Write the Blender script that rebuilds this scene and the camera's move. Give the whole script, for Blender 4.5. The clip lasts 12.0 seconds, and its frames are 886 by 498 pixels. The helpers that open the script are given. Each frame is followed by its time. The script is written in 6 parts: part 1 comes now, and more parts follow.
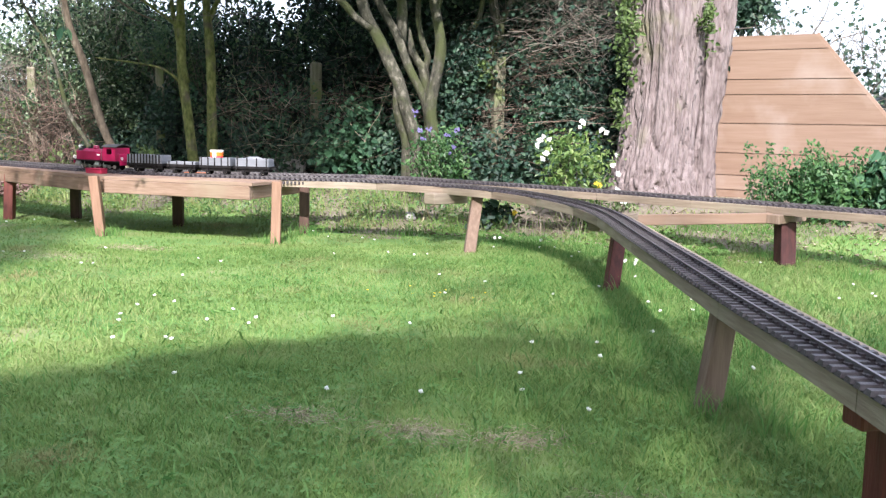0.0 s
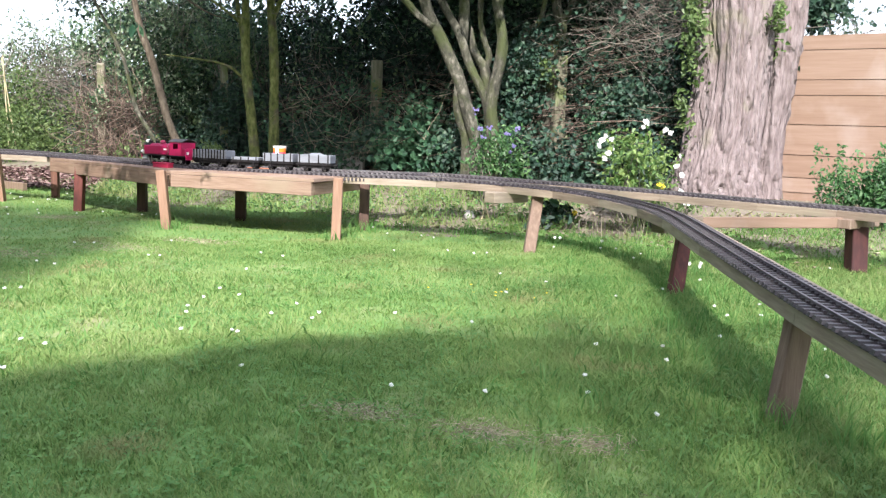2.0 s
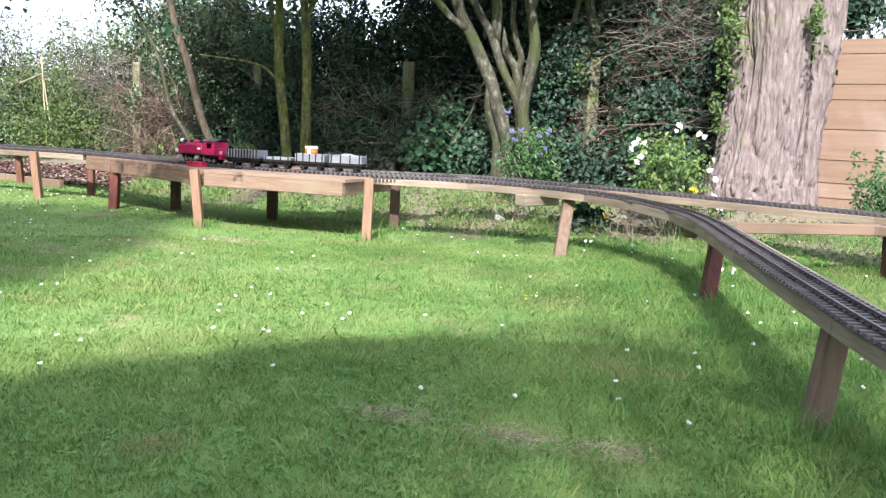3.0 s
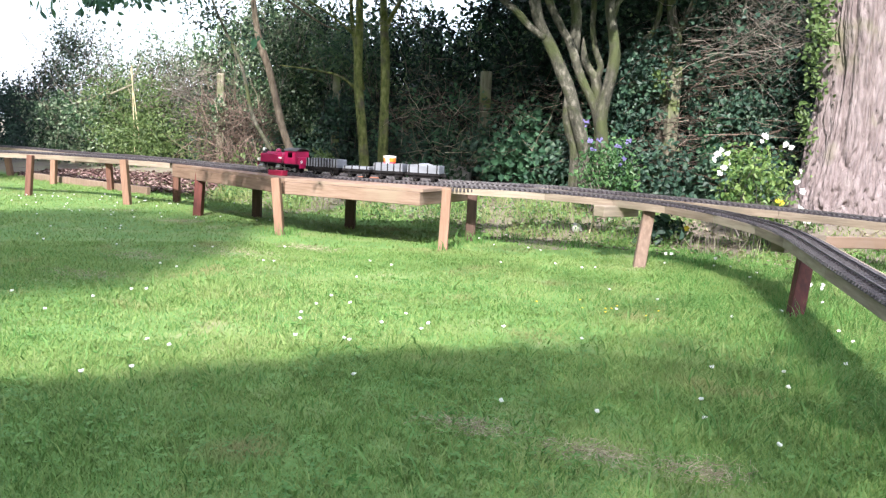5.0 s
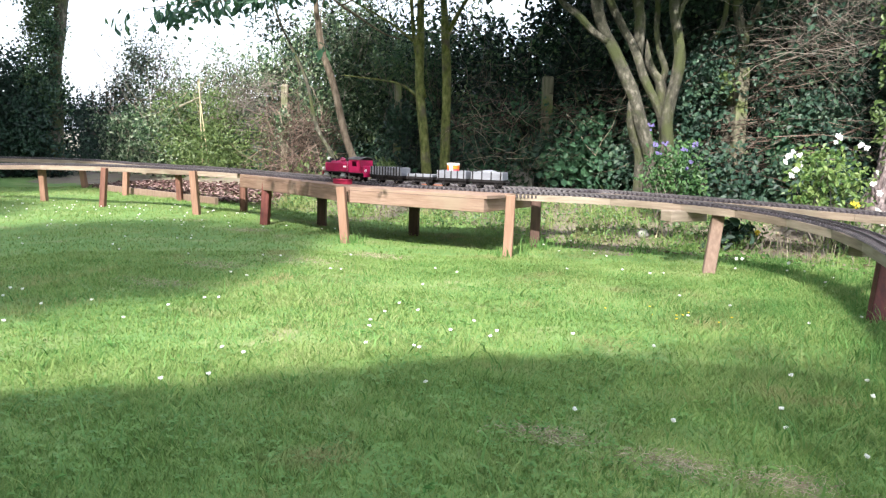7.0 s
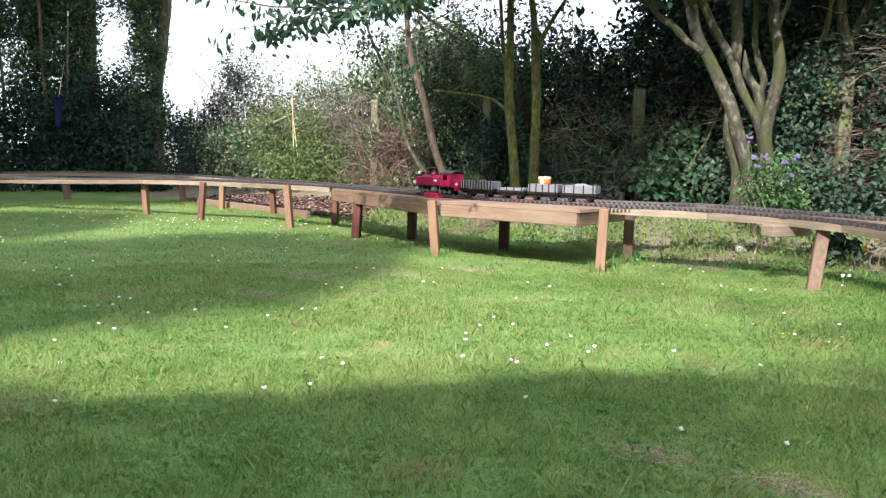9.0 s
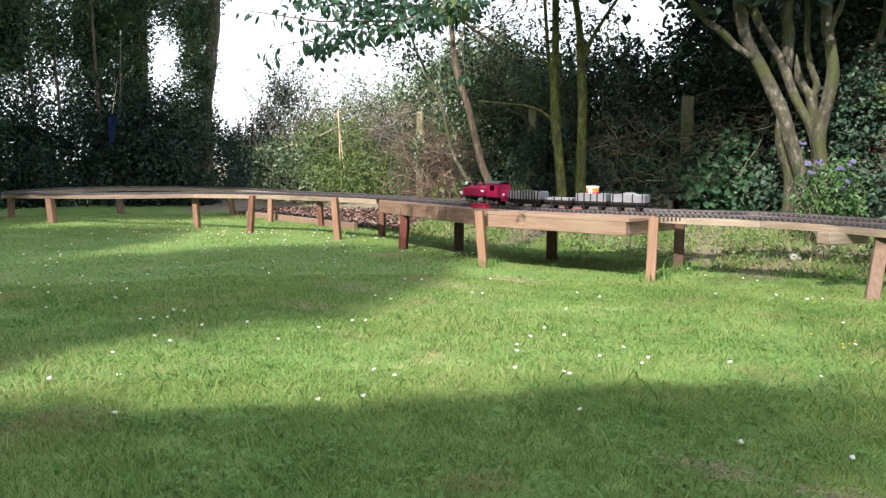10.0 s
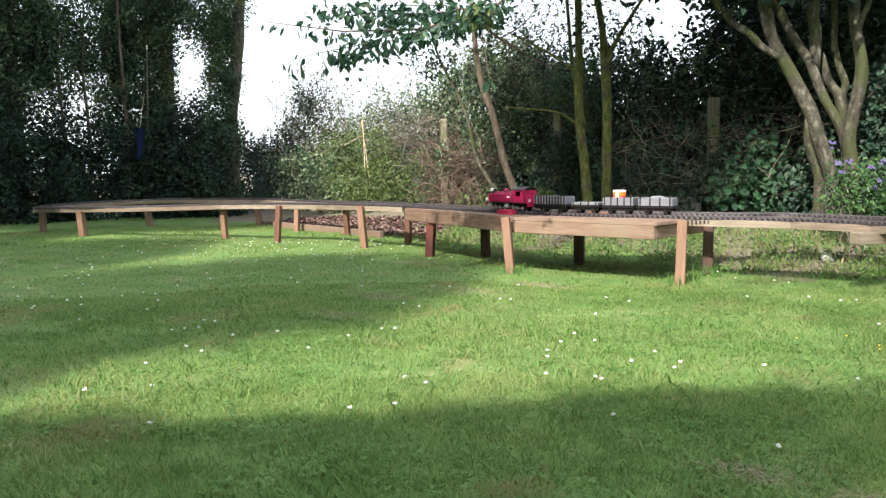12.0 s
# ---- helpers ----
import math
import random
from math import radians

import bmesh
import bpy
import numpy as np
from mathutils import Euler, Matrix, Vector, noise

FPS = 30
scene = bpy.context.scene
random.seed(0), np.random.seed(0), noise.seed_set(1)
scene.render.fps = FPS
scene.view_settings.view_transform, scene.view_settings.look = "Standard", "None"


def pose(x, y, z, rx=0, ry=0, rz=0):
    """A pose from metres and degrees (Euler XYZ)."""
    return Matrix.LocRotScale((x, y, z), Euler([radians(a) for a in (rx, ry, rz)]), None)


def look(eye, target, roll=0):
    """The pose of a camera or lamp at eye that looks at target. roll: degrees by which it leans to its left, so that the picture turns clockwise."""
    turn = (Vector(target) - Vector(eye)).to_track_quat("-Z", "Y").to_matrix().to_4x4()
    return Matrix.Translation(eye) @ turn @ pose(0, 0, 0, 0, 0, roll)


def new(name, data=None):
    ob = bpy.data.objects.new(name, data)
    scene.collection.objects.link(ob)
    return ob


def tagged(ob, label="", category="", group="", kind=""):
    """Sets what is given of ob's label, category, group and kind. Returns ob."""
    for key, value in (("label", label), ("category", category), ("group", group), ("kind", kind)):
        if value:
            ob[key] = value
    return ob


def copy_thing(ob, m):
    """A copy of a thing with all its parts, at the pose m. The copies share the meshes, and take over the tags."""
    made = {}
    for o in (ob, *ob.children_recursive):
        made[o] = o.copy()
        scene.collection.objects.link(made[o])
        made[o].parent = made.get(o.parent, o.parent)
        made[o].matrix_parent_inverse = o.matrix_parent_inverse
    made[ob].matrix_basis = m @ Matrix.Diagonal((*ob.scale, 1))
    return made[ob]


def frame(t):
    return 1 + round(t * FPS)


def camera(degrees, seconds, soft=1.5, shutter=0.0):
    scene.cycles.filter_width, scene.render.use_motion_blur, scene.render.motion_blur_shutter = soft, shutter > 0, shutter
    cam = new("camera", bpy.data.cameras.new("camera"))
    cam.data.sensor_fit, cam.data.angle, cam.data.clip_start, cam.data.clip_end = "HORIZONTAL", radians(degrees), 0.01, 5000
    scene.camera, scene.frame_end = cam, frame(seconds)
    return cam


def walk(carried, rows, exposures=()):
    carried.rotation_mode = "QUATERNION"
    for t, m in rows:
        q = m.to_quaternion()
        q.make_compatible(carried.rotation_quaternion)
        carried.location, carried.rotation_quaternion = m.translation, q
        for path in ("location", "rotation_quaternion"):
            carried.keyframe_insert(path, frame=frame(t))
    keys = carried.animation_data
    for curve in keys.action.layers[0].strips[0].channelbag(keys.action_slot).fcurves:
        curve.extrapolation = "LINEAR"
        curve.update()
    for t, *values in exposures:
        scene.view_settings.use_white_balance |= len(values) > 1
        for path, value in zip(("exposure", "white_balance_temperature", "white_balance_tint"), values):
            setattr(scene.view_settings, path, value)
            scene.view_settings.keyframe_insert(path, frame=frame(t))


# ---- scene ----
cam = camera(55.1, 12.0, soft=1.3)
PATH = [
    (0, (0.116, -0.048, 0.745), (0.074, 1.934, 0.477), 1.4),
    (0.5, (0.107, -0.049, 0.748), (0.033, 1.932, 0.483), 1.4),
    (1, (0.099, -0.045, 0.748), (-0.006, 1.935, 0.481), 1.5),
    (1.5, (0.085, -0.04, 0.748), (-0.056, 1.937, 0.478), 1.7),
    (2, (0.077, -0.037, 0.742), (-0.09, 1.937, 0.467), 2.0),
    (2.5, (0.074, -0.038, 0.746), (-0.125, 1.932, 0.468), 2.2),
    (3, (0.068, -0.035, 0.749), (-0.166, 1.932, 0.473), 2.5),
    (5, (0.039, -0.032, 0.754), (-0.364, 1.91, 0.491), 2.6),
    (5.5, (0.025, -0.033, 0.758), (-0.421, 1.899, 0.499), 2.4),
    (6, (0.015, -0.032, 0.76), (-0.464, 1.893, 0.504), 2.2),
    (6.5, (0.007, -0.032, 0.756), (-0.503, 1.886, 0.503), 1.9),
    (7, (0.007, -0.036, 0.756), (-0.533, 1.873, 0.503), 1.6),
    (9, (-0.044, -0.039, 0.751), (-0.772, 1.81, 0.526), 1.3),
    (9.5, (-0.053, -0.038, 0.749), (-0.835, 1.79, 0.538), 1.0),
    (10, (-0.066, -0.042, 0.752), (-0.892, 1.768, 0.55), 0.5),
    (10.5, (-0.078, -0.047, 0.752), (-0.941, 1.747, 0.558), 0.1),
    (11, (-0.082, -0.045, 0.751), (-0.96, 1.742, 0.562), -0.2),
    (11.5, (-0.077, -0.047, 0.751), (-0.962, 1.738, 0.564), -0.4),
    (12, (-0.078, -0.046, 0.75), (-0.958, 1.74, 0.565), -0.6),
]
EXPOSURES = [(0, 1.28, 6200, 14), (3, 1.32, 6250, 11), (5, 1.43, 6220, 12), (5.5, 1.49, 6220, 12), (7, 1.36, 6400, 11), (9, 1.08, 6650, 12), (9.5, 1.05, 6750, 12), (10, 0.98, 6800, 12), (10.5, 0.85, 6750, 11), (11.5, 0.93, 6750, 9), (12, 0.96, 6750, 9)]
walk(cam, [(t, look(eye, target, roll)) for t, eye, target, roll in PATH], EXPOSURES)

# ---- light ----
SUN_HEIGHT = radians(40)  # light travels towards +y
world = bpy.data.worlds.new("sky")
scene.world = world
world.use_nodes = True
wn = world.node_tree
sky = wn.nodes.new("ShaderNodeTexSky")
sky.sky_type, sky.sun_disc = "NISHITA", False
sky.sun_elevation, sky.sun_rotation = SUN_HEIGHT, radians(180)
sky.air_density, sky.dust_density = 1.0, 3.0
# thin bright cloud over the whole sky
veil = wn.nodes.new("ShaderNodeMix")
veil.data_type = "RGBA"
veil.inputs["Factor"].default_value = 0.6
veil.inputs["B"].default_value = (6.4, 6.9, 7.8, 1)
wn.links.new(sky.outputs[0], veil.inputs["A"])
wn.links.new(veil.outputs["Result"], wn.nodes["Background"].inputs[0])
wn.nodes["Background"].inputs[1].default_value = 0.15
sun = new("sun", bpy.data.lights.new("sun", "SUN"))
sun.data.energy, sun.data.angle, sun.data.color = 4.2, radians(1.3), (1.0, 0.945, 0.87)
LIGHT = Vector((0.0, math.cos(SUN_HEIGHT), -math.sin(SUN_HEIGHT)))
sun.matrix_world = look((2, -20, 10), Vector((2, -20, 10)) + LIGHT)


# ---- materials ----


def ramp_mix(nt, fac, stops):
    r = nt.nodes.new("ShaderNodeValToRGB")
    while len(r.color_ramp.elements) < len(stops):
        r.color_ramp.elements.new(0.5)
    for e, (p, c) in zip(r.color_ramp.elements, stops):
        e.position, e.color = p, (*c, 1)
    nt.links.new(fac, r.inputs[0])
    return r.outputs[0]


def surface(name, stops, scale=(8, 8, 8), rough=0.7, bump=0.3, metal=0.0, fine=60.0, island=0.0, leaf=0.0, per_object=0.0, distance=0.004, spots=None, coat=0.0, spec=0.5):
    """Noise-driven colour at two scales, with fine relief; island / per_object: how much single pieces differ; leaf: share of light let through."""
    m = bpy.data.materials.new(name)
    m.use_nodes = True
    nt = m.node_tree
    b = nt.nodes["Principled BSDF"]
    out = nt.nodes["Material Output"]
    geo = nt.nodes.new("ShaderNodeNewGeometry")
    mp = nt.nodes.new("ShaderNodeMapping")
    mp.inputs["Scale"].default_value = scale
    nt.links.new(geo.outputs["Position"], mp.inputs[0])
    n1 = nt.nodes.new("ShaderNodeTexNoise")
    n1.inputs["Scale"].default_value, n1.inputs["Detail"].default_value, n1.inputs["Roughness"].default_value = 1.0, 6, 0.6
    nt.links.new(mp.outputs[0], n1.inputs["Vector"])
    fac = n1.outputs["Fac"]
    if island or per_object:
        if island:
            rnd = geo.outputs["Random Per Island"]
        else:
            rnd = nt.nodes.new("ShaderNodeObjectInfo").outputs["Random"]
        ma = nt.nodes.new("ShaderNodeMath")
        ma.operation = "MULTIPLY_ADD"
        ma.inputs[1].default_value = island or per_object
        nt.links.new(rnd, ma.inputs[0])
        mb = nt.nodes.new("ShaderNodeMath")
        mb.operation = "SUBTRACT"
        nt.links.new(fac, mb.inputs[0])
        mb.inputs[1].default_value = (island or per_object) / 2
        nt.links.new(mb.outputs[0], ma.inputs[2])
        fac = ma.outputs[0]
    col = ramp_mix(nt, fac, stops)
    if spots:
        low, high, tint, sc = spots
        n3 = nt.nodes.new("ShaderNodeTexNoise")
        n3.inputs["Scale"].default_value, n3.inputs["Detail"].default_value = sc, 4
        nt.links.new(geo.outputs["Position"], n3.inputs["Vector"])
        mr = nt.nodes.new("ShaderNodeMapRange")
        mr.inputs["From Min"].default_value, mr.inputs["From Max"].default_value = low, high
        nt.links.new(n3.outputs["Fac"], mr.inputs["Value"])
        mx = nt.nodes.new("ShaderNodeMix")
        mx.data_type = "RGBA"
        nt.links.new(mr.outputs[0], mx.inputs["Factor"])
        nt.links.new(col, mx.inputs["A"])
        mx.inputs["B"].default_value = (*tint, 1)
        col = mx.outputs["Result"]
    nt.links.new(col, b.inputs["Base Color"])
    b.inputs["Roughness"].default_value, b.inputs["Metallic"].default_value = rough, metal
    b.inputs["Coat Weight"].default_value = coat
    b.inputs["Specular IOR Level"].default_value = spec
    if bump:
        n2 = nt.nodes.new("ShaderNodeTexNoise")
        n2.inputs["Scale"].default_value, n2.inputs["Detail"].default_value = fine / max(scale), 5
        nt.links.new(mp.outputs[0], n2.inputs["Vector"])
        bp = nt.nodes.new("ShaderNodeBump")
        bp.inputs["Strength"].default_value, bp.inputs["Distance"].default_value = bump, distance
        nt.links.new(n2.outputs["Fac"], bp.inputs["Height"])
        nt.links.new(bp.outputs[0], b.inputs["Normal"])
    if leaf:
        tr = nt.nodes.new("ShaderNodeBsdfTranslucent")
        nt.links.new(col, tr.inputs["Color"])
        ms = nt.nodes.new("ShaderNodeMixShader")
        ms.inputs[0].default_value = leaf
        nt.links.new(b.outputs[0], ms.inputs[1])
        nt.links.new(tr.outputs[0], ms.inputs[2])
        nt.links.new(ms.outputs[0], out.inputs["Surface"])
    return m


M = {}
M["ground"] = surface("lawn soil", [(0.3, (0.09, 0.18, 0.045)), (0.5, (0.13, 0.24, 0.06)), (0.62, (0.18, 0.25, 0.085)), (0.74, (0.28, 0.25, 0.14))], (3, 3, 3), 0.95, 0.6, fine=90)
M["bank"] = surface("bare soil and leaf litter", [(0.3, (0.115, 0.094, 0.074)), (0.46, (0.20, 0.168, 0.132)), (0.58, (0.19, 0.172, 0.115)), (0.72, (0.14, 0.165, 0.075))], (3.5, 3.5, 3.5), 0.95, 0.8, fine=140)
M["grass"] = surface("grass", [(0.2, (0.126, 0.227, 0.060)), (0.42, (0.189, 0.296, 0.089)), (0.62, (0.258, 0.345, 0.119)), (0.85, (0.37, 0.38, 0.19))], (0.9, 0.9, 0.9), 0.72, 0, island=0.4, leaf=0.34, spots=(0.58, 0.74, (0.34, 0.30, 0.155), 2.1), spec=0.15)
M["lush"] = surface("lush grass", [(0.25, (0.085, 0.205, 0.052)), (0.5, (0.13, 0.27, 0.074)), (0.75, (0.20, 0.33, 0.105))], (3, 3, 3), 0.7, 0, island=0.5, leaf=0.34, spec=0.15)
M["board_warm"] = surface("tan softwood deck board", [(0.2, (0.14, 0.082, 0.055)), (0.5, (0.225, 0.145, 0.103)), (0.75, (0.31, 0.215, 0.162))], (5, 5, 60), 0.8, 0.35, fine=200, per_object=0.35, spots=(0.58, 0.78, (0.27, 0.21, 0.15), 3))
M["straw"] = surface("dry straw", [(0.2, (0.22, 0.18, 0.12)), (0.8, (0.46, 0.39, 0.27))], (9, 9, 9), 0.8, 0, island=0.7)
M["weed"] = surface("bank weed leaf", [(0.25, (0.06, 0.135, 0.04)), (0.5, (0.10, 0.2, 0.058)), (0.75, (0.19, 0.29, 0.10))], (3, 3, 3), 0.5, 0, island=0.6, leaf=0.3)
M["clover"] = surface("clover", [(0.25, (0.10, 0.215, 0.058)), (0.7, (0.17, 0.30, 0.09))], (6, 6, 6), 0.6, 0, island=0.5, leaf=0.3, spec=0.2)
M["ivy"] = surface("ivy leaf", [(0.28, (0.012, 0.036, 0.024)), (0.46, (0.026, 0.066, 0.042)), (0.6, (0.042, 0.092, 0.055)), (0.78, (0.075, 0.125, 0.07))], (3.2, 3.2, 3.2), 0.55, 0, island=0.4, leaf=0.2)
# near-black: the deep shade among the leaves is put into this colour
M["dark_leaf"] = surface("evergreen leaf with deep shade in its colour", [(0.3, (0.005, 0.018, 0.013)), (0.48, (0.010, 0.034, 0.022)), (0.62, (0.019, 0.058, 0.034)), (0.8, (0.04, 0.09, 0.05))], (2.2, 2.2, 2.2), 0.62, 0, island=0.35, leaf=0.06)
# pale top stop paints sunlit glints, dark low stop the shaded gaps
M["hedge_leaf"] = surface("hedge leaf with painted glints", [(0.28, (0.02, 0.05, 0.022)), (0.44, (0.06, 0.12, 0.056)), (0.56, (0.125, 0.205, 0.10)), (0.72, (0.34, 0.41, 0.27))], (3.0, 3.0, 3.0), 0.38, 0, island=0.5, leaf=0.25)
M["bright_leaf"] = surface("young leaf", [(0.2, (0.07, 0.12, 0.035)), (0.6, (0.125, 0.19, 0.062)), (0.9, (0.2, 0.26, 0.10))], (3, 3, 3), 0.5, 0, island=0.6, leaf=0.35)
M["olive_leaf"] = surface("ivy tree leaf", [(0.28, (0.022, 0.056, 0.034)), (0.45, (0.048, 0.105, 0.052)), (0.58, (0.085, 0.155, 0.07)), (0.75, (0.16, 0.225, 0.10))], (2.2, 2.2, 2.2), 0.4, 0, island=0.4, leaf=0.25)
M["shrub_leaf"] = surface("shrub leaf", [(0.2, (0.028, 0.085, 0.045)), (0.5, (0.05, 0.13, 0.066)), (0.85, (0.085, 0.19, 0.095))], (3, 3, 3), 0.55, 0, island=0.7, leaf=0.25)
M["shrub_mid"] = surface("mid-green shrub leaf", [(0.25, (0.036, 0.10, 0.034)), (0.5, (0.066, 0.155, 0.052)), (0.8, (0.12, 0.225, 0.082))], (3, 3, 3), 0.5, 0, island=0.6, leaf=0.28)
# top stop is a painted highlight: glints of light on scattered leaves
M["grey_leaf"] = surface("grey-green leaf with painted glints", [(0.28, (0.026, 0.05, 0.032)), (0.45, (0.066, 0.105, 0.064)), (0.58, (0.14, 0.19, 0.125)), (0.74, (0.36, 0.40, 0.31))], (2.6, 2.6, 2.6), 0.5, 0, island=0.5, leaf=0.2)
M["rose_leaf"] = surface("rose leaf", [(0.3, (0.08, 0.16, 0.045)), (0.5, (0.15, 0.245, 0.068)), (0.72, (0.27, 0.36, 0.12))], (8, 8, 8), 0.45, 0, island=0.5, leaf=0.35)
M["pale_wood"] = surface("pale weathered post", [(0.25, (0.18, 0.155, 0.11)), (0.5, (0.27, 0.24, 0.18)), (0.75, (0.38, 0.34, 0.27))], (30, 30, 4), 0.85, 0.4, fine=150, spots=(0.5, 0.62, (0.14, 0.15, 0.08), 7))
M["bough_leaf"] = surface("large drooping leaf", [(0.3, (0.022, 0.066, 0.042)), (0.5, (0.042, 0.105, 0.062)), (0.7, (0.085, 0.165, 0.09))], (12, 12, 12), 0.45, 0, per_object=0.4, leaf=0.3)
M["twig"] = surface("dry twig", [(0.2, (0.05, 0.033, 0.025)), (0.55, (0.125, 0.086, 0.066)), (0.85, (0.24, 0.175, 0.14))], (4, 4, 4), 0.85, 0, island=0.8)
M["pale_twig"] = surface("pale dry stem", [(0.2, (0.16, 0.135, 0.095)), (0.85, (0.40, 0.35, 0.26))], (4, 4, 4), 0.8, 0, island=0.8)
M["grey_twig"] = surface("grey twig", [(0.2, (0.07, 0.06, 0.05)), (0.85, (0.24, 0.21, 0.18))], (4, 4, 4), 0.85, 0, island=0.8)
M["bark_pale"] = surface("pale cracked bark", [(0.25, (0.10, 0.076, 0.074)), (0.42, (0.178, 0.139, 0.138)), (0.55, (0.235, 0.19, 0.19)), (0.75, (0.31, 0.262, 0.26))], (26, 26, 6), 0.9, 0.9, fine=60, distance=0.03, spots=(0.6, 0.74, (0.17, 0.16, 0.10), 2.2))
M["bark_moss"] = surface("mossy bark", [(0.3, (0.04, 0.048, 0.015)), (0.46, (0.125, 0.145, 0.04)), (0.58, (0.20, 0.215, 0.07)), (0.7, (0.29, 0.295, 0.13))], (24, 24, 11), 0.9, 1.0, fine=110, distance=0.012, spots=(0.58, 0.72, (0.12, 0.10, 0.075), 5))
M["bark_grey"] = surface("grey mottled branch bark", [(0.3, (0.022, 0.021, 0.015)), (0.45, (0.058, 0.056, 0.04)), (0.55, (0.085, 0.08, 0.06)), (0.66, (0.19, 0.175, 0.14))], (26, 26, 15), 0.9, 1.0, fine=110, distance=0.012, spots=(0.46, 0.6, (0.06, 0.072, 0.026), 5))
M["bark_brown"] = surface("brown bark", [(0.28, (0.055, 0.042, 0.03)), (0.46, (0.125, 0.096, 0.07)), (0.6, (0.175, 0.138, 0.102)), (0.75, (0.26, 0.215, 0.165))], (26, 26, 9), 0.9, 0.9, fine=100, distance=0.008)
M["board"] = surface("weathered softwood board", [(0.2, (0.16, 0.117, 0.086)), (0.5, (0.25, 0.195, 0.146)), (0.75, (0.34, 0.28, 0.218))], (5, 5, 60), 0.8, 0.35, fine=200, per_object=0.35, spots=(0.58, 0.78, (0.24, 0.21, 0.15), 3))
M["post_new"] = surface("orange softwood post", [(0.25, (0.185, 0.10, 0.065)), (0.5, (0.26, 0.15, 0.10)), (0.8, (0.335, 0.205, 0.142))], (50, 50, 4), 0.8, 0.35, fine=200, per_object=0.3)
M["post_red"] = surface("red-brown stained post", [(0.25, (0.065, 0.016, 0.013)), (0.5, (0.125, 0.03, 0.022)), (0.8, (0.19, 0.055, 0.04))], (40, 40, 5), 0.7, 0.35, fine=200, per_object=0.25)
M["post_dark"] = surface("dark brown stained post", [(0.25, (0.035, 0.018, 0.014)), (0.5, (0.065, 0.034, 0.025)), (0.8, (0.11, 0.06, 0.045))], (40, 40, 5), 0.75, 0.35, fine=200, per_object=0.25)
# red post again, with the shade of the bed put into its colour
M["post_red_shaded"] = surface("red post darkened for bed shade", [(0.25, (0.03, 0.010, 0.012)), (0.5, (0.06, 0.018, 0.018)), (0.8, (0.11, 0.034, 0.03))], (40, 40, 5), 0.75, 0.35, fine=200)
M["post_grey"] = surface("weathered brown post", [(0.25, (0.155, 0.102, 0.075)), (0.5, (0.225, 0.155, 0.115)), (0.8, (0.31, 0.225, 0.175))], (50, 50, 4), 0.85, 0.35, fine=200, per_object=0.3)
M["post_brown"] = surface("reddish brown post", [(0.25, (0.10, 0.042, 0.03)), (0.5, (0.165, 0.075, 0.052)), (0.8, (0.24, 0.12, 0.085))], (40, 40, 5), 0.8, 0.35, fine=200, per_object=0.25)
M["fence"] = surface("orange-tan fence board", [(0.2, (0.20, 0.124, 0.085)), (0.5, (0.235, 0.154, 0.112)), (0.8, (0.27, 0.188, 0.144))], (2.5, 2.5, 40), 0.7, 0.2, fine=160, per_object=0.3, spots=(0.5, 0.75, (0.32, 0.25, 0.215), 2.5))
M["old_wood"] = surface("old grey-green fence post", [(0.25, (0.07, 0.07, 0.045)), (0.5, (0.16, 0.155, 0.105)), (0.8, (0.30, 0.285, 0.22))], (30, 30, 4), 0.9, 0.6, fine=150, spots=(0.5, 0.62, (0.13, 0.16, 0.06), 6))
M["cane"] = surface("dry cane", [(0.3, (0.42, 0.35, 0.2)), (0.7, (0.6, 0.52, 0.34))], (20, 20, 20), 0.6, 0)
M["sleeper"] = surface("purple-grey plastic sleeper", [(0.3, (0.03, 0.024, 0.028)), (0.6, (0.05, 0.041, 0.047)), (0.8, (0.085, 0.072, 0.082))], (40, 40, 40), 0.5, 0.3, fine=300, per_object=0.3)
M["felt"] = surface("black bitumen felt", [(0.3, (0.012, 0.011, 0.012)), (0.7, (0.03, 0.027, 0.028))], (60, 60, 60), 0.9, 0.4, fine=300)
M["rail"] = surface("worn steel rail", [(0.3, (0.10, 0.09, 0.093)), (0.7, (0.20, 0.19, 0.195))], (30, 30, 30), 0.45, 0.1, metal=0.4)
M["red"] = surface("crimson enamel", [(0.3, (0.25, 0.006, 0.05)), (0.7, (0.33, 0.010, 0.068))], (10, 10, 10), 0.35, 0.03, coat=0.3)
M["black"] = surface("black enamel", [(0.3, (0.008, 0.008, 0.009)), (0.7, (0.02, 0.018, 0.019))], (20, 20, 20), 0.6, 0.05, spec=0.2)
M["roof"] = surface("dark grey roof paint", [(0.3, (0.035, 0.03, 0.033)), (0.7, (0.07, 0.06, 0.062))], (15, 15, 15), 0.6, 0.1)
M["steel"] = surface("bright steel", [(0.3, (0.45, 0.44, 0.43)), (0.7, (0.62, 0.61, 0.6))], (30, 30, 30), 0.3, 0.05, metal=0.9)
M["white"] = surface("white enamel", [(0.3, (0.72, 0.71, 0.68)), (0.7, (0.82, 0.81, 0.78))], (20, 20, 20), 0.4, 0.05)
M["wagon"] = surface("pale grey wagon planks", [(0.25, (0.14, 0.15, 0.172)), (0.5, (0.185, 0.197, 0.225)), (0.8, (0.245, 0.257, 0.285))], (8, 8, 50), 0.75, 0.2, fine=200)
M["plastic_red"] = surface("crimson plastic", [(0.3, (0.29, 0.012, 0.045)), (0.7, (0.36, 0.02, 0.06))], (12, 12, 12), 0.4, 0.05)
M["brick_red"] = surface("faded red-brown wood", [(0.3, (0.26, 0.09, 0.05)), (0.7, (0.36, 0.14, 0.08))], (12, 12, 30), 0.7, 0.1)
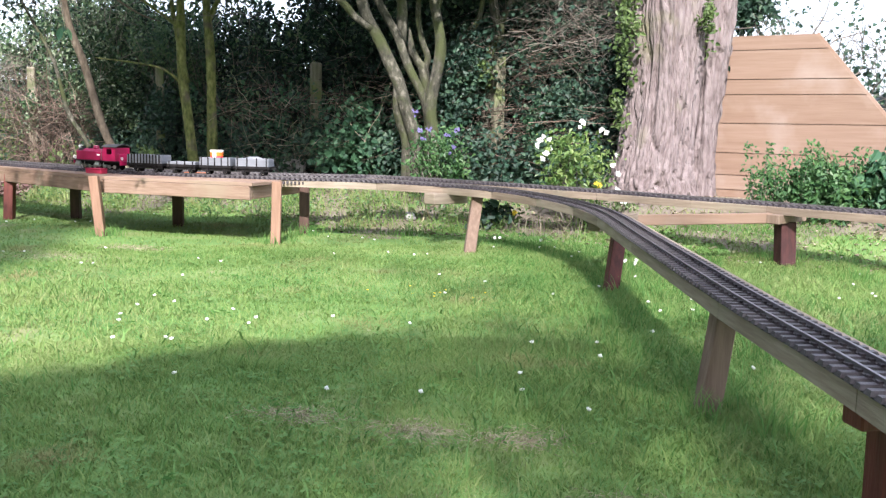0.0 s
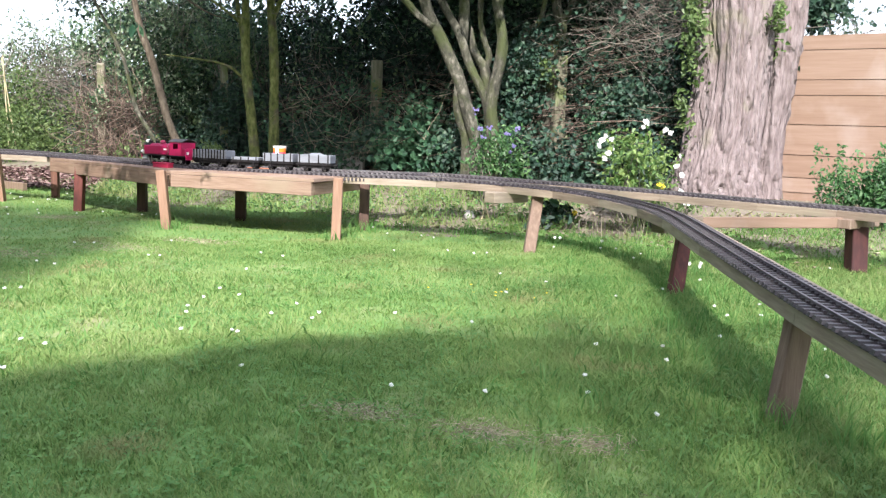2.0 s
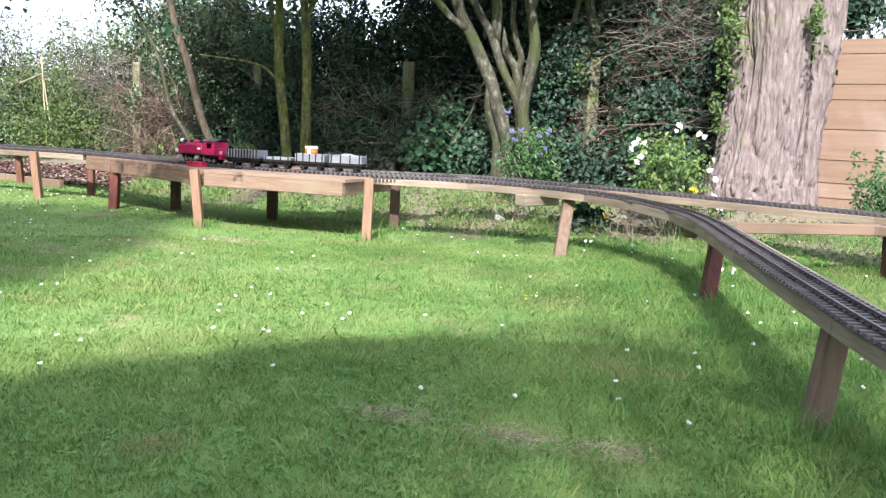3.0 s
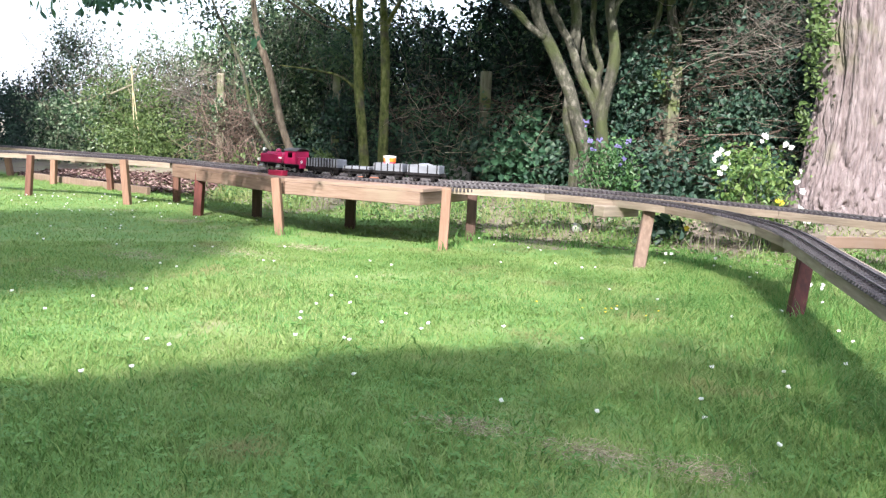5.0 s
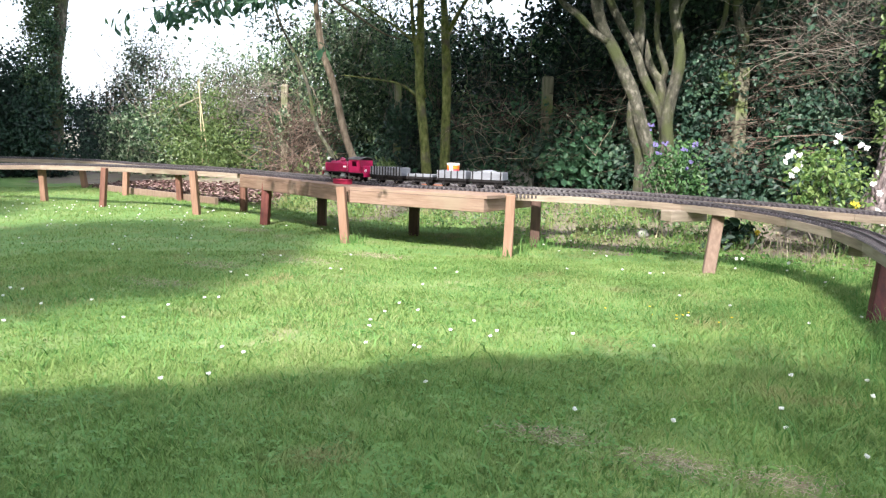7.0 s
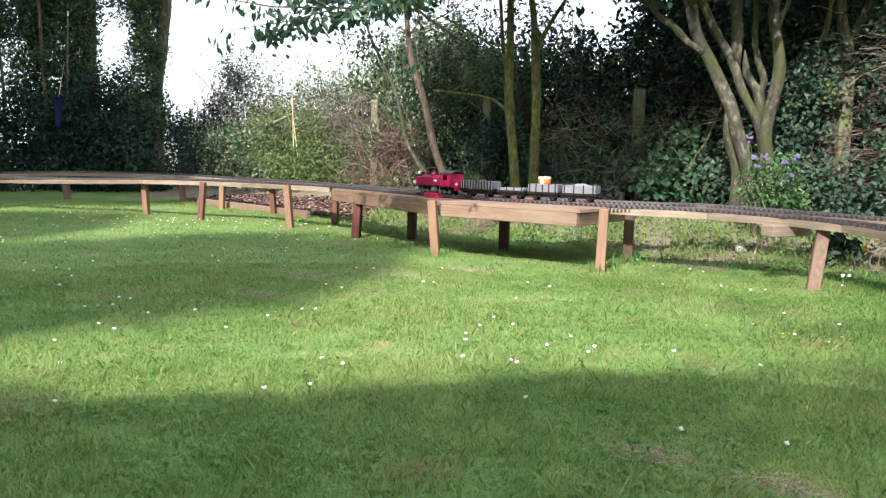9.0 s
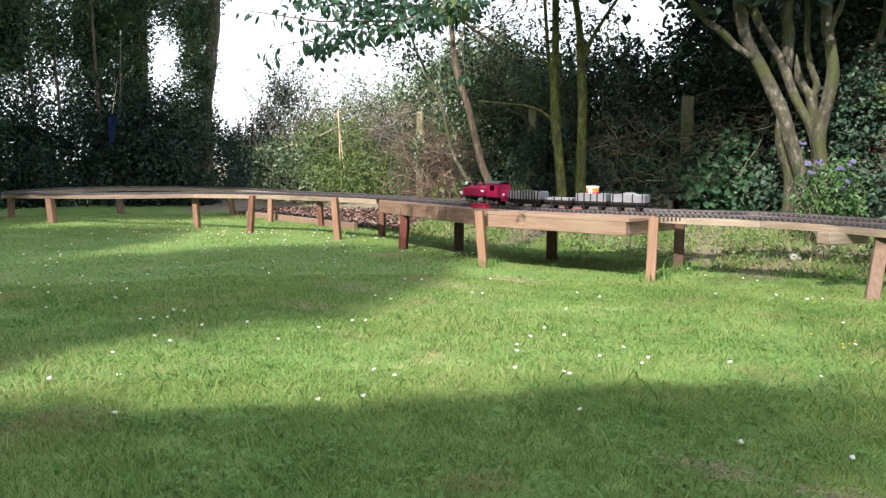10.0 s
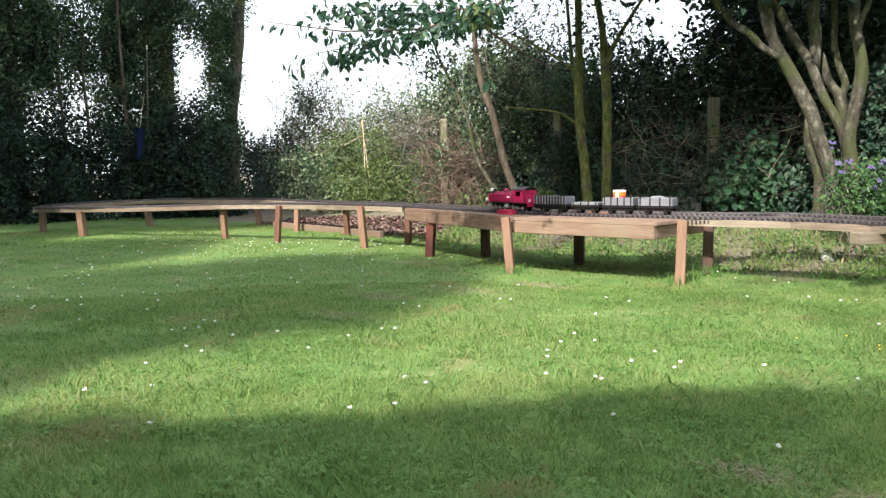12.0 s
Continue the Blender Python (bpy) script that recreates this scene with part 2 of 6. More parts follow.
M["orange"] = surface("orange print", [(0.3, (0.75, 0.2, 0.02)), (0.7, (0.8, 0.25, 0.03))], (20, 20, 20), 0.5, 0.0)
M["cup_red"] = surface("red print", [(0.3, (0.55, 0.03, 0.05)), (0.7, (0.62, 0.05, 0.07))], (20, 20, 20), 0.5, 0.0)
M["paper"] = surface("white paper", [(0.3, (0.75, 0.73, 0.7)), (0.7, (0.82, 0.8, 0.77))], (20, 20, 20), 0.6, 0.05)
M["petal"] = surface("white petal", [(0.3, (0.74, 0.75, 0.70)), (0.7, (0.84, 0.84, 0.8))], (20, 20, 20), 0.6, 0, leaf=0.2)
M["purple"] = surface("violet petal", [(0.3, (0.15, 0.125, 0.32)), (0.7, (0.26, 0.225, 0.46))], (20, 20, 20), 0.6, 0, leaf=0.2)
M["yellow"] = surface("yellow petal", [(0.3, (0.7, 0.5, 0.03)), (0.7, (0.78, 0.62, 0.06))], (20, 20, 20), 0.6, 0, leaf=0.2)
M["stone"] = surface("pale stone", [(0.3, (0.26, 0.25, 0.24)), (0.7, (0.52, 0.51, 0.49))], (20, 20, 20), 0.8, 0.5)
M["mulch"] = surface("bark mulch", [(0.2, (0.07, 0.034, 0.032)), (0.5, (0.155, 0.083, 0.076)), (0.8, (0.33, 0.235, 0.21))], (6, 6, 6), 0.9, 0, island=0.9)
M["litter"] = surface("dead leaves", [(0.2, (0.16, 0.125, 0.088)), (0.5, (0.26, 0.215, 0.15)), (0.85, (0.38, 0.33, 0.24))], (3, 3, 3), 0.85, 0, island=0.6)
M["blue"] = surface("faded blue cloth", [(0.3, (0.018, 0.035, 0.13)), (0.7, (0.03, 0.055, 0.19))], (8, 8, 8), 0.9, 0.2)


# ---- mesh helpers ----


def thing(name, label, category, group="", kind="", at=(0, 0, 0), turn=0.0):
    ob = new(name)
    ob.empty_display_size = 0.1
    ob.matrix_basis = Matrix.Translation(at) @ Matrix.Rotation(turn, 4, "Z")
    return tagged(ob, label, category, group, kind)


def finish(ob, bm, material, smooth=False):
    for f in bm.faces:
        f.smooth = smooth
    bm.to_mesh(ob.data)
    bm.free()
    ob.data.materials.append(M[material])
    return ob


def part(name, bm, material, parent=None, label="", smooth=False):
    ob = finish(new(name, bpy.data.meshes.new(name)), bm, material, smooth)
    if parent is not None:
        ob.parent = parent
    if label:
        ob["label"] = label
    return ob


def raw(name, verts, faces, material, parent=None, smooth=False, label=""):
    """A mesh object from arrays."""
    me = bpy.data.meshes.new(name)
    verts = np.asarray(verts, dtype=np.float32)
    faces = np.asarray(faces, dtype=np.int32)
    me.vertices.add(len(verts))
    me.vertices.foreach_set("co", verts.ravel())
    k = faces.shape[1]
    me.loops.add(faces.size)
    me.loops.foreach_set("vertex_index", faces.ravel())
    me.polygons.add(len(faces))
    me.polygons.foreach_set("loop_start", np.arange(0, faces.size, k, dtype=np.int32))
    me.polygons.foreach_set("use_smooth", np.full(len(faces), smooth))
    me.update(calc_edges=True)
    me.materials.append(M[material])
    ob = new(name, me)
    if parent is not None:
        ob.parent = parent
    if label:
        ob["label"] = label
    return ob


def box(bm, size, centre, turn=None, bevel=0.0):
    """A box of that size about a centre; turn: a 3x3 or 4x4 rotation."""
    r = bmesh.ops.create_cube(bm, size=1.0, matrix=Matrix.Translation(centre) @ (turn.to_4x4() if turn else Matrix.Identity(4)) @ Matrix.Diagonal((*size, 1)))
    if bevel:
        edges = list({e for v in r["verts"] for e in v.link_edges})
        bmesh.ops.bevel(bm, geom=edges, offset=bevel, segments=1, affect="EDGES")


def cyl(bm, r1, r2, a, b, sides=12, caps=True):
    """A tapered cylinder from a to b."""
    a, b = Vector(a), Vector(b)
    d = b - a
    m = Matrix.Translation((a + b) / 2) @ d.to_track_quat("Z", "Y").to_matrix().to_4x4()
    bmesh.ops.create_cone(bm, cap_ends=caps, segments=sides, radius1=r1, radius2=r2, depth=d.length, matrix=m)


def tube(bm, pts, radii, sides=10, lump=0.0, closed=True):
    """A limb through points, with its radius at each."""
    pts = [Vector([float(c) for c in p]) for p in pts]
    rings = []
    for i, (p, r) in enumerate(zip(pts, radii)):
        d = (pts[min(i + 1, len(pts) - 1)] - pts[max(i - 1, 0)]).normalized()
        u = d.cross(Vector((0.3, 1, 0.1))).normalized()
        v = d.cross(u)
        ring = []
        for k in range(sides):
            a = 2 * math.pi * k / sides
            w = float(r) * (1 + lump * noise.noise((p + 2 * (u * math.cos(a) + v * math.sin(a))) * 1.7))
            ring.append(bm.verts.new(p + w * (u * math.cos(a) + v * math.sin(a))))
        rings.append(ring)
    for a, b in zip(rings, rings[1:]):
        for k in range(sides):
            bm.faces.new((a[k], a[(k + 1) % sides], b[(k + 1) % sides], b[k]))
    if closed:
        bm.faces.new(rings[0][::-1])
        bm.faces.new(rings[-1])


def bend(pts, n):
    """n points on a smooth line through pts (and radii when given as a fourth value)."""
    p = np.array(pts, float)
    t = np.linspace(0, len(p) - 1, n)
    out = []
    for x in t:
        i = min(int(x), len(p) - 2)
        f = x - i
        p0, p1, p2, p3 = p[max(i - 1, 0)], p[i], p[i + 1], p[min(i + 2, len(p) - 1)]
        out.append(0.5 * (2 * p1 + (p2 - p0) * f + (2 * p0 - 5 * p1 + 4 * p2 - p3) * f**2 + (3 * p1 - p0 - 3 * p2 + p3) * f**3))
    return np.array(out)


rng = np.random.default_rng(7)


def leaves(centres, size, spread=0.35, up=0.4, toward=(0, -0.6, 0), slim=0.55, fold=0.18):
    """Folded pointed leaves, four triangles each, at the centres."""
    c = np.asarray(centres, float)
    n = len(c)
    nor = rng.normal(size=(n, 3)) * (1 - up) + np.array(toward) + np.array((0, 0, up))
    nor /= np.linalg.norm(nor, axis=1, keepdims=True) + 1e-9
    a = rng.normal(size=(n, 3))
    a[:, 2] -= 0.6
    a -= nor * (a * nor).sum(1, keepdims=True)
    a /= np.linalg.norm(a, axis=1, keepdims=True) + 1e-9
    b = np.cross(nor, a)
    L = size * (1 + spread * rng.uniform(-1, 1, size=(n, 1)))
    W = L * slim * 0.5
    base, tip = c - a * L * 0.5, c + a * L * 0.5 - nor * L * 0.08
    lift = nor * L * fold
    r1, l1 = c - a * L * 0.22 + b * W * 0.9 + lift, c - a * L * 0.22 - b * W * 0.9 + lift
    r2, l2 = c + a * L * 0.12 + b * W * 0.85 + lift * 0.8, c + a * L * 0.12 - b * W * 0.85 + lift * 0.8
    v = np.stack([base, r1, r2, tip, l2, l1], 1).reshape(-1, 3)
    i = np.arange(n)[:, None] * 6
    f = np.concatenate([i + (0, 1, 2), i + (0, 2, 3), i + (0, 3, 4), i + (0, 4, 5)])
    return v, f


def join(*sets):
    vs, fs, o = [], [], 0
    for v, f in sets:
        vs.append(v)
        fs.append(f + o)
        o += len(v)
    return np.concatenate(vs), np.concatenate(fs)


def clumps(n, box_lo, box_hi, per, radius, keep=None):
    """Points in n clumps, each of about per points, within a box."""
    c = rng.uniform(box_lo, box_hi, size=(n, 3))
    if keep is not None:
        c = c[keep(c)]
    p = np.repeat(c, per, axis=0) + rng.normal(size=(len(c) * per, 3)) * np.asarray(radius)
    return p


def sticks(starts, ways, lengths, radius, bendy=0.25, segs=4):
    """Thin three-sided twigs."""
    s = np.asarray(starts, float)
    n = len(s)
    w = np.asarray(ways, float)
    w /= np.linalg.norm(w, axis=1, keepdims=True) + 1e-9
    t = np.linspace(0, 1, segs + 1)
    curl = rng.normal(size=(n, 3)) * bendy
    L = np.asarray(lengths).reshape(-1, 1)
    mid = s[:, None] + (w * L)[:, None] * t[None, :, None] + (curl * L)[:, None] * (t**2)[None, :, None]
    mid += rng.normal(size=mid.shape) * (L * 0.02)[:, None]
    u = np.cross(w, rng.normal(size=(n, 3)))
    u /= np.linalg.norm(u, axis=1, keepdims=True) + 1e-9
    v = np.cross(w, u)
    r = np.asarray(radius).reshape(-1, 1, 1) * (1 - 0.75 * t)[None, :, None]
    rings = [mid + r * (u[:, None] * math.cos(a) + v[:, None] * math.sin(a)) for a in (0, 2.094, 4.189)]
    verts = np.stack(rings, 2).reshape(-1, 3)
    i = np.arange(n)[:, None] * (segs + 1) * 3
    fs = []
    for k in range(segs):
        for j in range(3):
            q, z = k * 3 + j, k * 3 + (j + 1) % 3
            fs.append(i + (q, z, z + 3, q + 3))
    quads = np.concatenate(fs)
    return verts, np.concatenate([quads[:, (0, 1, 2)], quads[:, (0, 2, 3)]])


# ---- ground ----
FENCE_N = np.array((0.436, 0.9))


def back(x, y):
    """Distance beyond the old fence line (negative on the garden's side)."""
    return FENCE_N[0] * (x + 1.47) + FENCE_N[1] * (y - 8.8)


def along(x, s=0.0):
    """y on the line that lies s beyond the fence, at x."""
    return 8.8 + (s - FENCE_N[0] * (x + 1.47)) / FENCE_N[1]


def height(x, y):
    x, y = np.asarray(x, float), np.asarray(y, float)
    t = np.clip((back(x, y) + 2.1) / 1.9, 0, 1)
    rise = 0.28 * t * t * (3 - 2 * t)
    rise = rise * np.clip((x + 8.5) / 3.0, 0.25, 1)
    bumps = 0.012 * np.sin(1.7 * x + 0.6) * np.cos(1.3 * y) + 0.006 * np.sin(4.1 * x + 2.2 * y)
    return rise + bumps * np.clip(1 - np.hypot(x, y) / 60, 0, 1)


def lattice(lo, hi, step, far):
    core = np.arange(lo, hi + 1e-6, step)
    out = np.array([1.0, 2.5, 6, 15, 40, 100, 250, far])
    return np.concatenate([lo - out[::-1], core, hi + out])


gx, gy = lattice(-14, 7, 0.12, 600), lattice(-7, 15, 0.12, 600)
GX, GY = np.meshgrid(gx, gy)
gv = np.stack([GX.ravel(), GY.ravel(), height(GX, GY).ravel()], 1)
nx = len(gx)
ii = (np.arange(len(gy) - 1)[:, None] * nx + np.arange(nx - 1)).ravel()[:, None]
gf = ii + np.array((0, 1, nx + 1, nx))
ground = raw("ground", gv, gf, "ground", smooth=True)
ground.data.materials.append(M["bank"])
cx, cy = gv[gf].mean(1)[:, 0], gv[gf].mean(1)[:, 1]
edge = -1.75 + 0.55 * np.clip((cx - 0.8) / 0.6, 0, 1) + 0.25 * np.sin(2.3 * cx) + 0.15 * np.sin(5.1 * cx + 1)
ground.data.polygons.foreach_set("material_index", (back(cx, cy) > edge).astype(np.int32))
tagged(ground, "mown green lawn running into a brown leaf-littered bank", "ground", kind="structure")

# ---- raised railway: lines of the track beds (x, y, top z) ----
FRONT = [(0.93, -1.6, 0.31), (0.91, 0.2, 0.315), (0.895, 1.4, 0.327), (0.862, 2.1, 0.34), (0.855, 3.2, 0.356), (0.855, 4.05, 0.368), (0.80, 4.55, 0.373), (0.63, 5.02, 0.382),
         (0.36, 5.40, 0.392), (0.02, 5.62, 0.40), (-0.45, 5.79, 0.405), (-1.2, 5.88, 0.405)]
STATION = [(-1.2, 5.88, 0.405), (-2.0, 6.0, 0.405), (-2.55, 6.22, 0.405), (-3.3, 6.67, 0.405), (-3.9, 6.99, 0.408)]
LEFT = [(-3.9, 6.99, 0.408), (-4.45, 7.13, 0.41), (-5.1, 7.32, 0.405), (-5.75, 7.40, 0.40), (-6.5, 7.48, 0.385), (-7.25, 7.44, 0.36), (-8.0, 7.25, 0.345), (-8.7, 7.16, 0.336), (-9.25, 7.25, 0.325),
        (-9.6, 7.6, 0.325), (-9.7, 8.1, 0.335), (-9.5, 8.6, 0.35), (-9.05, 8.98, 0.368), (-8.3, 9.28, 0.37), (-7.6, 9.38, 0.37), (-7.0, 9.12, 0.372), (-6.4, 8.78, 0.375), (-5.5, 8.3, 0.385),
        (-4.9, 7.96, 0.395), (-4.35, 7.62, 0.40), (-3.9, 7.28, 0.405)]
REAR = [(-0.9, 6.3, 0.405), (-0.5, 6.43, 0.40), (0.3, 6.12, 0.39), (1.07, 5.78, 0.376), (1.6, 5.38, 0.37), (1.98, 5.12, 0.366), (2.5, 4.72, 0.36), (3.2, 4.2, 0.36), (4.2, 3.3, 0.355)]
REAR_STATION = [(-3.9, 7.28, 0.405), (-3.3, 6.93, 0.405), (-2.55, 6.5, 0.405), (-1.9, 6.3, 0.405), (-0.9, 6.3, 0.405)]


def sides(line, w):
    """Left and right edges of a band of width w about a line, mitred."""
    p = np.array(line)[:, :2]
    d = np.diff(p, axis=0)
    d /= np.linalg.norm(d, axis=1, keepdims=True)
    n = np.stack([-d[:, 1], d[:, 0]], 1)
    a = np.concatenate([n[:1], n[:-1] + n[1:], n[-1:]])
    a /= np.linalg.norm(a, axis=1, keepdims=True)
    k = np.concatenate([[1], 1 / np.maximum((a[1:-1] * n[1:]).sum(1), 0.5), [1]])[:, None]
    return p + a * k * w / 2, p - a * k * w / 2


def slab(bm, corners, top, thick, gap=0.0):
    """A board with these plan corners, top heights and thickness, edges eased."""
    c = np.array(corners, float)
    mid = c.mean(0)
    c = mid + (c - mid) * (1 - gap)
    e = 0.004
    up = [bm.verts.new((*(mid + (q - mid) * (1 - e / max(np.linalg.norm(q - mid), 0.01))), t)) for q, t in zip(c, top)]
    lip = [bm.verts.new((*q, t - e)) for q, t in zip(c, top)]
    low = [bm.verts.new((*q, t - thick)) for q, t in zip(c, top)]
    n = len(c)
    bm.faces.new(up)
    bm.faces.new(low[::-1])
    for a, b in ((up, lip), (lip, low)):
        for i in range(n):
            bm.faces.new((a[i], b[i], b[(i + 1) % n], a[(i + 1) % n]))
    bmesh.ops.recalc_face_normals(bm, faces=bm.faces)


def boards(parent, line, w, thick=0.045):
    l, r = sides(line, w)
    z = np.array(line)[:, 2]
    for i in range(len(line) - 1):
        bm = bmesh.new()
        slab(bm, [l[i], l[i + 1], r[i + 1], r[i]], [z[i], z[i + 1], z[i + 1], z[i]], thick, 0.004 if i % 2 else 0.002)
        part("board", bm, "board", parent)


def post(parent, base, top, w, material, label="", sunk=0.05):
    """A square post from its foot to its top, which may lean."""
    a, b = Vector((base[0], base[1], float(height(base[0], base[1])) - sunk)), Vector(top)
    bm = bmesh.new()
    d = b - a
    turn = Vector((0, 0, 1)).rotation_difference(d).to_matrix() @ Matrix.Rotation(0.12, 3, "Z")
    box(bm, (w, w, d.length), (a + b) / 2, turn, 0.004)
    return part("post", bm, material, parent, label)


def beam(parent, a, b, w, h, material, name="bearer", label=""):
    a, b = Vector(a), Vector(b)
    bm = bmesh.new()
    d = b - a
    turn = d.to_track_quat("X", "Z").to_matrix()
    box(bm, (d.length, w, h), (a + b) / 2, turn, 0.004)
    return part(name, bm, material, parent, label)


front_bed = thing("raised_track_bed", "weathered timber track bed curving on short leaning posts above the lawn", "track bed")
boards(front_bed, FRONT, 0.17)
post(front_bed, (0.95, 1.52), (0.945, 1.52, 0.235), 0.07, "post_red", "dark red stained post")
post(front_bed, (0.9, -0.6), (0.915, -0.6, 0.27), 0.07, "post_grey")
post(front_bed, (0.93, -1.5), (0.93, -1.5, 0.265), 0.07, "post_red", "dark red stained post")
post(front_bed, (0.805, 2.25), (0.85, 2.27, 0.295), 0.06, "post_grey")
post(front_bed, (0.85, 4.06), (0.915, 4.22, 0.325), 0.066, "post_red", "dark red stained post")
post(front_bed, (0.165, 5.27), (0.215, 5.5, 0.352), 0.072, "post_grey")
beam(front_bed, (0.835, 1.46, 0.262), (1.04, 1.5, 0.262), 0.06, 0.055, "post_red")
beam(front_bed, (0.81, 4.40, 0.295), (1.08, 4.77, 0.295), 0.075, 0.07, "board")
beam(front_bed, (-0.10, 5.47, 0.325), (0.12, 5.68, 0.325), 0.1, 0.07, "board")
beam(front_bed, (1.0, 4.9, 0.272), (1.95, 5.02, 0.298), 0.04, 0.062, "fence", "brace", "orange softwood brace board")

for k in range(6):
    bm = bmesh.new()
    box(bm, (0.013, 0.02, 0.022), (-1.115 + 0.027 * k, 5.772 + 0.001 * k, 0.388), None, 0.002)
    part("sleeper_end", bm, "sleeper", front_bed, "dark sleeper end proud of the bed")
rear_bed = thing("raised_track_bed", "narrow timber track bed on squat dark posts before the fence", "track bed")
boards(rear_bed, REAR, 0.19)
post(rear_bed, (2.06, 5.03), (2.06, 5.08, 0.27), 0.095, "post_red_shaded", "thick red post darkened for bed shade")
post(rear_bed, (3.4, 4.1), (3.4, 4.1, 0.3), 0.09, "post_red")
beam(rear_bed, (1.93, 4.98, 0.295), (2.2, 5.25, 0.295), 0.11, 0.055, "post_grey")

station = thing("station_deck", "broad softwood station deck with a deep front beam on square posts", "track bed")
EDGE = [(-1.24, 5.40), (-2.33, 5.70), (-3.86, 6.84)]
BACK = [(-0.95, 6.42), (-2.2, 6.52), (-3.98, 7.42)]
for (a, b), (c, d) in zip(zip(EDGE, EDGE[1:]), zip(BACK, BACK[1:])):
    a, b, c, d = map(np.array, (a, b, c, d))
    for k in range(4):
        u, v = k / 4, (k + 1) / 4 - 0.008
        bm = bmesh.new()
        slab(bm, [a + (c - a) * u, b + (d - b) * u, b + (d - b) * v, a + (c - a) * v], [0.405] * 4, 0.022)
        part("board", bm, "board_warm", station)
for a, b in zip(EDGE, EDGE[1:]):
    a, b = Vector((*a, 0.336)), Vector((*b, 0.336))
    d = (b - a).normalized()
    n = Vector((-d.y, d.x, 0)) * -1
    beam(station, a + n * 0.0205 + d * 0.02, b + n * 0.0205, 0.045, 0.088, "board_warm", "front_beam")
beam(station, (-1.27, 5.46, 0.336), (-1.06, 6.2, 0.336), 0.045, 0.084, "board_warm")
post(station, (-1.108, 5.48), (-1.10, 5.50, 0.412), 0.062, "post_new", "fresh orange softwood post")
post(station, (-2.325, 5.63), (-2.375, 5.64, 0.408), 0.06, "post_new", "fresh orange softwood post")
post(station, (-1.03, 6.08), (-1.03, 6.1, 0.38), 0.07, "post_dark")
post(station, (-2.05, 6.37), (-2.05, 6.37, 0.38), 0.075, "post_dark")
post(station, (-3.0, 6.72), (-3.0, 6.72, 0.38), 0.07, "post_dark")
post(station, (-3.46, 6.55), (-3.46, 6.6, 0.38), 0.07, "post_red")
post(station, (-4.2, 7.52), (-4.2, 7.52, 0.36), 0.06, "post_brown", "reddish brown post")

loop_bed = thing("raised_track_bed", "pale timber track bed looping round on slim posts over the lawn", "track bed")
boards(loop_bed, LEFT, 0.18)
for base, top, w, mat in (((-4.39, 6.99), (-4.44, 7.0, 0.41), 0.062, "post_new"), ((-5.60, 7.20), (-5.58, 7.22, 0.395), 0.055, "post_brown"), ((-6.55, 7.50), (-6.58, 7.5, 0.345), 0.062, "post_new"),
                          ((-8.35, 7.1), (-8.42, 7.12, 0.30), 0.078, "post_new"), ((-9.55, 7.5), (-9.55, 7.5, 0.285), 0.065, "post_grey"), ((-9.15, 8.95), (-9.22, 8.95, 0.325), 0.075, "post_grey"),
                          ((-7.57, 9.42), (-7.62, 9.4, 0.33), 0.065, "post_new"), ((-6.45, 8.72), (-6.46, 8.76, 0.335), 0.062, "post_new"), ((-5.45, 8.34), (-5.45, 8.3, 0.345), 0.058, "post_brown")):
    post(loop_bed, base, top, w, mat)
beam(loop_bed, (-6.0, 8.45, 0.31), (-5.95, 8.7, 0.31), 0.07, 0.07, "board")


# ---- track: two rails on sleepers ----
GAUGE, REACH, PITCH = 0.06, 0.15, 0.036


def even(line, step):
    p = bend(line, 40 * len(line))
    d = np.concatenate([[0], np.cumsum(np.linalg.norm(np.diff(p, axis=0), axis=1))])
    s = np.arange(0, d[-1], step)
    return np.stack([np.interp(s, d, p[:, k]) for k in range(3)], 1)


def rail_mesh(line, off):
    p = even(line, 0.06)
    d = np.gradient(p, axis=0)
    d /= np.linalg.norm(d, axis=1, keepdims=True)
    n = np.stack([-d[:, 1], d[:, 0], 0 * d[:, 0]], 1)
    lift = 0.004
    prof = [(-0.0045, 0.0065), (-0.0015, 0.0085), (-0.0015, 0.0145), (-0.003, 0.0155), (-0.003, 0.019), (0.003, 0.019), (0.003, 0.0155), (0.0015, 0.0145), (0.0015, 0.0085), (0.0045, 0.0065)]
    v = np.stack([p + n * (off + a) + np.array((0, 0, b + lift)) for a, b in prof], 1).reshape(-1, 3)
    k = len(prof)
    i = np.arange(len(p) - 1)[:, None] * k
    f = np.concatenate([i + (j, (j + 1) % k, k + (j + 1) % k, k + j) for j in range(k)])
    return v, f


sleeper_mesh = None


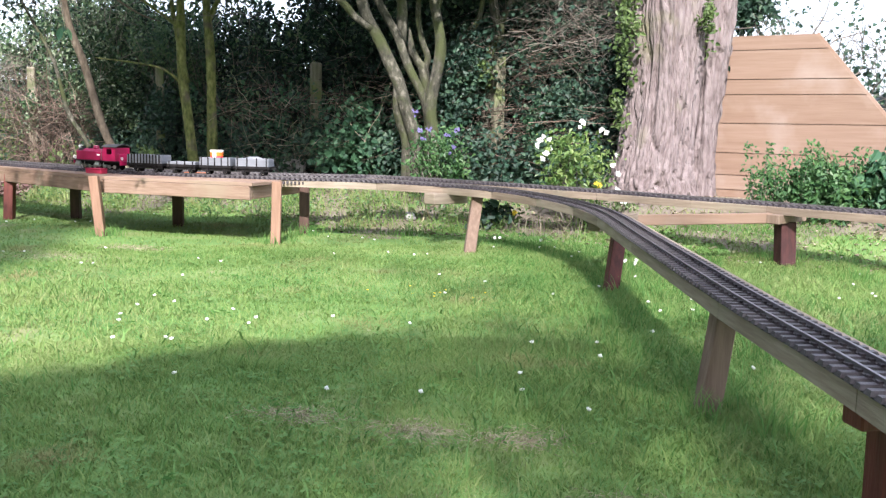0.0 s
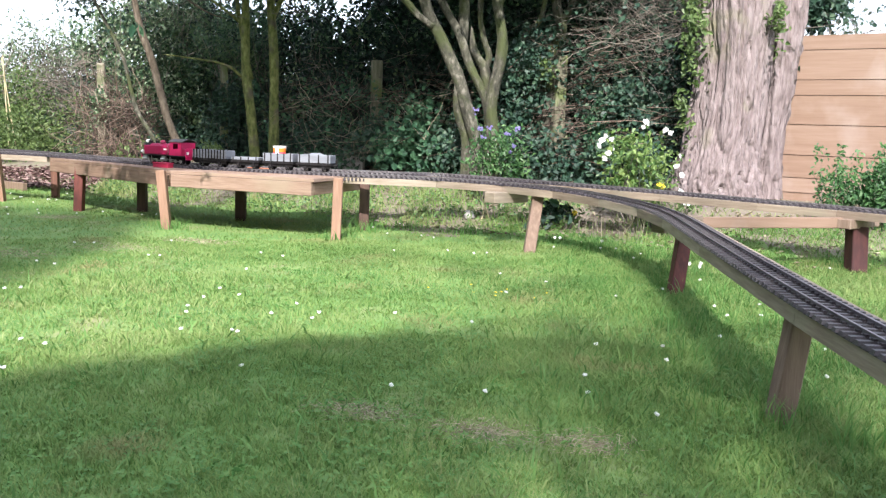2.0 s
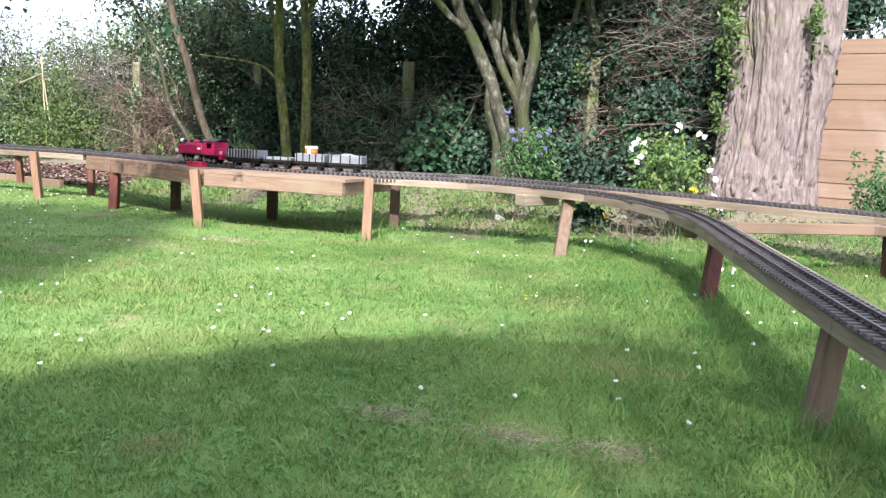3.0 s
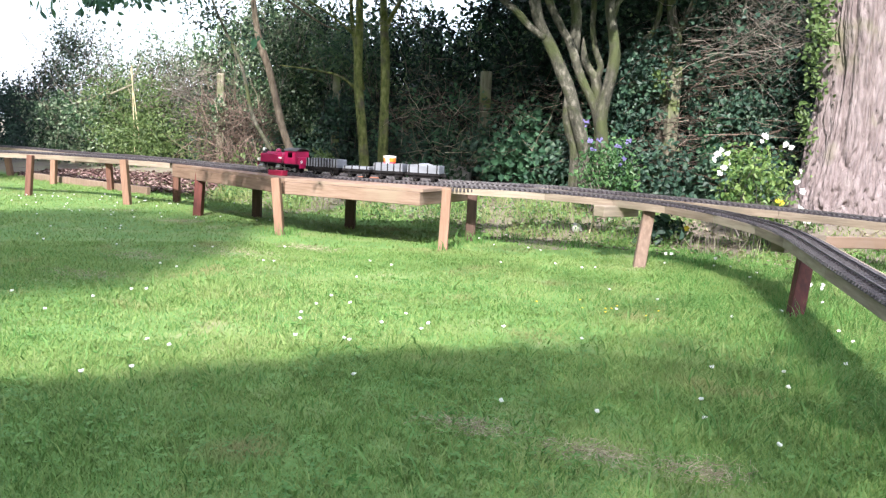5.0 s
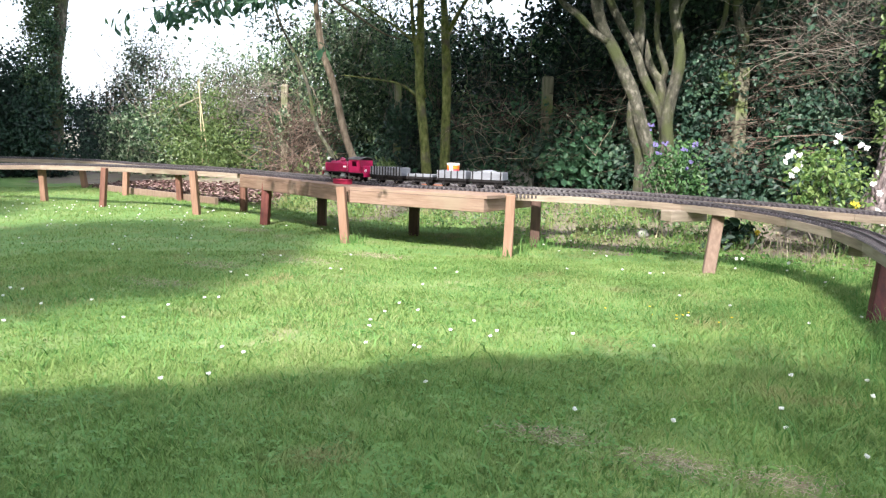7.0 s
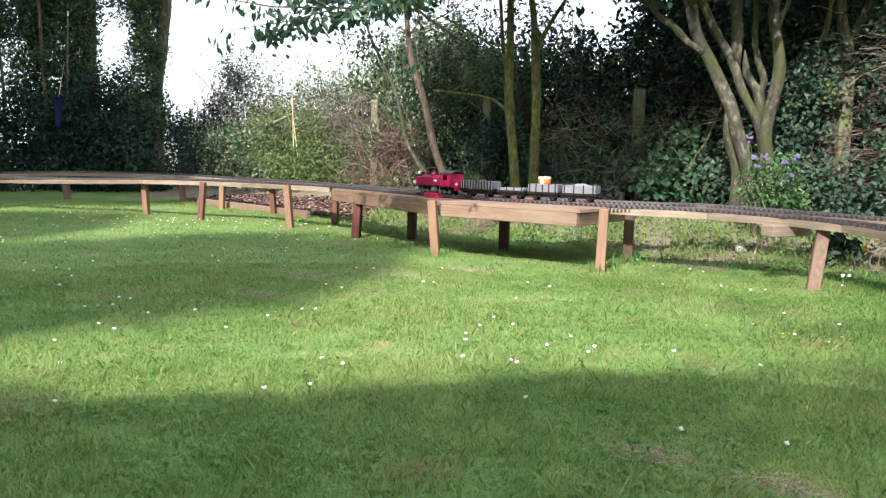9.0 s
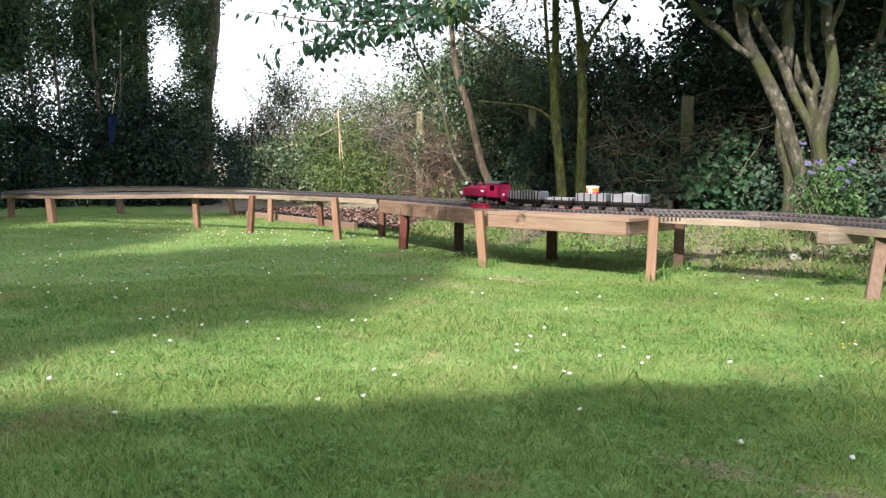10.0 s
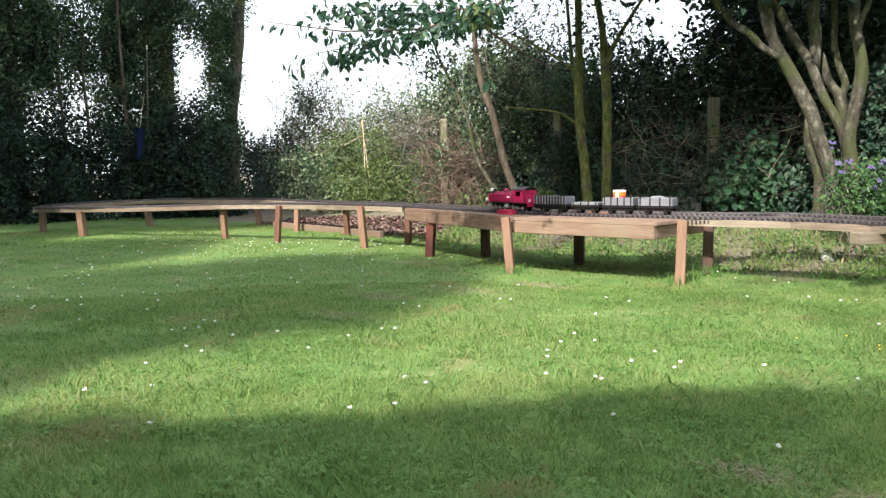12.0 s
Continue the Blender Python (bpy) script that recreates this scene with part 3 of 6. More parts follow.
def track(line, label, apart=None):
    """A length of track; apart: a test for the sleepers that stand as pieces of their own."""
    global sleeper_mesh
    t = thing("railway_track", label, "railway track")
    for off in (-GAUGE / 2, GAUGE / 2):
        raw("rail", *rail_mesh(line, off), "rail", t)
    q = even(line, 0.06)
    a, b = sides(q, REACH * 0.94)
    v = np.concatenate([np.column_stack([e, q[:, 2] + h]) for h in (0.002, -0.001) for e in (a, b)])
    n, i = len(q), np.arange(len(q) - 1)[:, None]
    raw("underlay", v, np.concatenate([i + (0, 1, n + 1, n), i + (2 * n, 2 * n + 1, 1, 0), i + (n, n + 1, 3 * n + 1, 3 * n)]), "felt", t, label="black felt underlay")
    p = even(line, PITCH)
    d = np.gradient(p, axis=0)
    turn = np.arctan2(d[:, 1], d[:, 0])
    cube = np.array([(x, y, z) for z in (0.0, 0.010) for x, y in ((-0.5, -0.5), (0.5, -0.5), (0.5, 0.5), (-0.5, 0.5))]) * (0.0235, REACH, 1)
    cube[4:, :2] *= (0.72, 0.95)
    chair = np.array([(x, y, z) for z in (0.010, 0.015) for x, y in ((-0.5, -0.5), (0.5, -0.5), (0.5, 0.5), (-0.5, 0.5))]) * (0.014, 0.02, 1)
    cells = np.concatenate([cube, chair + (0, GAUGE / 2, 0), chair - (0, GAUGE / 2, 0)])
    quad = np.array([(4, 5, 6, 7), (0, 1, 5, 4), (1, 2, 6, 5), (2, 3, 7, 6), (3, 0, 4, 7)])
    faces = np.concatenate([quad + 8 * k for k in range(3)])
    vs, fs, n = [], [], 0
    for q, a in zip(p, turn):
        c, s = math.cos(a), math.sin(a)
        if apart and apart(q):
            if sleeper_mesh is None:
                first = raw("sleeper", cells, faces, "sleeper", t)
                sleeper_mesh = first.data
            else:
                first = new("sleeper", sleeper_mesh)
                first.parent = t
            first.matrix_basis = Matrix.Translation((q[0], q[1], q[2] + 0.0015)) @ Matrix.Rotation(a, 4, "Z")
        else:
            vs.append(cells @ np.array(((c, s, 0), (-s, c, 0), (0, 0, 1))) + q + (0, 0, 0.0015))
            fs.append(faces + n)
            n += len(cells)
    if vs:
        tagged(raw("sleeper_rest", np.concatenate(vs), np.concatenate(fs), "sleeper", t), kind="stuff")
    return t


MAIN = FRONT[:-1] + STATION[:-1] + LEFT[:13]
MAIN = [(x, y, z) for (x, y), (_, _, z) in zip(sides(MAIN, 0.036)[0], MAIN)]
RETURN = LEFT[12:-1] + REAR_STATION[:-1] + REAR
track(MAIN, "black plastic-sleepered model track along the curving timber bed", lambda q: -0.2 < q[1] < 5.3 and q[0] > 0.3)
track(RETURN, "black plastic-sleepered model track on the rear timber bed")


# ---- train on the station deck ----
line_pts = even(MAIN, 0.01)
start_at = int(np.argmin(np.hypot(line_pts[:, 0] + 1.193, line_pts[:, 1] - 5.88)))


def on_track(metres):
    """Place and turn at a distance along the track from the train's tail, facing the far loop."""
    i = start_at + int(metres * 100)
    p, d = line_pts[i], line_pts[i + 8] - line_pts[i - 8]
    return (p[0], p[1], p[2] + 0.0235), math.atan2(d[1], d[0])


def wheel(parent, x, y, r, material="black", rim=True, name="wheel"):
    bm = bmesh.new()
    cyl(bm, r, r, (x, y - 0.004, r), (x, y + 0.004, r), 18)
    cyl(bm, r * 1.12, r * 1.12, (x, y * 0.86 - 0.0015, r), (x, y * 0.86 + 0.0015, r), 18)
    w = part(name, bm, material, parent)
    if rim:
        bm = bmesh.new()
        s = 1 if y > 0 else -1
        cyl(bm, r * 0.62, r * 0.62, (x, y + s * 0.004, r), (x, y + s * 0.0052, r), 18)
        part("rim", bm, "steel", w)
    return w


def couple(parent, x):
    bm = bmesh.new()
    s = 1 if x > 0 else -1
    cyl(bm, 0.005, 0.005, (x, 0, 0.045), (x + s * 0.022, 0, 0.045), 8)
    cyl(bm, 0.014, 0.014, (x + s * 0.022, 0, 0.045), (x + s * 0.027, 0, 0.045), 14)
    part("buffer", bm, "black", parent)


def wagon(length, high, label, metres, planks=9, load=None, low=False):
    p, a = on_track(metres)
    w = thing("model_wagon", label, "model wagon", "wagons of the train", at=p, turn=a)
    bm = bmesh.new()
    box(bm, (length, 0.115, 0.018), (0, 0, 0.052), None, 0.002)
    box(bm, (length - 0.02, 0.012, 0.022), (0, 0.038, 0.036))
    box(bm, (length - 0.02, 0.012, 0.022), (0, -0.038, 0.036))
    part("chassis", bm, "black", w)
    for x in (-length * 0.27, length * 0.27):
        for y in (-0.027, 0.027):
            wheel(w, x, y, 0.019)
        for y in (-0.045, 0.045):
            bm = bmesh.new()
            box(bm, (0.022, 0.01, 0.03), (x, y, 0.026), None, 0.002)
            part("axle_box", bm, "black", w)
    for s in (1, -1):
        couple(w, s * length / 2)
        bm = bmesh.new()
        rows = 1
        for k in range(rows):
            h = high / rows
            box(bm, (length - 0.012, 0.006, h - 0.0015), (0, s * 0.056, 0.061 + h * (k + 0.5)), None, 0.001)
        part("side", bm, "wagon", w)
        bm = bmesh.new()
        for k in range(rows):
            h = high / rows
            box(bm, (0.006, 0.106, h - 0.0015), (s * (length / 2 - 0.008), 0, 0.061 + h * (k + 0.5)), None, 0.001)
        part("end", bm, "wagon", w)
        for k in range(planks if not low else 4):
            x = -length / 2 + 0.02 + (length - 0.04) * k / ((planks if not low else 4) - 1)
            bm = bmesh.new()
            box(bm, (0.0075, 0.005, high + 0.014), (x, s * 0.061, 0.057 + high / 2))
            part("strap", bm, "black", w)
    bm = bmesh.new()
    box(bm, (length - 0.02, 0.106, 0.004), (0, 0, 0.0633))
    part("floor_planks", bm, "wagon", w)
    return w, p, a


wagon(0.25, 0.056, "pale grey open model wagon with a light lump load", 0.14, 4)
wagon(0.235, 0.056, "pale grey open model wagon carrying a printed cup", 0.41, 5)
wagon(0.22, 0.02, "pale grey low-sided flat model wagon", 0.665, 4, low=True)
wagon(0.30, 0.06, "pale grey high-sided model wagon with dark upright straps", 0.955, 11)

p, a = on_track(0.14)
load = thing("wagon_load", "pale grey rounded sack load in the last wagon", "load", at=(p[0], p[1], p[2] + 0.066), turn=a)
bm = bmesh.new()
bmesh.ops.create_icosphere(bm, subdivisions=3, radius=1, matrix=Matrix.Translation((0, 0, 0.028)) @ Matrix.Diagonal((0.085, 0.048, 0.036, 1)))
for v in bm.verts:
    v.co.z = max(v.co.z, 0.0) + 0.006 * noise.noise(v.co * 30) * (v.co.z > 0.01)
part("sack", bm, "wagon", load, smooth=True)

p, a = on_track(0.42)
cup = thing("paper_cup", "orange and red printed paper cup with a white stripe", "cup", at=(p[0], p[1], p[2] + 0.0655), turn=a)
cup.scale = (1.04, 1.04, 0.98)
for z0, z1, mat, nm in ((0.0, 0.062, "cup_red", "lower_print"), (0.062, 0.09, "orange", "upper_print"), (0.09, 0.105, "paper", "rim")):
    bm = bmesh.new()
    r0, r1 = 0.036 + 0.095 * z0, 0.036 + 0.095 * z1
    cyl(bm, r0, r1, (0, 0, z0), (0, 0, z1), 28, z0 == 0)
    cyl(bm, r0 - 0.0012, r1 - 0.0012, (0, 0, z0 + 0.0005), (0, 0, z1), 28, False)
    part(nm, bm, mat, cup, smooth=True)
for turn in (-0.75, 0.1, math.pi):
    bm = bmesh.new()
    for k in range(4):
        a0, a1 = turn - math.pi / 2 - 0.3 + k * 0.15, turn - math.pi / 2 - 0.3 + (k + 1) * 0.15
        q = []
        for aa, z in ((a0, 0.012), (a1, 0.012), (a1, 0.09), (a0, 0.09)):
            r = 0.0364 + 0.095 * z + 0.0004
            q.append(bm.verts.new((r * math.cos(aa), r * math.sin(aa), z)))
        bm.faces.new(q)
    part("stripe", bm, "paper", cup)


def loco(metres):
    p, a = on_track(metres)
    e = thing("model_locomotive", "crimson model tank locomotive with black smokebox and grey cab roof", "locomotive", at=p, turn=a)

    def block(name, size, centre, mat, bevel=0.003, parent=e):
        bm = bmesh.new()
        box(bm, size, centre, None, bevel)
        return part(name, bm, mat, parent)

    block("footplate", (0.43, 0.13, 0.008), (0, 0, 0.062), "black", 0.002)
    for s in (1, -1):
        block("frame", (0.38, 0.006, 0.04), (0, s * 0.022, 0.044), "black", 0.001)
        block("side_tank", (0.272, 0.03, 0.07), (0.055, s * 0.05, 0.102), "red", 0.005)
        for x in (0.18, -0.008):
            bm = bmesh.new()
            cyl(bm, 0.014, 0.014, (x - 0.022, s * 0.056, 0.034), (x + 0.022, s * 0.056, 0.034), 14)
            box(bm, (0.036, 0.016, 0.02), (x, s * 0.056, 0.05), None, 0.002)
            part("cylinder", bm, "steel", e)
            bm = bmesh.new()
            box(bm, (0.11, 0.004, 0.007), (x - 0.095, s * 0.046, 0.022), None, 0.001)
            box(bm, (0.08, 0.004, 0.005), (x - 0.06, s * 0.051, 0.034), None, 0.001)
            box(bm, (0.006, 0.004, 0.026), (x - 0.055, s * 0.051, 0.042), None, 0.001)
            part("coupling_rod", bm, "steel", e)
        for x in (0.135, 0.085, 0.035, -0.055, -0.105, -0.155):
            wheel(e, x, s * 0.034, 0.022)
        block("tank_plate", (0.03, 0.001, 0.012), (-0.03, s * 0.0656, 0.11), "white", 0)
        bm = bmesh.new()
        cyl(bm, 0.0016, 0.0016, (-0.062, s * 0.068, 0.075), (-0.062, s * 0.068, 0.15), 6)
        part("handrail", bm, "steel", e)
        for x, z, r in ((0.222, 0.085, 0.0125), (-0.213, 0.088, 0.0135)):
            bm = bmesh.new()
            cyl(bm, r, r, (x, s * 0.04, z), (x + (0.014 if x > 0 else -0.014), s * 0.04, z), 14)
            part("lamp", bm, "white", e)
        # cab side with a window opening
        bm = bmesh.new()
        for size, c in (((0.115, 0.004, 0.05), (-0.135, s * 0.063, 0.092)), ((0.035, 0.004, 0.045), (-0.175, s * 0.063, 0.139)), ((0.03, 0.004, 0.045), (-0.093, s * 0.063, 0.139)), ((0.115, 0.004, 0.012), (-0.135, s * 0.063, 0.162))):
            box(bm, size, c)
        part("cab_side", bm, "red", e)
    bm = bmesh.new()
    cyl(bm, 0.039, 0.039, (-0.08, 0, 0.115), (0.16, 0, 0.115), 24)
    part("boiler", bm, "red", e, smooth=False)
    bm = bmesh.new()
    cyl(bm, 0.041, 0.041, (0.16, 0, 0.115), (0.207, 0, 0.115), 24)
    cyl(bm, 0.032, 0.028, (0.207, 0, 0.115), (0.214, 0, 0.115), 20)
    box(bm, (0.06, 0.05, 0.04), (0.18, 0, 0.083))
    part("smokebox", bm, "black", e)
    bm = bmesh.new()
    cyl(bm, 0.017, 0.014, (0.185, 0, 0.145), (0.185, 0, 0.164), 16)
    cyl(bm, 0.016, 0.018, (0.185, 0, 0.164), (0.185, 0, 0.17), 16)
    part("chimney", bm, "black", e)
    bm = bmesh.new()
    cyl(bm, 0.014, 0.014, (0.205, 0, 0.165), (0.222, 0, 0.165), 14)
    part("headlamp", bm, "white", e)
    bm = bmesh.new()
    cyl(bm, 0.02, 0.02, (0.06, 0, 0.145), (0.06, 0, 0.168), 18)
    bmesh.ops.create_icosphere(bm, subdivisions=2, radius=0.02, matrix=Matrix.Translation((0.06, 0, 0.168)) @ Matrix.Diagonal((1, 1, 0.6, 1)))
    part("dome", bm, "red", e, smooth=True)
    bm = bmesh.new()
    cyl(bm, 0.014, 0.014, (0.12, 0, 0.145), (0.12, 0, 0.168), 16)
    cyl(bm, 0.004, 0.004, (0.0, 0.012, 0.15), (0.0, 0.012, 0.18), 8)
    cyl(bm, 0.004, 0.004, (0.0, -0.012, 0.15), (0.0, -0.012, 0.18), 8)
    part("sand_dome", bm, "black", e)
    block("cab_front", (0.004, 0.126, 0.1), (-0.078, 0, 0.117), "red", 0.001)
    block("cab_back", (0.004, 0.126, 0.1), (-0.192, 0, 0.117), "red", 0.001)
    block("bunker", (0.035, 0.12, 0.055), (-0.2125 + 0.003, 0, 0.094), "red", 0.003)
    bm = bmesh.new()
    n = 10
    top, low = [], []
    for x in (-0.205, -0.065):
        for k in range(n + 1):
            y = -0.07 + 0.14 * k / n
            z = 0.168 + 0.02 * (1 - (y / 0.07) ** 2)
            top.append(bm.verts.new((x, y, z + 0.004)))
            low.append(bm.verts.new((x, y, z)))
    for k in range(n):
        a0, b0 = k, n + 1 + k
        bm.faces.new((top[a0], top[a0 + 1], top[b0 + 1], top[b0]))
        bm.faces.new((low[a0 + 1], low[a0], low[b0], low[b0 + 1]))
        bm.faces.new((top[a0], low[a0], low[a0 + 1], top[a0 + 1]))
        bm.faces.new((top[b0], top[b0 + 1], low[b0 + 1], low[b0]))
    for i in (0, n):
        bm.faces.new((top[i], top[n + 1 + i], low[n + 1 + i], low[i]))
    bmesh.ops.recalc_face_normals(bm, faces=bm.faces)
    part("cab_roof", bm, "roof", e)
    block("buffer_beam", (0.008, 0.125, 0.03), (0.219, 0, 0.052), "red", 0.001)
    block("buffer_beam", (0.008, 0.125, 0.03), (-0.231, 0, 0.052), "red", 0.001)
    couple(e, 0.224)
    couple(e, -0.236)
    e.scale = (1.1, 1.0, 0.97)
    return e


loco(1.4)

red_box = thing("red_box", "small flat red plastic box lying on the deck", "box", at=(-2.52, 6.02, 0.405), turn=radians(157))
bm = bmesh.new()
box(bm, (0.15, 0.06, 0.028), (0, 0, 0.0145), None, 0.004)
part("body", bm, "plastic_red", red_box)
bm = bmesh.new()
box(bm, (0.155, 0.065, 0.01), (0, 0, 0.0335), None, 0.004)
part("lid", bm, "plastic_red", red_box)
block_b = thing("wooden_block", "low red-brown wooden block lying beside the track", "block", at=(-1.82, 6.14, 0.405), turn=radians(172))
bm = bmesh.new()
box(bm, (0.2, 0.05, 0.02), (0, 0, 0.0105), None, 0.003)
part("body", bm, "brick_red", block_b)


# ---- fence, posts and trunks ----
fence = thing("wooden_fence", "orange horizontal-board wooden fence panel with a slanting end", "fence")
FD, FN = Vector((0.866, -0.5, 0)), Vector((-0.5, -0.866, 0))
F0 = Vector((2.24, 7.07, 0))
LINES = [0.05, 0.20, 0.35, 0.47, 0.65, 0.89, 1.12, 1.24, 1.47, 1.585]


def slant(z):
    return 0.66 + (1.585 - z) * 0.84


for k, (lo, hi) in enumerate(zip(LINES, LINES[1:])):
    bm = bmesh.new()
    t0, t1 = 0.0, 0.022
    c = []
    for off in (0.0, 0.02 + 0.002 * (k % 2)):
        for q, z in ((-0.5, lo + 0.003), (slant(lo), lo + 0.003), (slant(hi), hi - 0.003), (-0.5, hi - 0.003)):
            c.append(bm.verts.new(F0 + FD * q + FN * off + Vector((0, 0, z))))
    bm.faces.new(c[:4][::-1])
    bm.faces.new(c[4:])
    for i in range(4):
        bm.faces.new((c[i], c[(i + 1) % 4], c[4 + (i + 1) % 4], c[4 + i]))
    bmesh.ops.recalc_face_normals(bm, faces=bm.faces)
    part("board", bm, "fence", fence)
bm = bmesh.new()
c = [bm.verts.new(F0 + FD * q + FN * off + Vector((0, 0, z))) for off in (-0.014, -0.004) for q, z in ((-0.5, 0.06), (slant(0.06) - 0.01, 0.06), (slant(1.575) - 0.01, 1.575), (-0.5, 1.575))]
bm.faces.new(c[:4][::-1])
bm.faces.new(c[4:])
for i in range(4):
    bm.faces.new((c[i], c[(i + 1) % 4], c[4 + (i + 1) % 4], c[4 + i]))
bmesh.ops.recalc_face_normals(bm, faces=bm.faces)
part("backing", bm, "post_grey", fence)
beam(fence, F0 + FD * 0.66 + FN * -0.02 + Vector((0, 0, 1.58)), F0 + FD * (0.66 + 1.53 * 0.84) + FN * -0.02 + Vector((0, 0, 0.05)), 0.045, 0.05, "fence", "end_rail")

for x, y, z, w, lab in ((-1.42, 8.8, 1.44, 0.13, "old square fence post with green algae"), (-3.26, 9.42, 1.40, 0.11, "old square fence post in deep shade"), (0.42, 7.9, 1.46, 0.13, "old ivy-grown fence post"),
                        (-5.14, 10.3, 1.43, 0.115, "pale weathered fence post above dry twigs")):
    g = float(height(x, y))
    fp = thing("fence_post", lab, "fence post", "old fence posts", at=(x, y, g))
    bm = bmesh.new()
    box(bm, (w * 0.8, w * 0.8, z - g + 0.1), (0, 0, (z - g - 0.1) / 2), Matrix.Rotation(0.4, 3, "Z"), 0.012)
    part("shaft", bm, "pale_wood" if "pale" in lab else "old_wood", fp)


for x0, x1 in ((-2.35, -1.95), (-1.9, -1.52)):
    gb = thing("gravel_board", "short weathered concrete board at the foot of the hedge", "board")
    beam(gb, (x0, float(along(x0, -0.1)), 0.36), (x1, float(along(x1, -0.1)), 0.35), 0.04, 0.2, "stone", "board")


def tree(label, stems, bark, sides_n=12, lump=0.25, steps=5):
    """A tree from stems given as lists of (x, y, z, radius)."""
    x, y = stems[0][0][:2]
    t = thing("tree", label, "tree")
    bm = bmesh.new()
    for s in stems:
        q = bend(s, steps * (len(s) - 1) + 1)
        tube(bm, q[:, :3], q[:, 3], sides_n, lump)
    part("trunk", bm, bark, t, smooth=True)
    return t


def rugged(parent, stems, material):
    """A broad trunk whose bark is broken into raised plates by deep wandering cracks."""
    for stem in stems:
        q = bend(stem, 210)
        sides_n = 220 if stem[0][3] > 0.3 else 60
        v = []
        for x, y, z, r in q:
            for k in range(sides_n):
                a = 2 * math.pi * k / sides_n
                cx, cy = math.cos(a), math.sin(a)
                w = noise.noise((cx * 2.2 + x, cy * 2.2 + y, z * 0.9)) * 0.045
                k1, k2 = 7.5 * r / 0.34, 19 * r / 0.34
                warp = 0.75 * noise.noise((cx * 3.5 + 3, cy * 3.5, z * 2.6)) + 0.22 * noise.noise((cx * 9, cy * 9, z * 6))
                ridge = abs(noise.noise((cx * k1 + warp, cy * k1 - warp, z * 0.8 + 5)))
                ridge2 = abs(noise.noise((cx * k2 + warp * 1.5, cy * k2, z * 1.6 + 9)))
                w += 0.046 * min(ridge * 4.5, 1) ** 0.6 + 0.014 * min(ridge2 * 3, 1) - 0.044
                v.append((x + (r + w) * cx, y + (r + w) * cy, z))
        i = np.arange(len(q) - 1)[:, None] * sides_n
        k = np.arange(sides_n)[None, :]
        a, b = (i + k).ravel(), (i + (k + 1) % sides_n).ravel()
        raw("trunk", np.array(v), np.stack([a, b, b + sides_n, a + sides_n], 1), material, parent, True)


big = thing("tree", "broad old tree with pale deeply cracked bark", "tree")
rugged(big, [[(1.66, 6.92, -0.1, 0.46), (1.66, 6.92, 0.25, 0.37), (1.67, 6.92, 0.6, 0.30), (1.70, 6.92, 1.1, 0.268), (1.70, 6.92, 1.8, 0.278), (1.72, 6.92, 3.0, 0.26), (1.75, 6.92, 5.0, 0.22)],
             [(2.05, 7.02, -0.1, 0.22), (2.06, 7.02, 0.3, 0.145), (2.07, 7.02, 0.7, 0.12), (2.09, 7.02, 1.2, 0.12), (2.13, 7.02, 2.0, 0.14), (2.19, 7.05, 3.2, 0.12)],
             [(1.42, 6.85, -0.1, 0.16), (1.45, 6.88, 0.5, 0.09), (1.5, 6.9, 1.1, 0.07), (1.55, 6.95, 1.6, 0.05)]], "bark_pale")
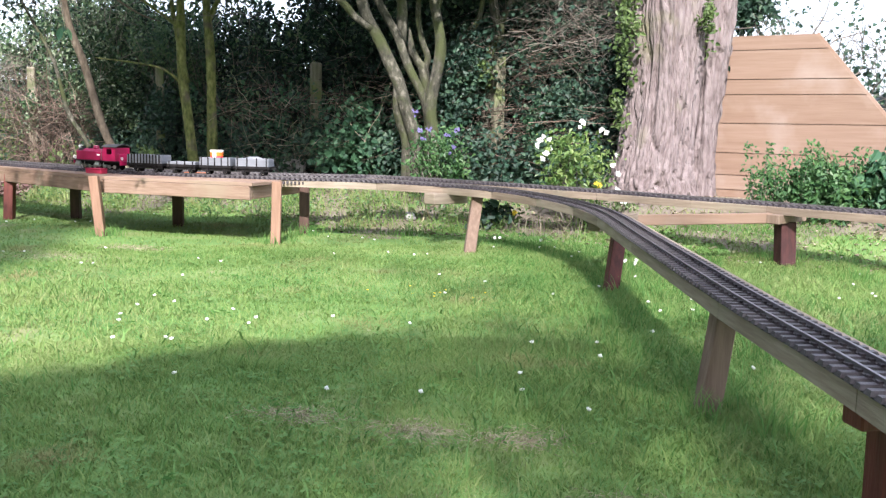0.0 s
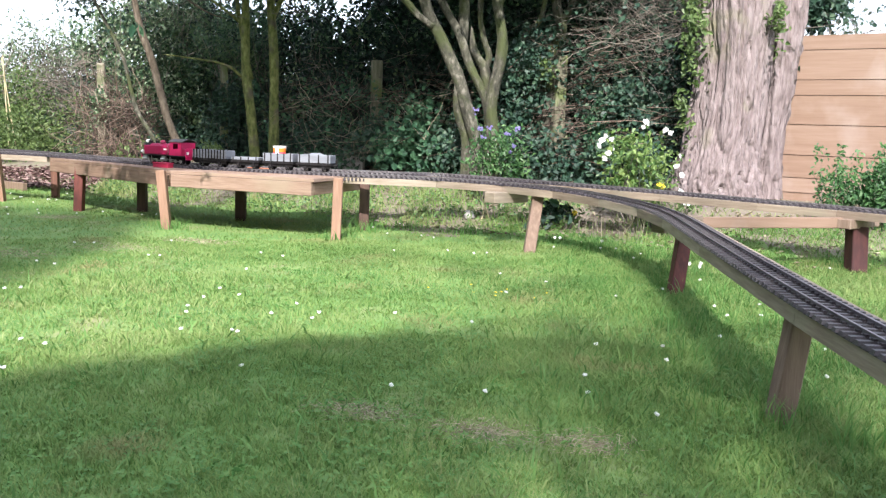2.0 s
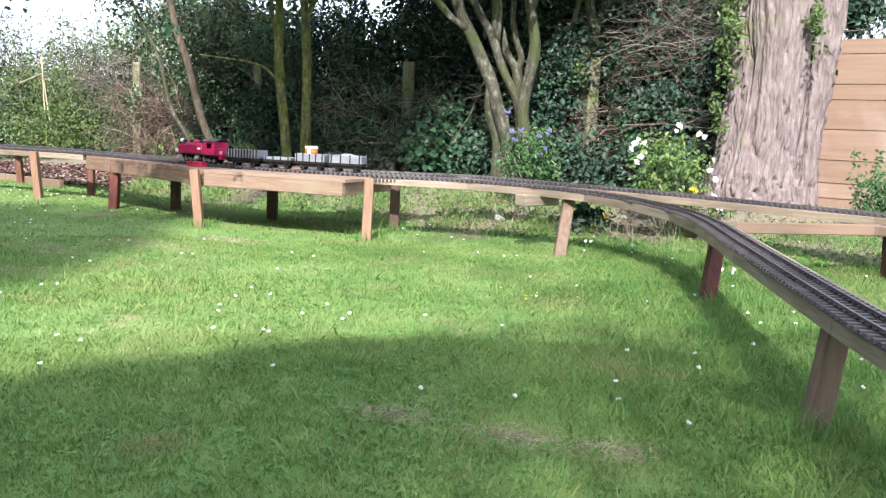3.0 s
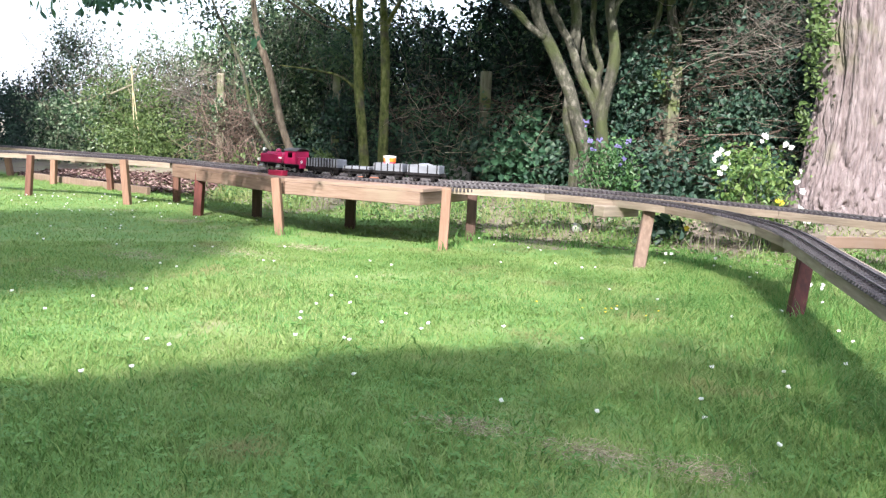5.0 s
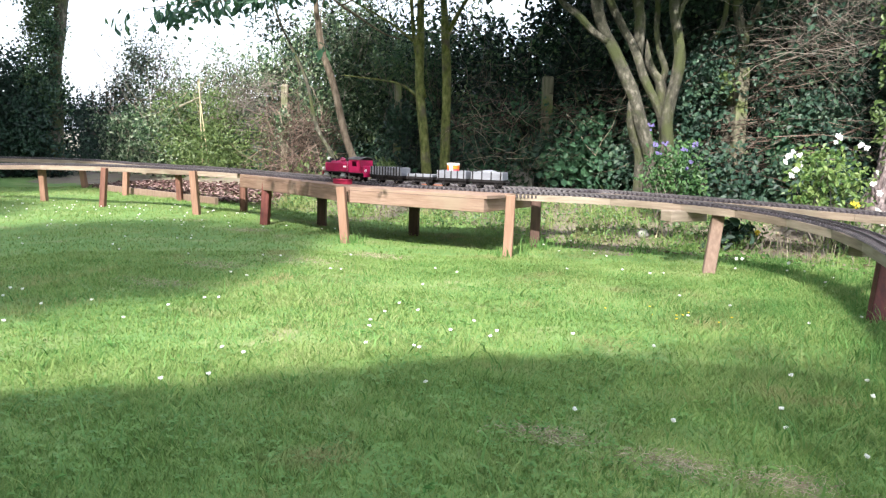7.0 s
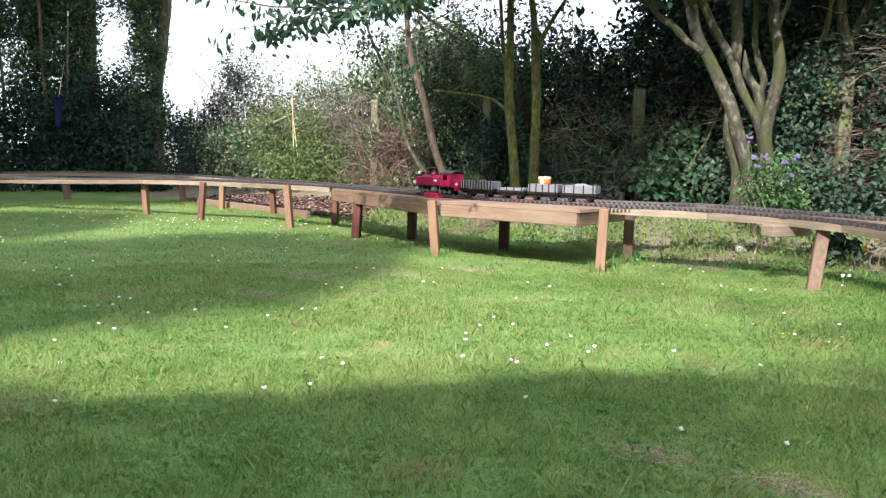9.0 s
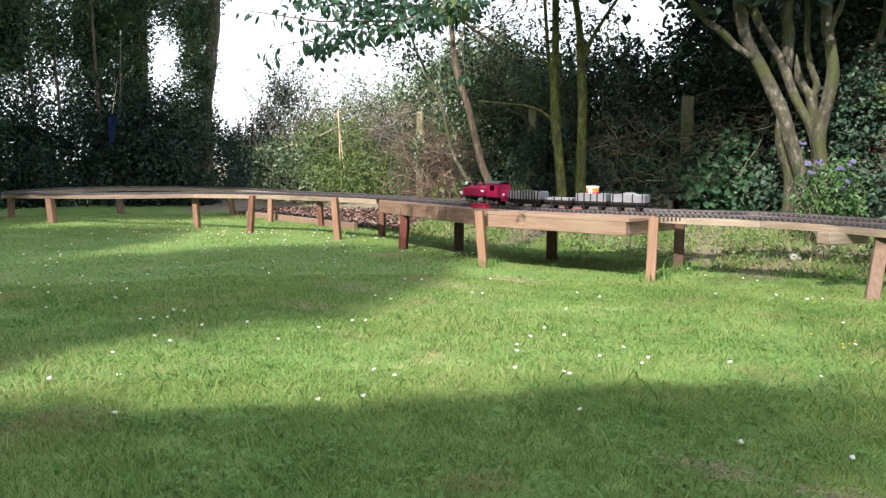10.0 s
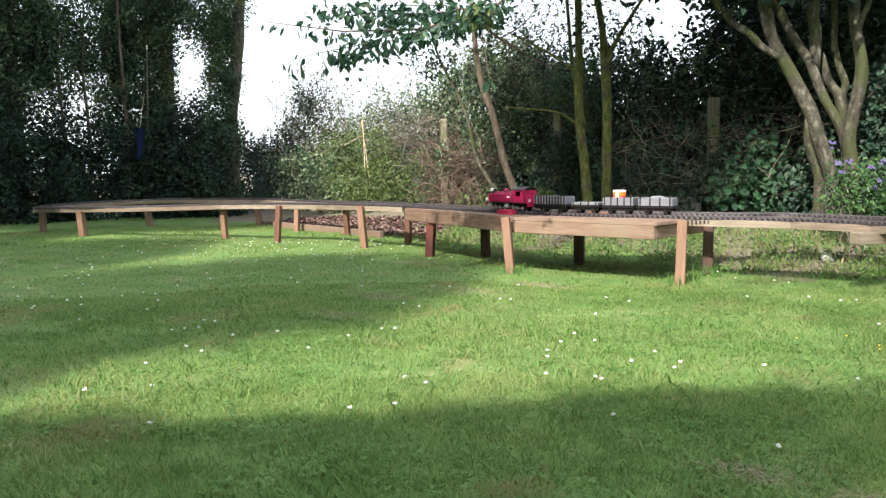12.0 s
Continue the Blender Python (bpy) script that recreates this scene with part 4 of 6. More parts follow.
multi = tree("many-stemmed tree with mossy grey limbs spreading from the base", [
    [(-0.15, 7.42, 0.05, 0.078), (-0.15, 7.42, 0.59, 0.062), (-0.16, 7.42, 0.77, 0.052), (-0.18, 7.42, 0.95, 0.05), (-0.16, 7.42, 1.13, 0.05), (-0.13, 7.42, 1.29, 0.05), (-0.11, 7.42, 1.44, 0.05), (-0.11, 7.42, 1.57, 0.047), (-0.14, 7.42, 1.73, 0.045), (-0.17, 7.42, 1.88, 0.045), (-0.17, 7.42, 2.05, 0.043), (-0.17, 7.42, 2.95, 0.026)],
    [(-0.14, 7.42, 1.81, 0.023), (-0.11, 7.42, 1.92, 0.023), (-0.06, 7.42, 2.05, 0.02), (0.15, 7.42, 2.95, 0.012)],
    [(-0.19, 7.47, 0.05, 0.046), (-0.19, 7.47, 0.73, 0.037), (-0.22, 7.47, 0.98, 0.038), (-0.29, 7.47, 1.14, 0.035), (-0.35, 7.47, 1.25, 0.035), (-0.4, 7.47, 1.36, 0.035), (-0.45, 7.47, 1.5, 0.035), (-0.5, 7.47, 1.62, 0.035), (-0.57, 7.47, 1.73, 0.035), (-0.65, 7.47, 1.87, 0.035), (-0.73, 7.47, 2.03, 0.033), (-0.77, 7.47, 2.1, 0.033), (-1.08, 7.47, 3, 0.02)],
    [(-0.29, 7.38, 0.05, 0.068), (-0.29, 7.38, 0.59, 0.054), (-0.34, 7.38, 0.8, 0.054), (-0.41, 7.38, 1.02, 0.052), (-0.46, 7.38, 1.18, 0.052), (-0.53, 7.38, 1.32, 0.052), (-0.59, 7.38, 1.45, 0.05), (-0.66, 7.38, 1.59, 0.05), (-0.74, 7.38, 1.73, 0.048), (-0.79, 7.38, 1.87, 0.048), (-0.81, 7.38, 2, 0.045), (-0.83, 7.38, 2.09, 0.045), (-0.95, 7.38, 2.99, 0.027)],
    [(-0.69, 7.36, 1.62, 0.032), (-0.83, 7.36, 1.71, 0.03), (-0.94, 7.36, 1.83, 0.03), (-1.06, 7.36, 1.92, 0.028), (-1.15, 7.36, 2.04, 0.025), (-1.2, 7.36, 2.11, 0.025), (-1.59, 7.36, 3.01, 0.015)],
    [(-0.45, 7.5, 1.51, 0.038), (-0.45, 7.5, 1.66, 0.043), (-0.45, 7.5, 1.82, 0.043), (-0.47, 7.5, 1.95, 0.043), (-0.47, 7.5, 2.09, 0.043), (-0.47, 7.5, 2.99, 0.026)],
    [(-0.22, 7.55, 1, 0.035), (-0.25, 7.55, 1.28, 0.043), (-0.31, 7.55, 1.38, 0.038), (-0.36, 7.55, 1.47, 0.032), (-0.38, 7.55, 1.61, 0.014), (-0.385, 7.55, 1.66, 0.004)],
    [(-0.25, 7.56, 1.29, 0.03), (-0.22, 7.56, 1.41, 0.028), (-0.27, 7.56, 1.54, 0.025), (-0.31, 7.56, 1.73, 0.023), (-0.31, 7.56, 1.91, 0.023), (-0.32, 7.56, 2.09, 0.021), (-0.35, 7.56, 2.99, 0.013)],
    [(-0.38, 7.44, 0.05, 0.056), (-0.38, 7.44, 0.64, 0.045), (-0.43, 7.44, 0.82, 0.045), (-0.47, 7.42, 0.98, 0.04), (-0.47, 7.38, 1.15, 0.03)]], "bark_grey", 14, 0.35, 3)
tree("slender grey tree behind the ivy-grown post", [[(0.3, 7.95, 0.2, 0.05), (0.33, 7.9, 1.41, 0.045), (0.42, 7.9, 1.66, 0.042), (0.34, 7.9, 1.98, 0.04), (0.3, 7.9, 2.8, 0.03)], [(0.39, 7.9, 1.68, 0.03), (0.52, 7.9, 1.98, 0.024), (0.7, 7.9, 2.5, 0.015)],
                                                     [(-0.03, 7.95, 0.1, 0.034), (0.0, 7.95, 0.6, 0.03), (0.05, 7.9, 1.53, 0.026), (0.21, 7.9, 1.76, 0.024), (0.26, 7.9, 2.05, 0.022), (0.3, 7.9, 2.8, 0.015)]], "bark_grey")
pair = tree("slim straight tree with green mossy bark", [[(-2.62, 8.7, 0.0, 0.074), (-2.67, 8.7, 0.32, 0.059), (-2.72, 8.7, 0.9, 0.049), (-2.775, 8.7, 1.35, 0.046), (-2.78, 8.7, 2.02, 0.041), (-2.8, 8.7, 3.2, 0.033)],
                                                  [(-2.72, 8.7, 1.2, 0.026), (-2.82, 8.7, 1.69, 0.022), (-2.87, 8.7, 2.05, 0.021), (-2.95, 8.7, 3.0, 0.015)],
                                                  [(-2.8, 8.7, 1.75, 0.016), (-3.1, 8.6, 1.98, 0.012), (-3.5, 8.5, 2.2, 0.007)],
                                                  [(-2.74, 8.7, 1.16, 0.016), (-2.96, 8.72, 1.33, 0.013), (-3.24, 8.75, 1.39, 0.010), (-3.7, 8.8, 1.44, 0.005)]], "bark_moss")
tree("slim straight tree with green mossy bark and a forked top", [[(-2.47, 8.7, 0.0, 0.061), (-2.48, 8.7, 0.33, 0.050), (-2.47, 8.7, 0.9, 0.048), (-2.48, 8.7, 1.47, 0.045), (-2.51, 8.7, 1.91, 0.043), (-2.55, 8.7, 2.3, 0.036), (-2.75, 8.7, 3.2, 0.022)],
                                                                   [(-2.5, 8.7, 1.8, 0.029), (-2.35, 8.7, 2.1, 0.022), (-2.1, 8.75, 2.5, 0.013)]], "bark_moss")
leaner = tree("leaning slim tree with brown bark", [[(-3.14, 8.1, 0.05, 0.044), (-3.2, 8.1, 0.36, 0.041), (-3.36, 8.1, 0.76, 0.038), (-3.5, 8.1, 1.29, 0.037), (-3.63, 8.1, 1.65, 0.033), (-3.7, 8.1, 2.05, 0.027), (-3.75, 8.1, 2.8, 0.015)],
                                           [(-3.7, 8.1, 2.3, 0.016), (-3.5, 8.15, 2.12, 0.014), (-3.3, 8.2, 1.99, 0.012), (-3.03, 8.25, 1.82, 0.008), (-2.85, 8.3, 1.76, 0.004)], [(-3.45, 8.15, 2.08, 0.008), (-3.2, 8.2, 2.22, 0.006), (-3.0, 8.2, 2.45, 0.003)]], "bark_brown")
thin_tree = tree("thin dark leaning tree in the shade", [[(-3.6, 8.7, 0.15, 0.024), (-3.75, 8.65, 0.56, 0.022), (-3.91, 8.6, 0.87, 0.021), (-4.04, 8.6, 1.37, 0.018), (-4.23, 8.6, 1.75, 0.015), (-4.4, 8.6, 2.1, 0.013), (-4.6, 8.6, 2.8, 0.007)]], "bark_grey")


# ---- hedges and foliage ----


def band(n, x0, x1, s0, s1, z0, z1, per, radius, top=None):
    """Clumped points in a band along the fence line: x range, depth beyond the fence, height."""
    x, s = rng.uniform(x0, x1, n), rng.uniform(s0, s1, n)
    y = along(x, s)
    z = height(x, y) + z0 + (z1 - z0) * rng.uniform(0, 1, n) ** 0.9
    c = np.stack([x, y, z], 1)
    if top is not None:
        c = c[c[:, 2] < top(x, y)]
    return np.repeat(c, per, axis=0) + rng.normal(size=(len(c) * per, 3)) * radius


def foliage(name, label, sets, kind="stuff", category="hedge"):
    v, f = join(*[s[0] for s in sets])
    mats = [s[1] for s in sets]
    ob = raw(name, v, f, mats[0])
    idx = []
    for k, (s, m) in enumerate(sets):
        idx.append(np.full(len(s[1]), k, np.int32))
        if k:
            ob.data.materials.append(M[m])
    ob.data.polygons.foreach_set("material_index", np.concatenate(idx))
    return tagged(ob, label, category, kind=kind)


def wobble(x, a, b, c):
    return a + b * np.sin(1.9 * x + 0.7) + c * np.sin(4.7 * x + 1.3)


def tangle(n, x0, x1, s0, s1, z0, z1, length, radius, flat=0.5):
    x, s = rng.uniform(x0, x1, n), rng.uniform(s0, s1, n)
    y = along(x, s)
    z = height(x, y) + rng.uniform(z0, z1, n)
    w = rng.normal(size=(n, 3)) * (1, 0.5, flat)
    return sticks(np.stack([x, y, z], 1), w, rng.uniform(0.4, 1, n) * length, rng.uniform(0.5, 1, n) * radius)


def hedge_top(x):
    """Height of the dark hedge: low by the two slim trees, high behind the spreading one, low past the fence panel."""
    x = np.asarray(x, float)
    return np.interp(x, (-4.6, -3.9, -2.9, -1.9, -1.4, 1.2, 1.9, 2.5, 3.2, 7), (1.75, 1.7, 1.62, 1.72, 2.8, 3.2, 2.4, 1.45, 1.55, 1.6)) + 0.12 * np.sin(4.7 * x + 1.3) + 0.07 * np.sin(9.1 * x)


def mass(x0, x1, s0, s1, top, low=0.0, step=0.22):
    """A sheet that stands in for the dense shaded inside of a hedge along the fence line, lumpy all over, with an
    uneven top.
    """
    xs = np.arange(x0, x1 + 1e-6, step)
    prof = [(s0, 0.0), (s0, 0.3), (s0, 0.55), (s0, 0.8), (s0 * 0.6 + s1 * 0.4, 1.0), (s1, 0.9), (s1, 0.4), (s1, 0.0)]
    v = []
    for x in xs:
        for s, k in prof:
            y = float(along(x, s))
            g = float(height(x, y))
            z = g + low + (top(x) - low) * k
            d = Vector((noise.noise((x * 2.1, z * 2.3, s)), noise.noise((x * 2.2 + 7, z * 2.1, s + 3)), noise.noise((x * 2.0 + 13, z * 2.4, s + 5)))) * 0.22
            v.append((x + d.x, y + d.y, max(z + d.z * (k > 0), g - 0.05)))
    k = len(prof)
    i = (np.arange(len(xs) - 1)[:, None] * k + np.arange(k - 1)).ravel()[:, None]
    q = np.concatenate([i + (0, 1, k + 1), i + (0, k + 1, k)])
    return np.array(v), q


def sprays(n, x0, x1, s0, s1, top, up, size, per=26, radius=0.005, slim=0.55, lean=0.3):
    """Shoots that rise out of a hedge's top with leaves along them: the twigs and the leaves."""
    x, t = rng.uniform(x0, x1, n), rng.uniform(s0, s1, n)
    y = along(x, t)
    st = np.stack([x, y, top(x) + height(x, y) - 0.55 + rng.uniform(-0.15, 0.05, n)], 1)
    w = rng.normal(size=(n, 3)) * (lean, lean * 0.6, 0.1) + (0, -0.05, 1)
    L = up * rng.uniform(0.45, 1.0, n) + 0.45
    bow = rng.normal(size=(n, 3)) * 0.2
    twigs = []
    k = np.linspace(0.15, 1, per)
    p = st[:, None] + w[:, None] * L[:, None, None] * k[None, :, None] + (bow * L[:, None])[:, None] * (k**2)[None, :, None]
    for a in (0.0, 1.0):
        twigs.append(sticks(st, w + bow * a, L * 0.95, np.full(n, radius), 0.02, 4))
    p = p + rng.normal(size=p.shape) * (0.085 * (1.15 - k))[None, :, None]
    return join(*twigs[:1]), leaves(p.reshape(-1, 3), size, slim=slim)


def patch(c, r, n, per, spread):
    """Clumps filling an ellipsoid."""
    d = rng.normal(size=(n, 3))
    d /= np.linalg.norm(d, axis=1, keepdims=True)
    p = np.array(c) + d * np.array(r) * rng.uniform(0, 1, (n, 1)) ** 0.5
    return np.repeat(p, per, axis=0) + rng.normal(size=(n * per, 3)) * spread


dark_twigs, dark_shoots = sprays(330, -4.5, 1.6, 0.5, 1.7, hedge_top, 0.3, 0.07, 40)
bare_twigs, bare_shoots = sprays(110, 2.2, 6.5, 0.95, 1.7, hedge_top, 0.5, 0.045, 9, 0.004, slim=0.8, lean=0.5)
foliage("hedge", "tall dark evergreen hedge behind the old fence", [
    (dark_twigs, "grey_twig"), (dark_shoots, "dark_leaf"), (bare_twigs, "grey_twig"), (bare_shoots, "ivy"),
    # dark sheet behind the leaves, in place of the hedge's inner shade
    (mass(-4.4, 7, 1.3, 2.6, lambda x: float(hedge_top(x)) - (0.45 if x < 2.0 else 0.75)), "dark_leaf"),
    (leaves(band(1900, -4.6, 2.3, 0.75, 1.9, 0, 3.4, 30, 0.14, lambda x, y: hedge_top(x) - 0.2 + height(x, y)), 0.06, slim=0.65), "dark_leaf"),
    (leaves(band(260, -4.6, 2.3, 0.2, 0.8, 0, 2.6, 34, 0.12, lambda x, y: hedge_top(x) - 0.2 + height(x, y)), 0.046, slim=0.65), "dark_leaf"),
    (leaves(band(420, 2.0, 6.5, 0.9, 2.0, 0, 1.75, 26, 0.13, lambda x, y: hedge_top(x) - 0.2 + height(x, y)), 0.046, slim=0.8), "ivy"),
    (leaves(patch((2.72, 8.0, 1.95), (0.24, 0.16, 0.26), 60, 14, 0.06), 0.05, slim=0.75), "ivy"),
    (sticks(np.array([(3.2, 8.0, 1.5), (3.3, 8.0, 1.58), (3.75, 8.0, 1.5), (3.3, 8.0, 1.4)]), np.array([(0.4, 0, 1.0), (1.0, 0, 0.42), (-0.05, 0, 1.0), (-0.4, 0, 1.0)]), np.array([0.75, 0.8, 0.6, 0.4]), np.array([0.012, 0.01, 0.006, 0.006]), 0.12, 6), "grey_twig"),
    (tangle(1100, 2.3, 6.5, 0.9, 1.8, 0.5, 1.55, 0.7, 0.005, 0.9), "grey_twig"),
    (leaves(band(260, -5.0, -1.5, 0.3, 1.2, 0.2, 2.2, 16, 0.13, lambda x, y: wobble(x, 2.2, 0.2, 0.1)), 0.055), "olive_leaf"),
    (leaves(band(90, -4.2, 0.6, 0.0, 0.5, 0.2, 1.7, 22, 0.10), 0.042, slim=0.7), "olive_leaf"),
    (leaves(band(60, -3.0, 0.2, -0.2, 0.3, 0.0, 0.9, 20, 0.08), 0.05, slim=0.75), "shrub_leaf"),
    (tangle(240, -4.6, 1.2, 0.0, 0.8, 0.1, 1.4, 0.8, 0.0045, 0.8), "grey_twig"),
    (tangle(110, -2.4, 0.2, -0.2, 0.4, 0.1, 1.2, 0.7, 0.004), "twig"),
    (tangle(90, -2.3, -0.7, -0.45, -0.1, 0.1, 0.8, 0.5, 0.0045, 0.7), "pale_twig")], category="hedge")


def arches(n, x0, x1, s0, s1, z0, z1, length, radius):
    """Long bramble stems sweeping sideways and sagging at the tip."""
    x, t = rng.uniform(x0, x1, n), rng.uniform(s0, s1, n)
    y = along(x, t)
    w = rng.normal(size=(n, 3)) * (0.5, 0.35, 0.15) + np.where(rng.uniform(size=(n, 1)) < 0.6, 1, -1) * np.array((1, -0.45, 0.1))
    return sticks(np.stack([x, y, height(x, y) + rng.uniform(z0, z1, n)], 1), w, rng.uniform(0.5, 1, n) * length, rng.uniform(0.6, 1, n) * radius, 0.3, 6)


foliage("ivy_bank", "ivy and bramble climbing over the old fence line", [
    (leaves(band(120, -2.4, -0.5, -0.3, 0.2, 0.0, 0.45, 16, 0.09), 0.045, up=0.5, slim=0.85), "ivy"),
    (leaves(band(190, -0.6, 1.3, -0.55, 0.0, 0.0, 0.42, 16, 0.09), 0.046, up=0.5, slim=0.85), "ivy"),
    (leaves(patch((1.02, 7.62, 1.02), (0.3, 0.1, 0.16), 46, 14, 0.06), 0.042, up=0.4, slim=0.85), "ivy"),
    (leaves(patch((0.72, 7.5, 0.72), (0.09, 0.07, 0.42), 30, 13, 0.04), 0.055, up=0.3, slim=0.8), "shrub_leaf"),
    (leaves(patch((0.05, 7.72, 1.0), (0.25, 0.12, 0.5), 60, 14, 0.07), 0.045, up=0.4, slim=0.85), "ivy"),
    (leaves(patch((0.18, 7.78, 1.45), (0.28, 0.1, 0.3), 34, 14, 0.07), 0.04, up=0.4, slim=0.8), "ivy"),
    (leaves(patch((-0.9, 8.2, 0.62), (0.4, 0.12, 0.38), 80, 14, 0.07), 0.06, up=0.3, slim=0.8), "shrub_leaf"),
    (leaves(patch((-3.2, 8.8, 0.36), (0.17, 0.1, 0.15), 20, 14, 0.05), 0.05, up=0.3, slim=0.6), "bright_leaf"),
    (leaves(patch((-1.9, 8.75, 0.4), (0.3, 0.1, 0.12), 16, 12, 0.06), 0.045, up=0.3, slim=0.7), "shrub_leaf"),
    (leaves(patch((0.28, 7.72, 1.3), (0.08, 0.06, 0.1), 9, 12, 0.03), 0.04, up=0.4, slim=0.8), "bright_leaf"),
    (leaves(band(230, 0.55, 1.6, 0.15, 0.6, 0.3, 2.4, 14, 0.12), 0.045, up=0.4, slim=0.85), "ivy"),
    (leaves(band(200, -0.6, 0.4, 0.1, 0.6, 0.3, 2.4, 16, 0.12), 0.05, up=0.4, slim=0.75), "ivy"),
    (leaves(band(80, -4.4, -2.2, -0.3, 0.2, 0.0, 0.35, 14, 0.09), 0.042), "ivy"),
    (leaves(patch((-3.24, 9.33, 0.85), (0.13, 0.05, 0.5), 34, 14, 0.05), 0.05, up=0.3, slim=0.7), "dark_leaf"),
    (leaves(patch((-1.4, 8.66, 0.62), (0.1, 0.04, 0.28), 14, 14, 0.04), 0.05, up=0.3, slim=0.75), "ivy"),
    (arches(70, 0.3, 1.1, -0.3, 0.2, 0.7, 1.4, 0.7, 0.0038), "twig"),
    (leaves(patch((0.95, 7.42, 0.95), (0.3, 0.08, 0.2), 30, 14, 0.05), 0.042, up=0.4, slim=0.85), "ivy"),
    (arches(34, 0.1, 0.75, -0.3, 0.1, 1.0, 1.6, 1.0, 0.005), "grey_twig"),
    (tangle(380, 0.3, 1.5, -0.1, 0.4, 0.5, 1.8, 0.4, 0.0035, 0.8), "grey_twig"),
    (leaves(band(60, 0.5, 1.5, -0.3, 0.2, 0.5, 1.9, 12, 0.08), 0.042, up=0.4, slim=0.8), "ivy"),
    (arches(200, -0.3, 1.15, -0.4, 0.1, 0.15, 0.75, 0.6, 0.004), "twig"),
    (tangle(700, 0.85, 1.5, -0.25, 0.3, 1.25, 2.3, 0.45, 0.0035), "grey_twig"),
    (tangle(300, -2.6, 0.4, -0.3, 0.3, 0.1, 1.0, 0.7, 0.004), "twig")], category="ivy")
foliage("bramble_heap", "heap of dry brown twigs against the hedge", [
    # dark sheet behind the twigs that paints the heap's inner shade
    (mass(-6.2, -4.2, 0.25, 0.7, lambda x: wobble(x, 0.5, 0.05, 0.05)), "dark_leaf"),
    (tangle(700, -5.55, -4.3, -0.5, 0.2, 0.0, 0.75, 0.6, 0.006, 0.7), "twig"),
    (leaves(band(120, -5.2, -3.9, 0.1, 0.6, 0.5, 1.9, 24, 0.11), 0.046, slim=0.65), "hedge_leaf"),
    (tangle(120, -5.3, -4.5, -0.6, -0.3, 0.0, 0.2, 0.5, 0.006, 2.5), "twig"),
    (tangle(420, -6.6, -5.3, -0.25, 0.2, 0.6, 1.3, 0.55, 0.005, 0.7), "grey_twig"),
    (leaves(band(60, -6.5, -5.4, -0.5, 0.0, 0.1, 0.7, 14, 0.1), 0.045), "bright_leaf"),
    (leaves(band(40, -6.2, -4.0, -0.6, -0.2, 0.0, 0.2, 12, 0.1), 0.045), "bright_leaf"),
    (leaves(patch((-5.1, 10.12, 0.85), (0.16, 0.05, 0.26), 13, 16, 0.05), 0.042, slim=0.6), "hedge_leaf"),
    (tangle(60, -5.4, -4.9, -0.4, -0.2, 0.6, 1.1, 0.4, 0.005, 0.8), "twig"),
    (leaves(patch((-6.3, 10.15, 0.45), (0.55, 0.12, 0.42), 60, 20, 0.07), 0.042, slim=0.6), "bright_leaf")], category="twigs")


def mixed_top(x):
    """Outline of the mixed hedge: low at the far end, then a tall dark shrub, a willowy one and rising green."""
    x = np.asarray(x, float)
    return np.interp(x, (-12, -10.6, -10.2, -9.8, -9.4, -9.0, -8.6, -8.0, -7.3, -6.8, -6.2, -5.2, -4.2), (1.25, 1.3, 1.35, 1.95, 2.35, 2.15, 1.6, 1.65, 1.95, 1.8, 1.7, 2.05, 2.25)) + 0.07 * np.sin(7.3 * x) + 0.05 * np.sin(13.1 * x + 1)


def under(x, y):
    return mixed_top(x) - 0.25 + height(x, y)


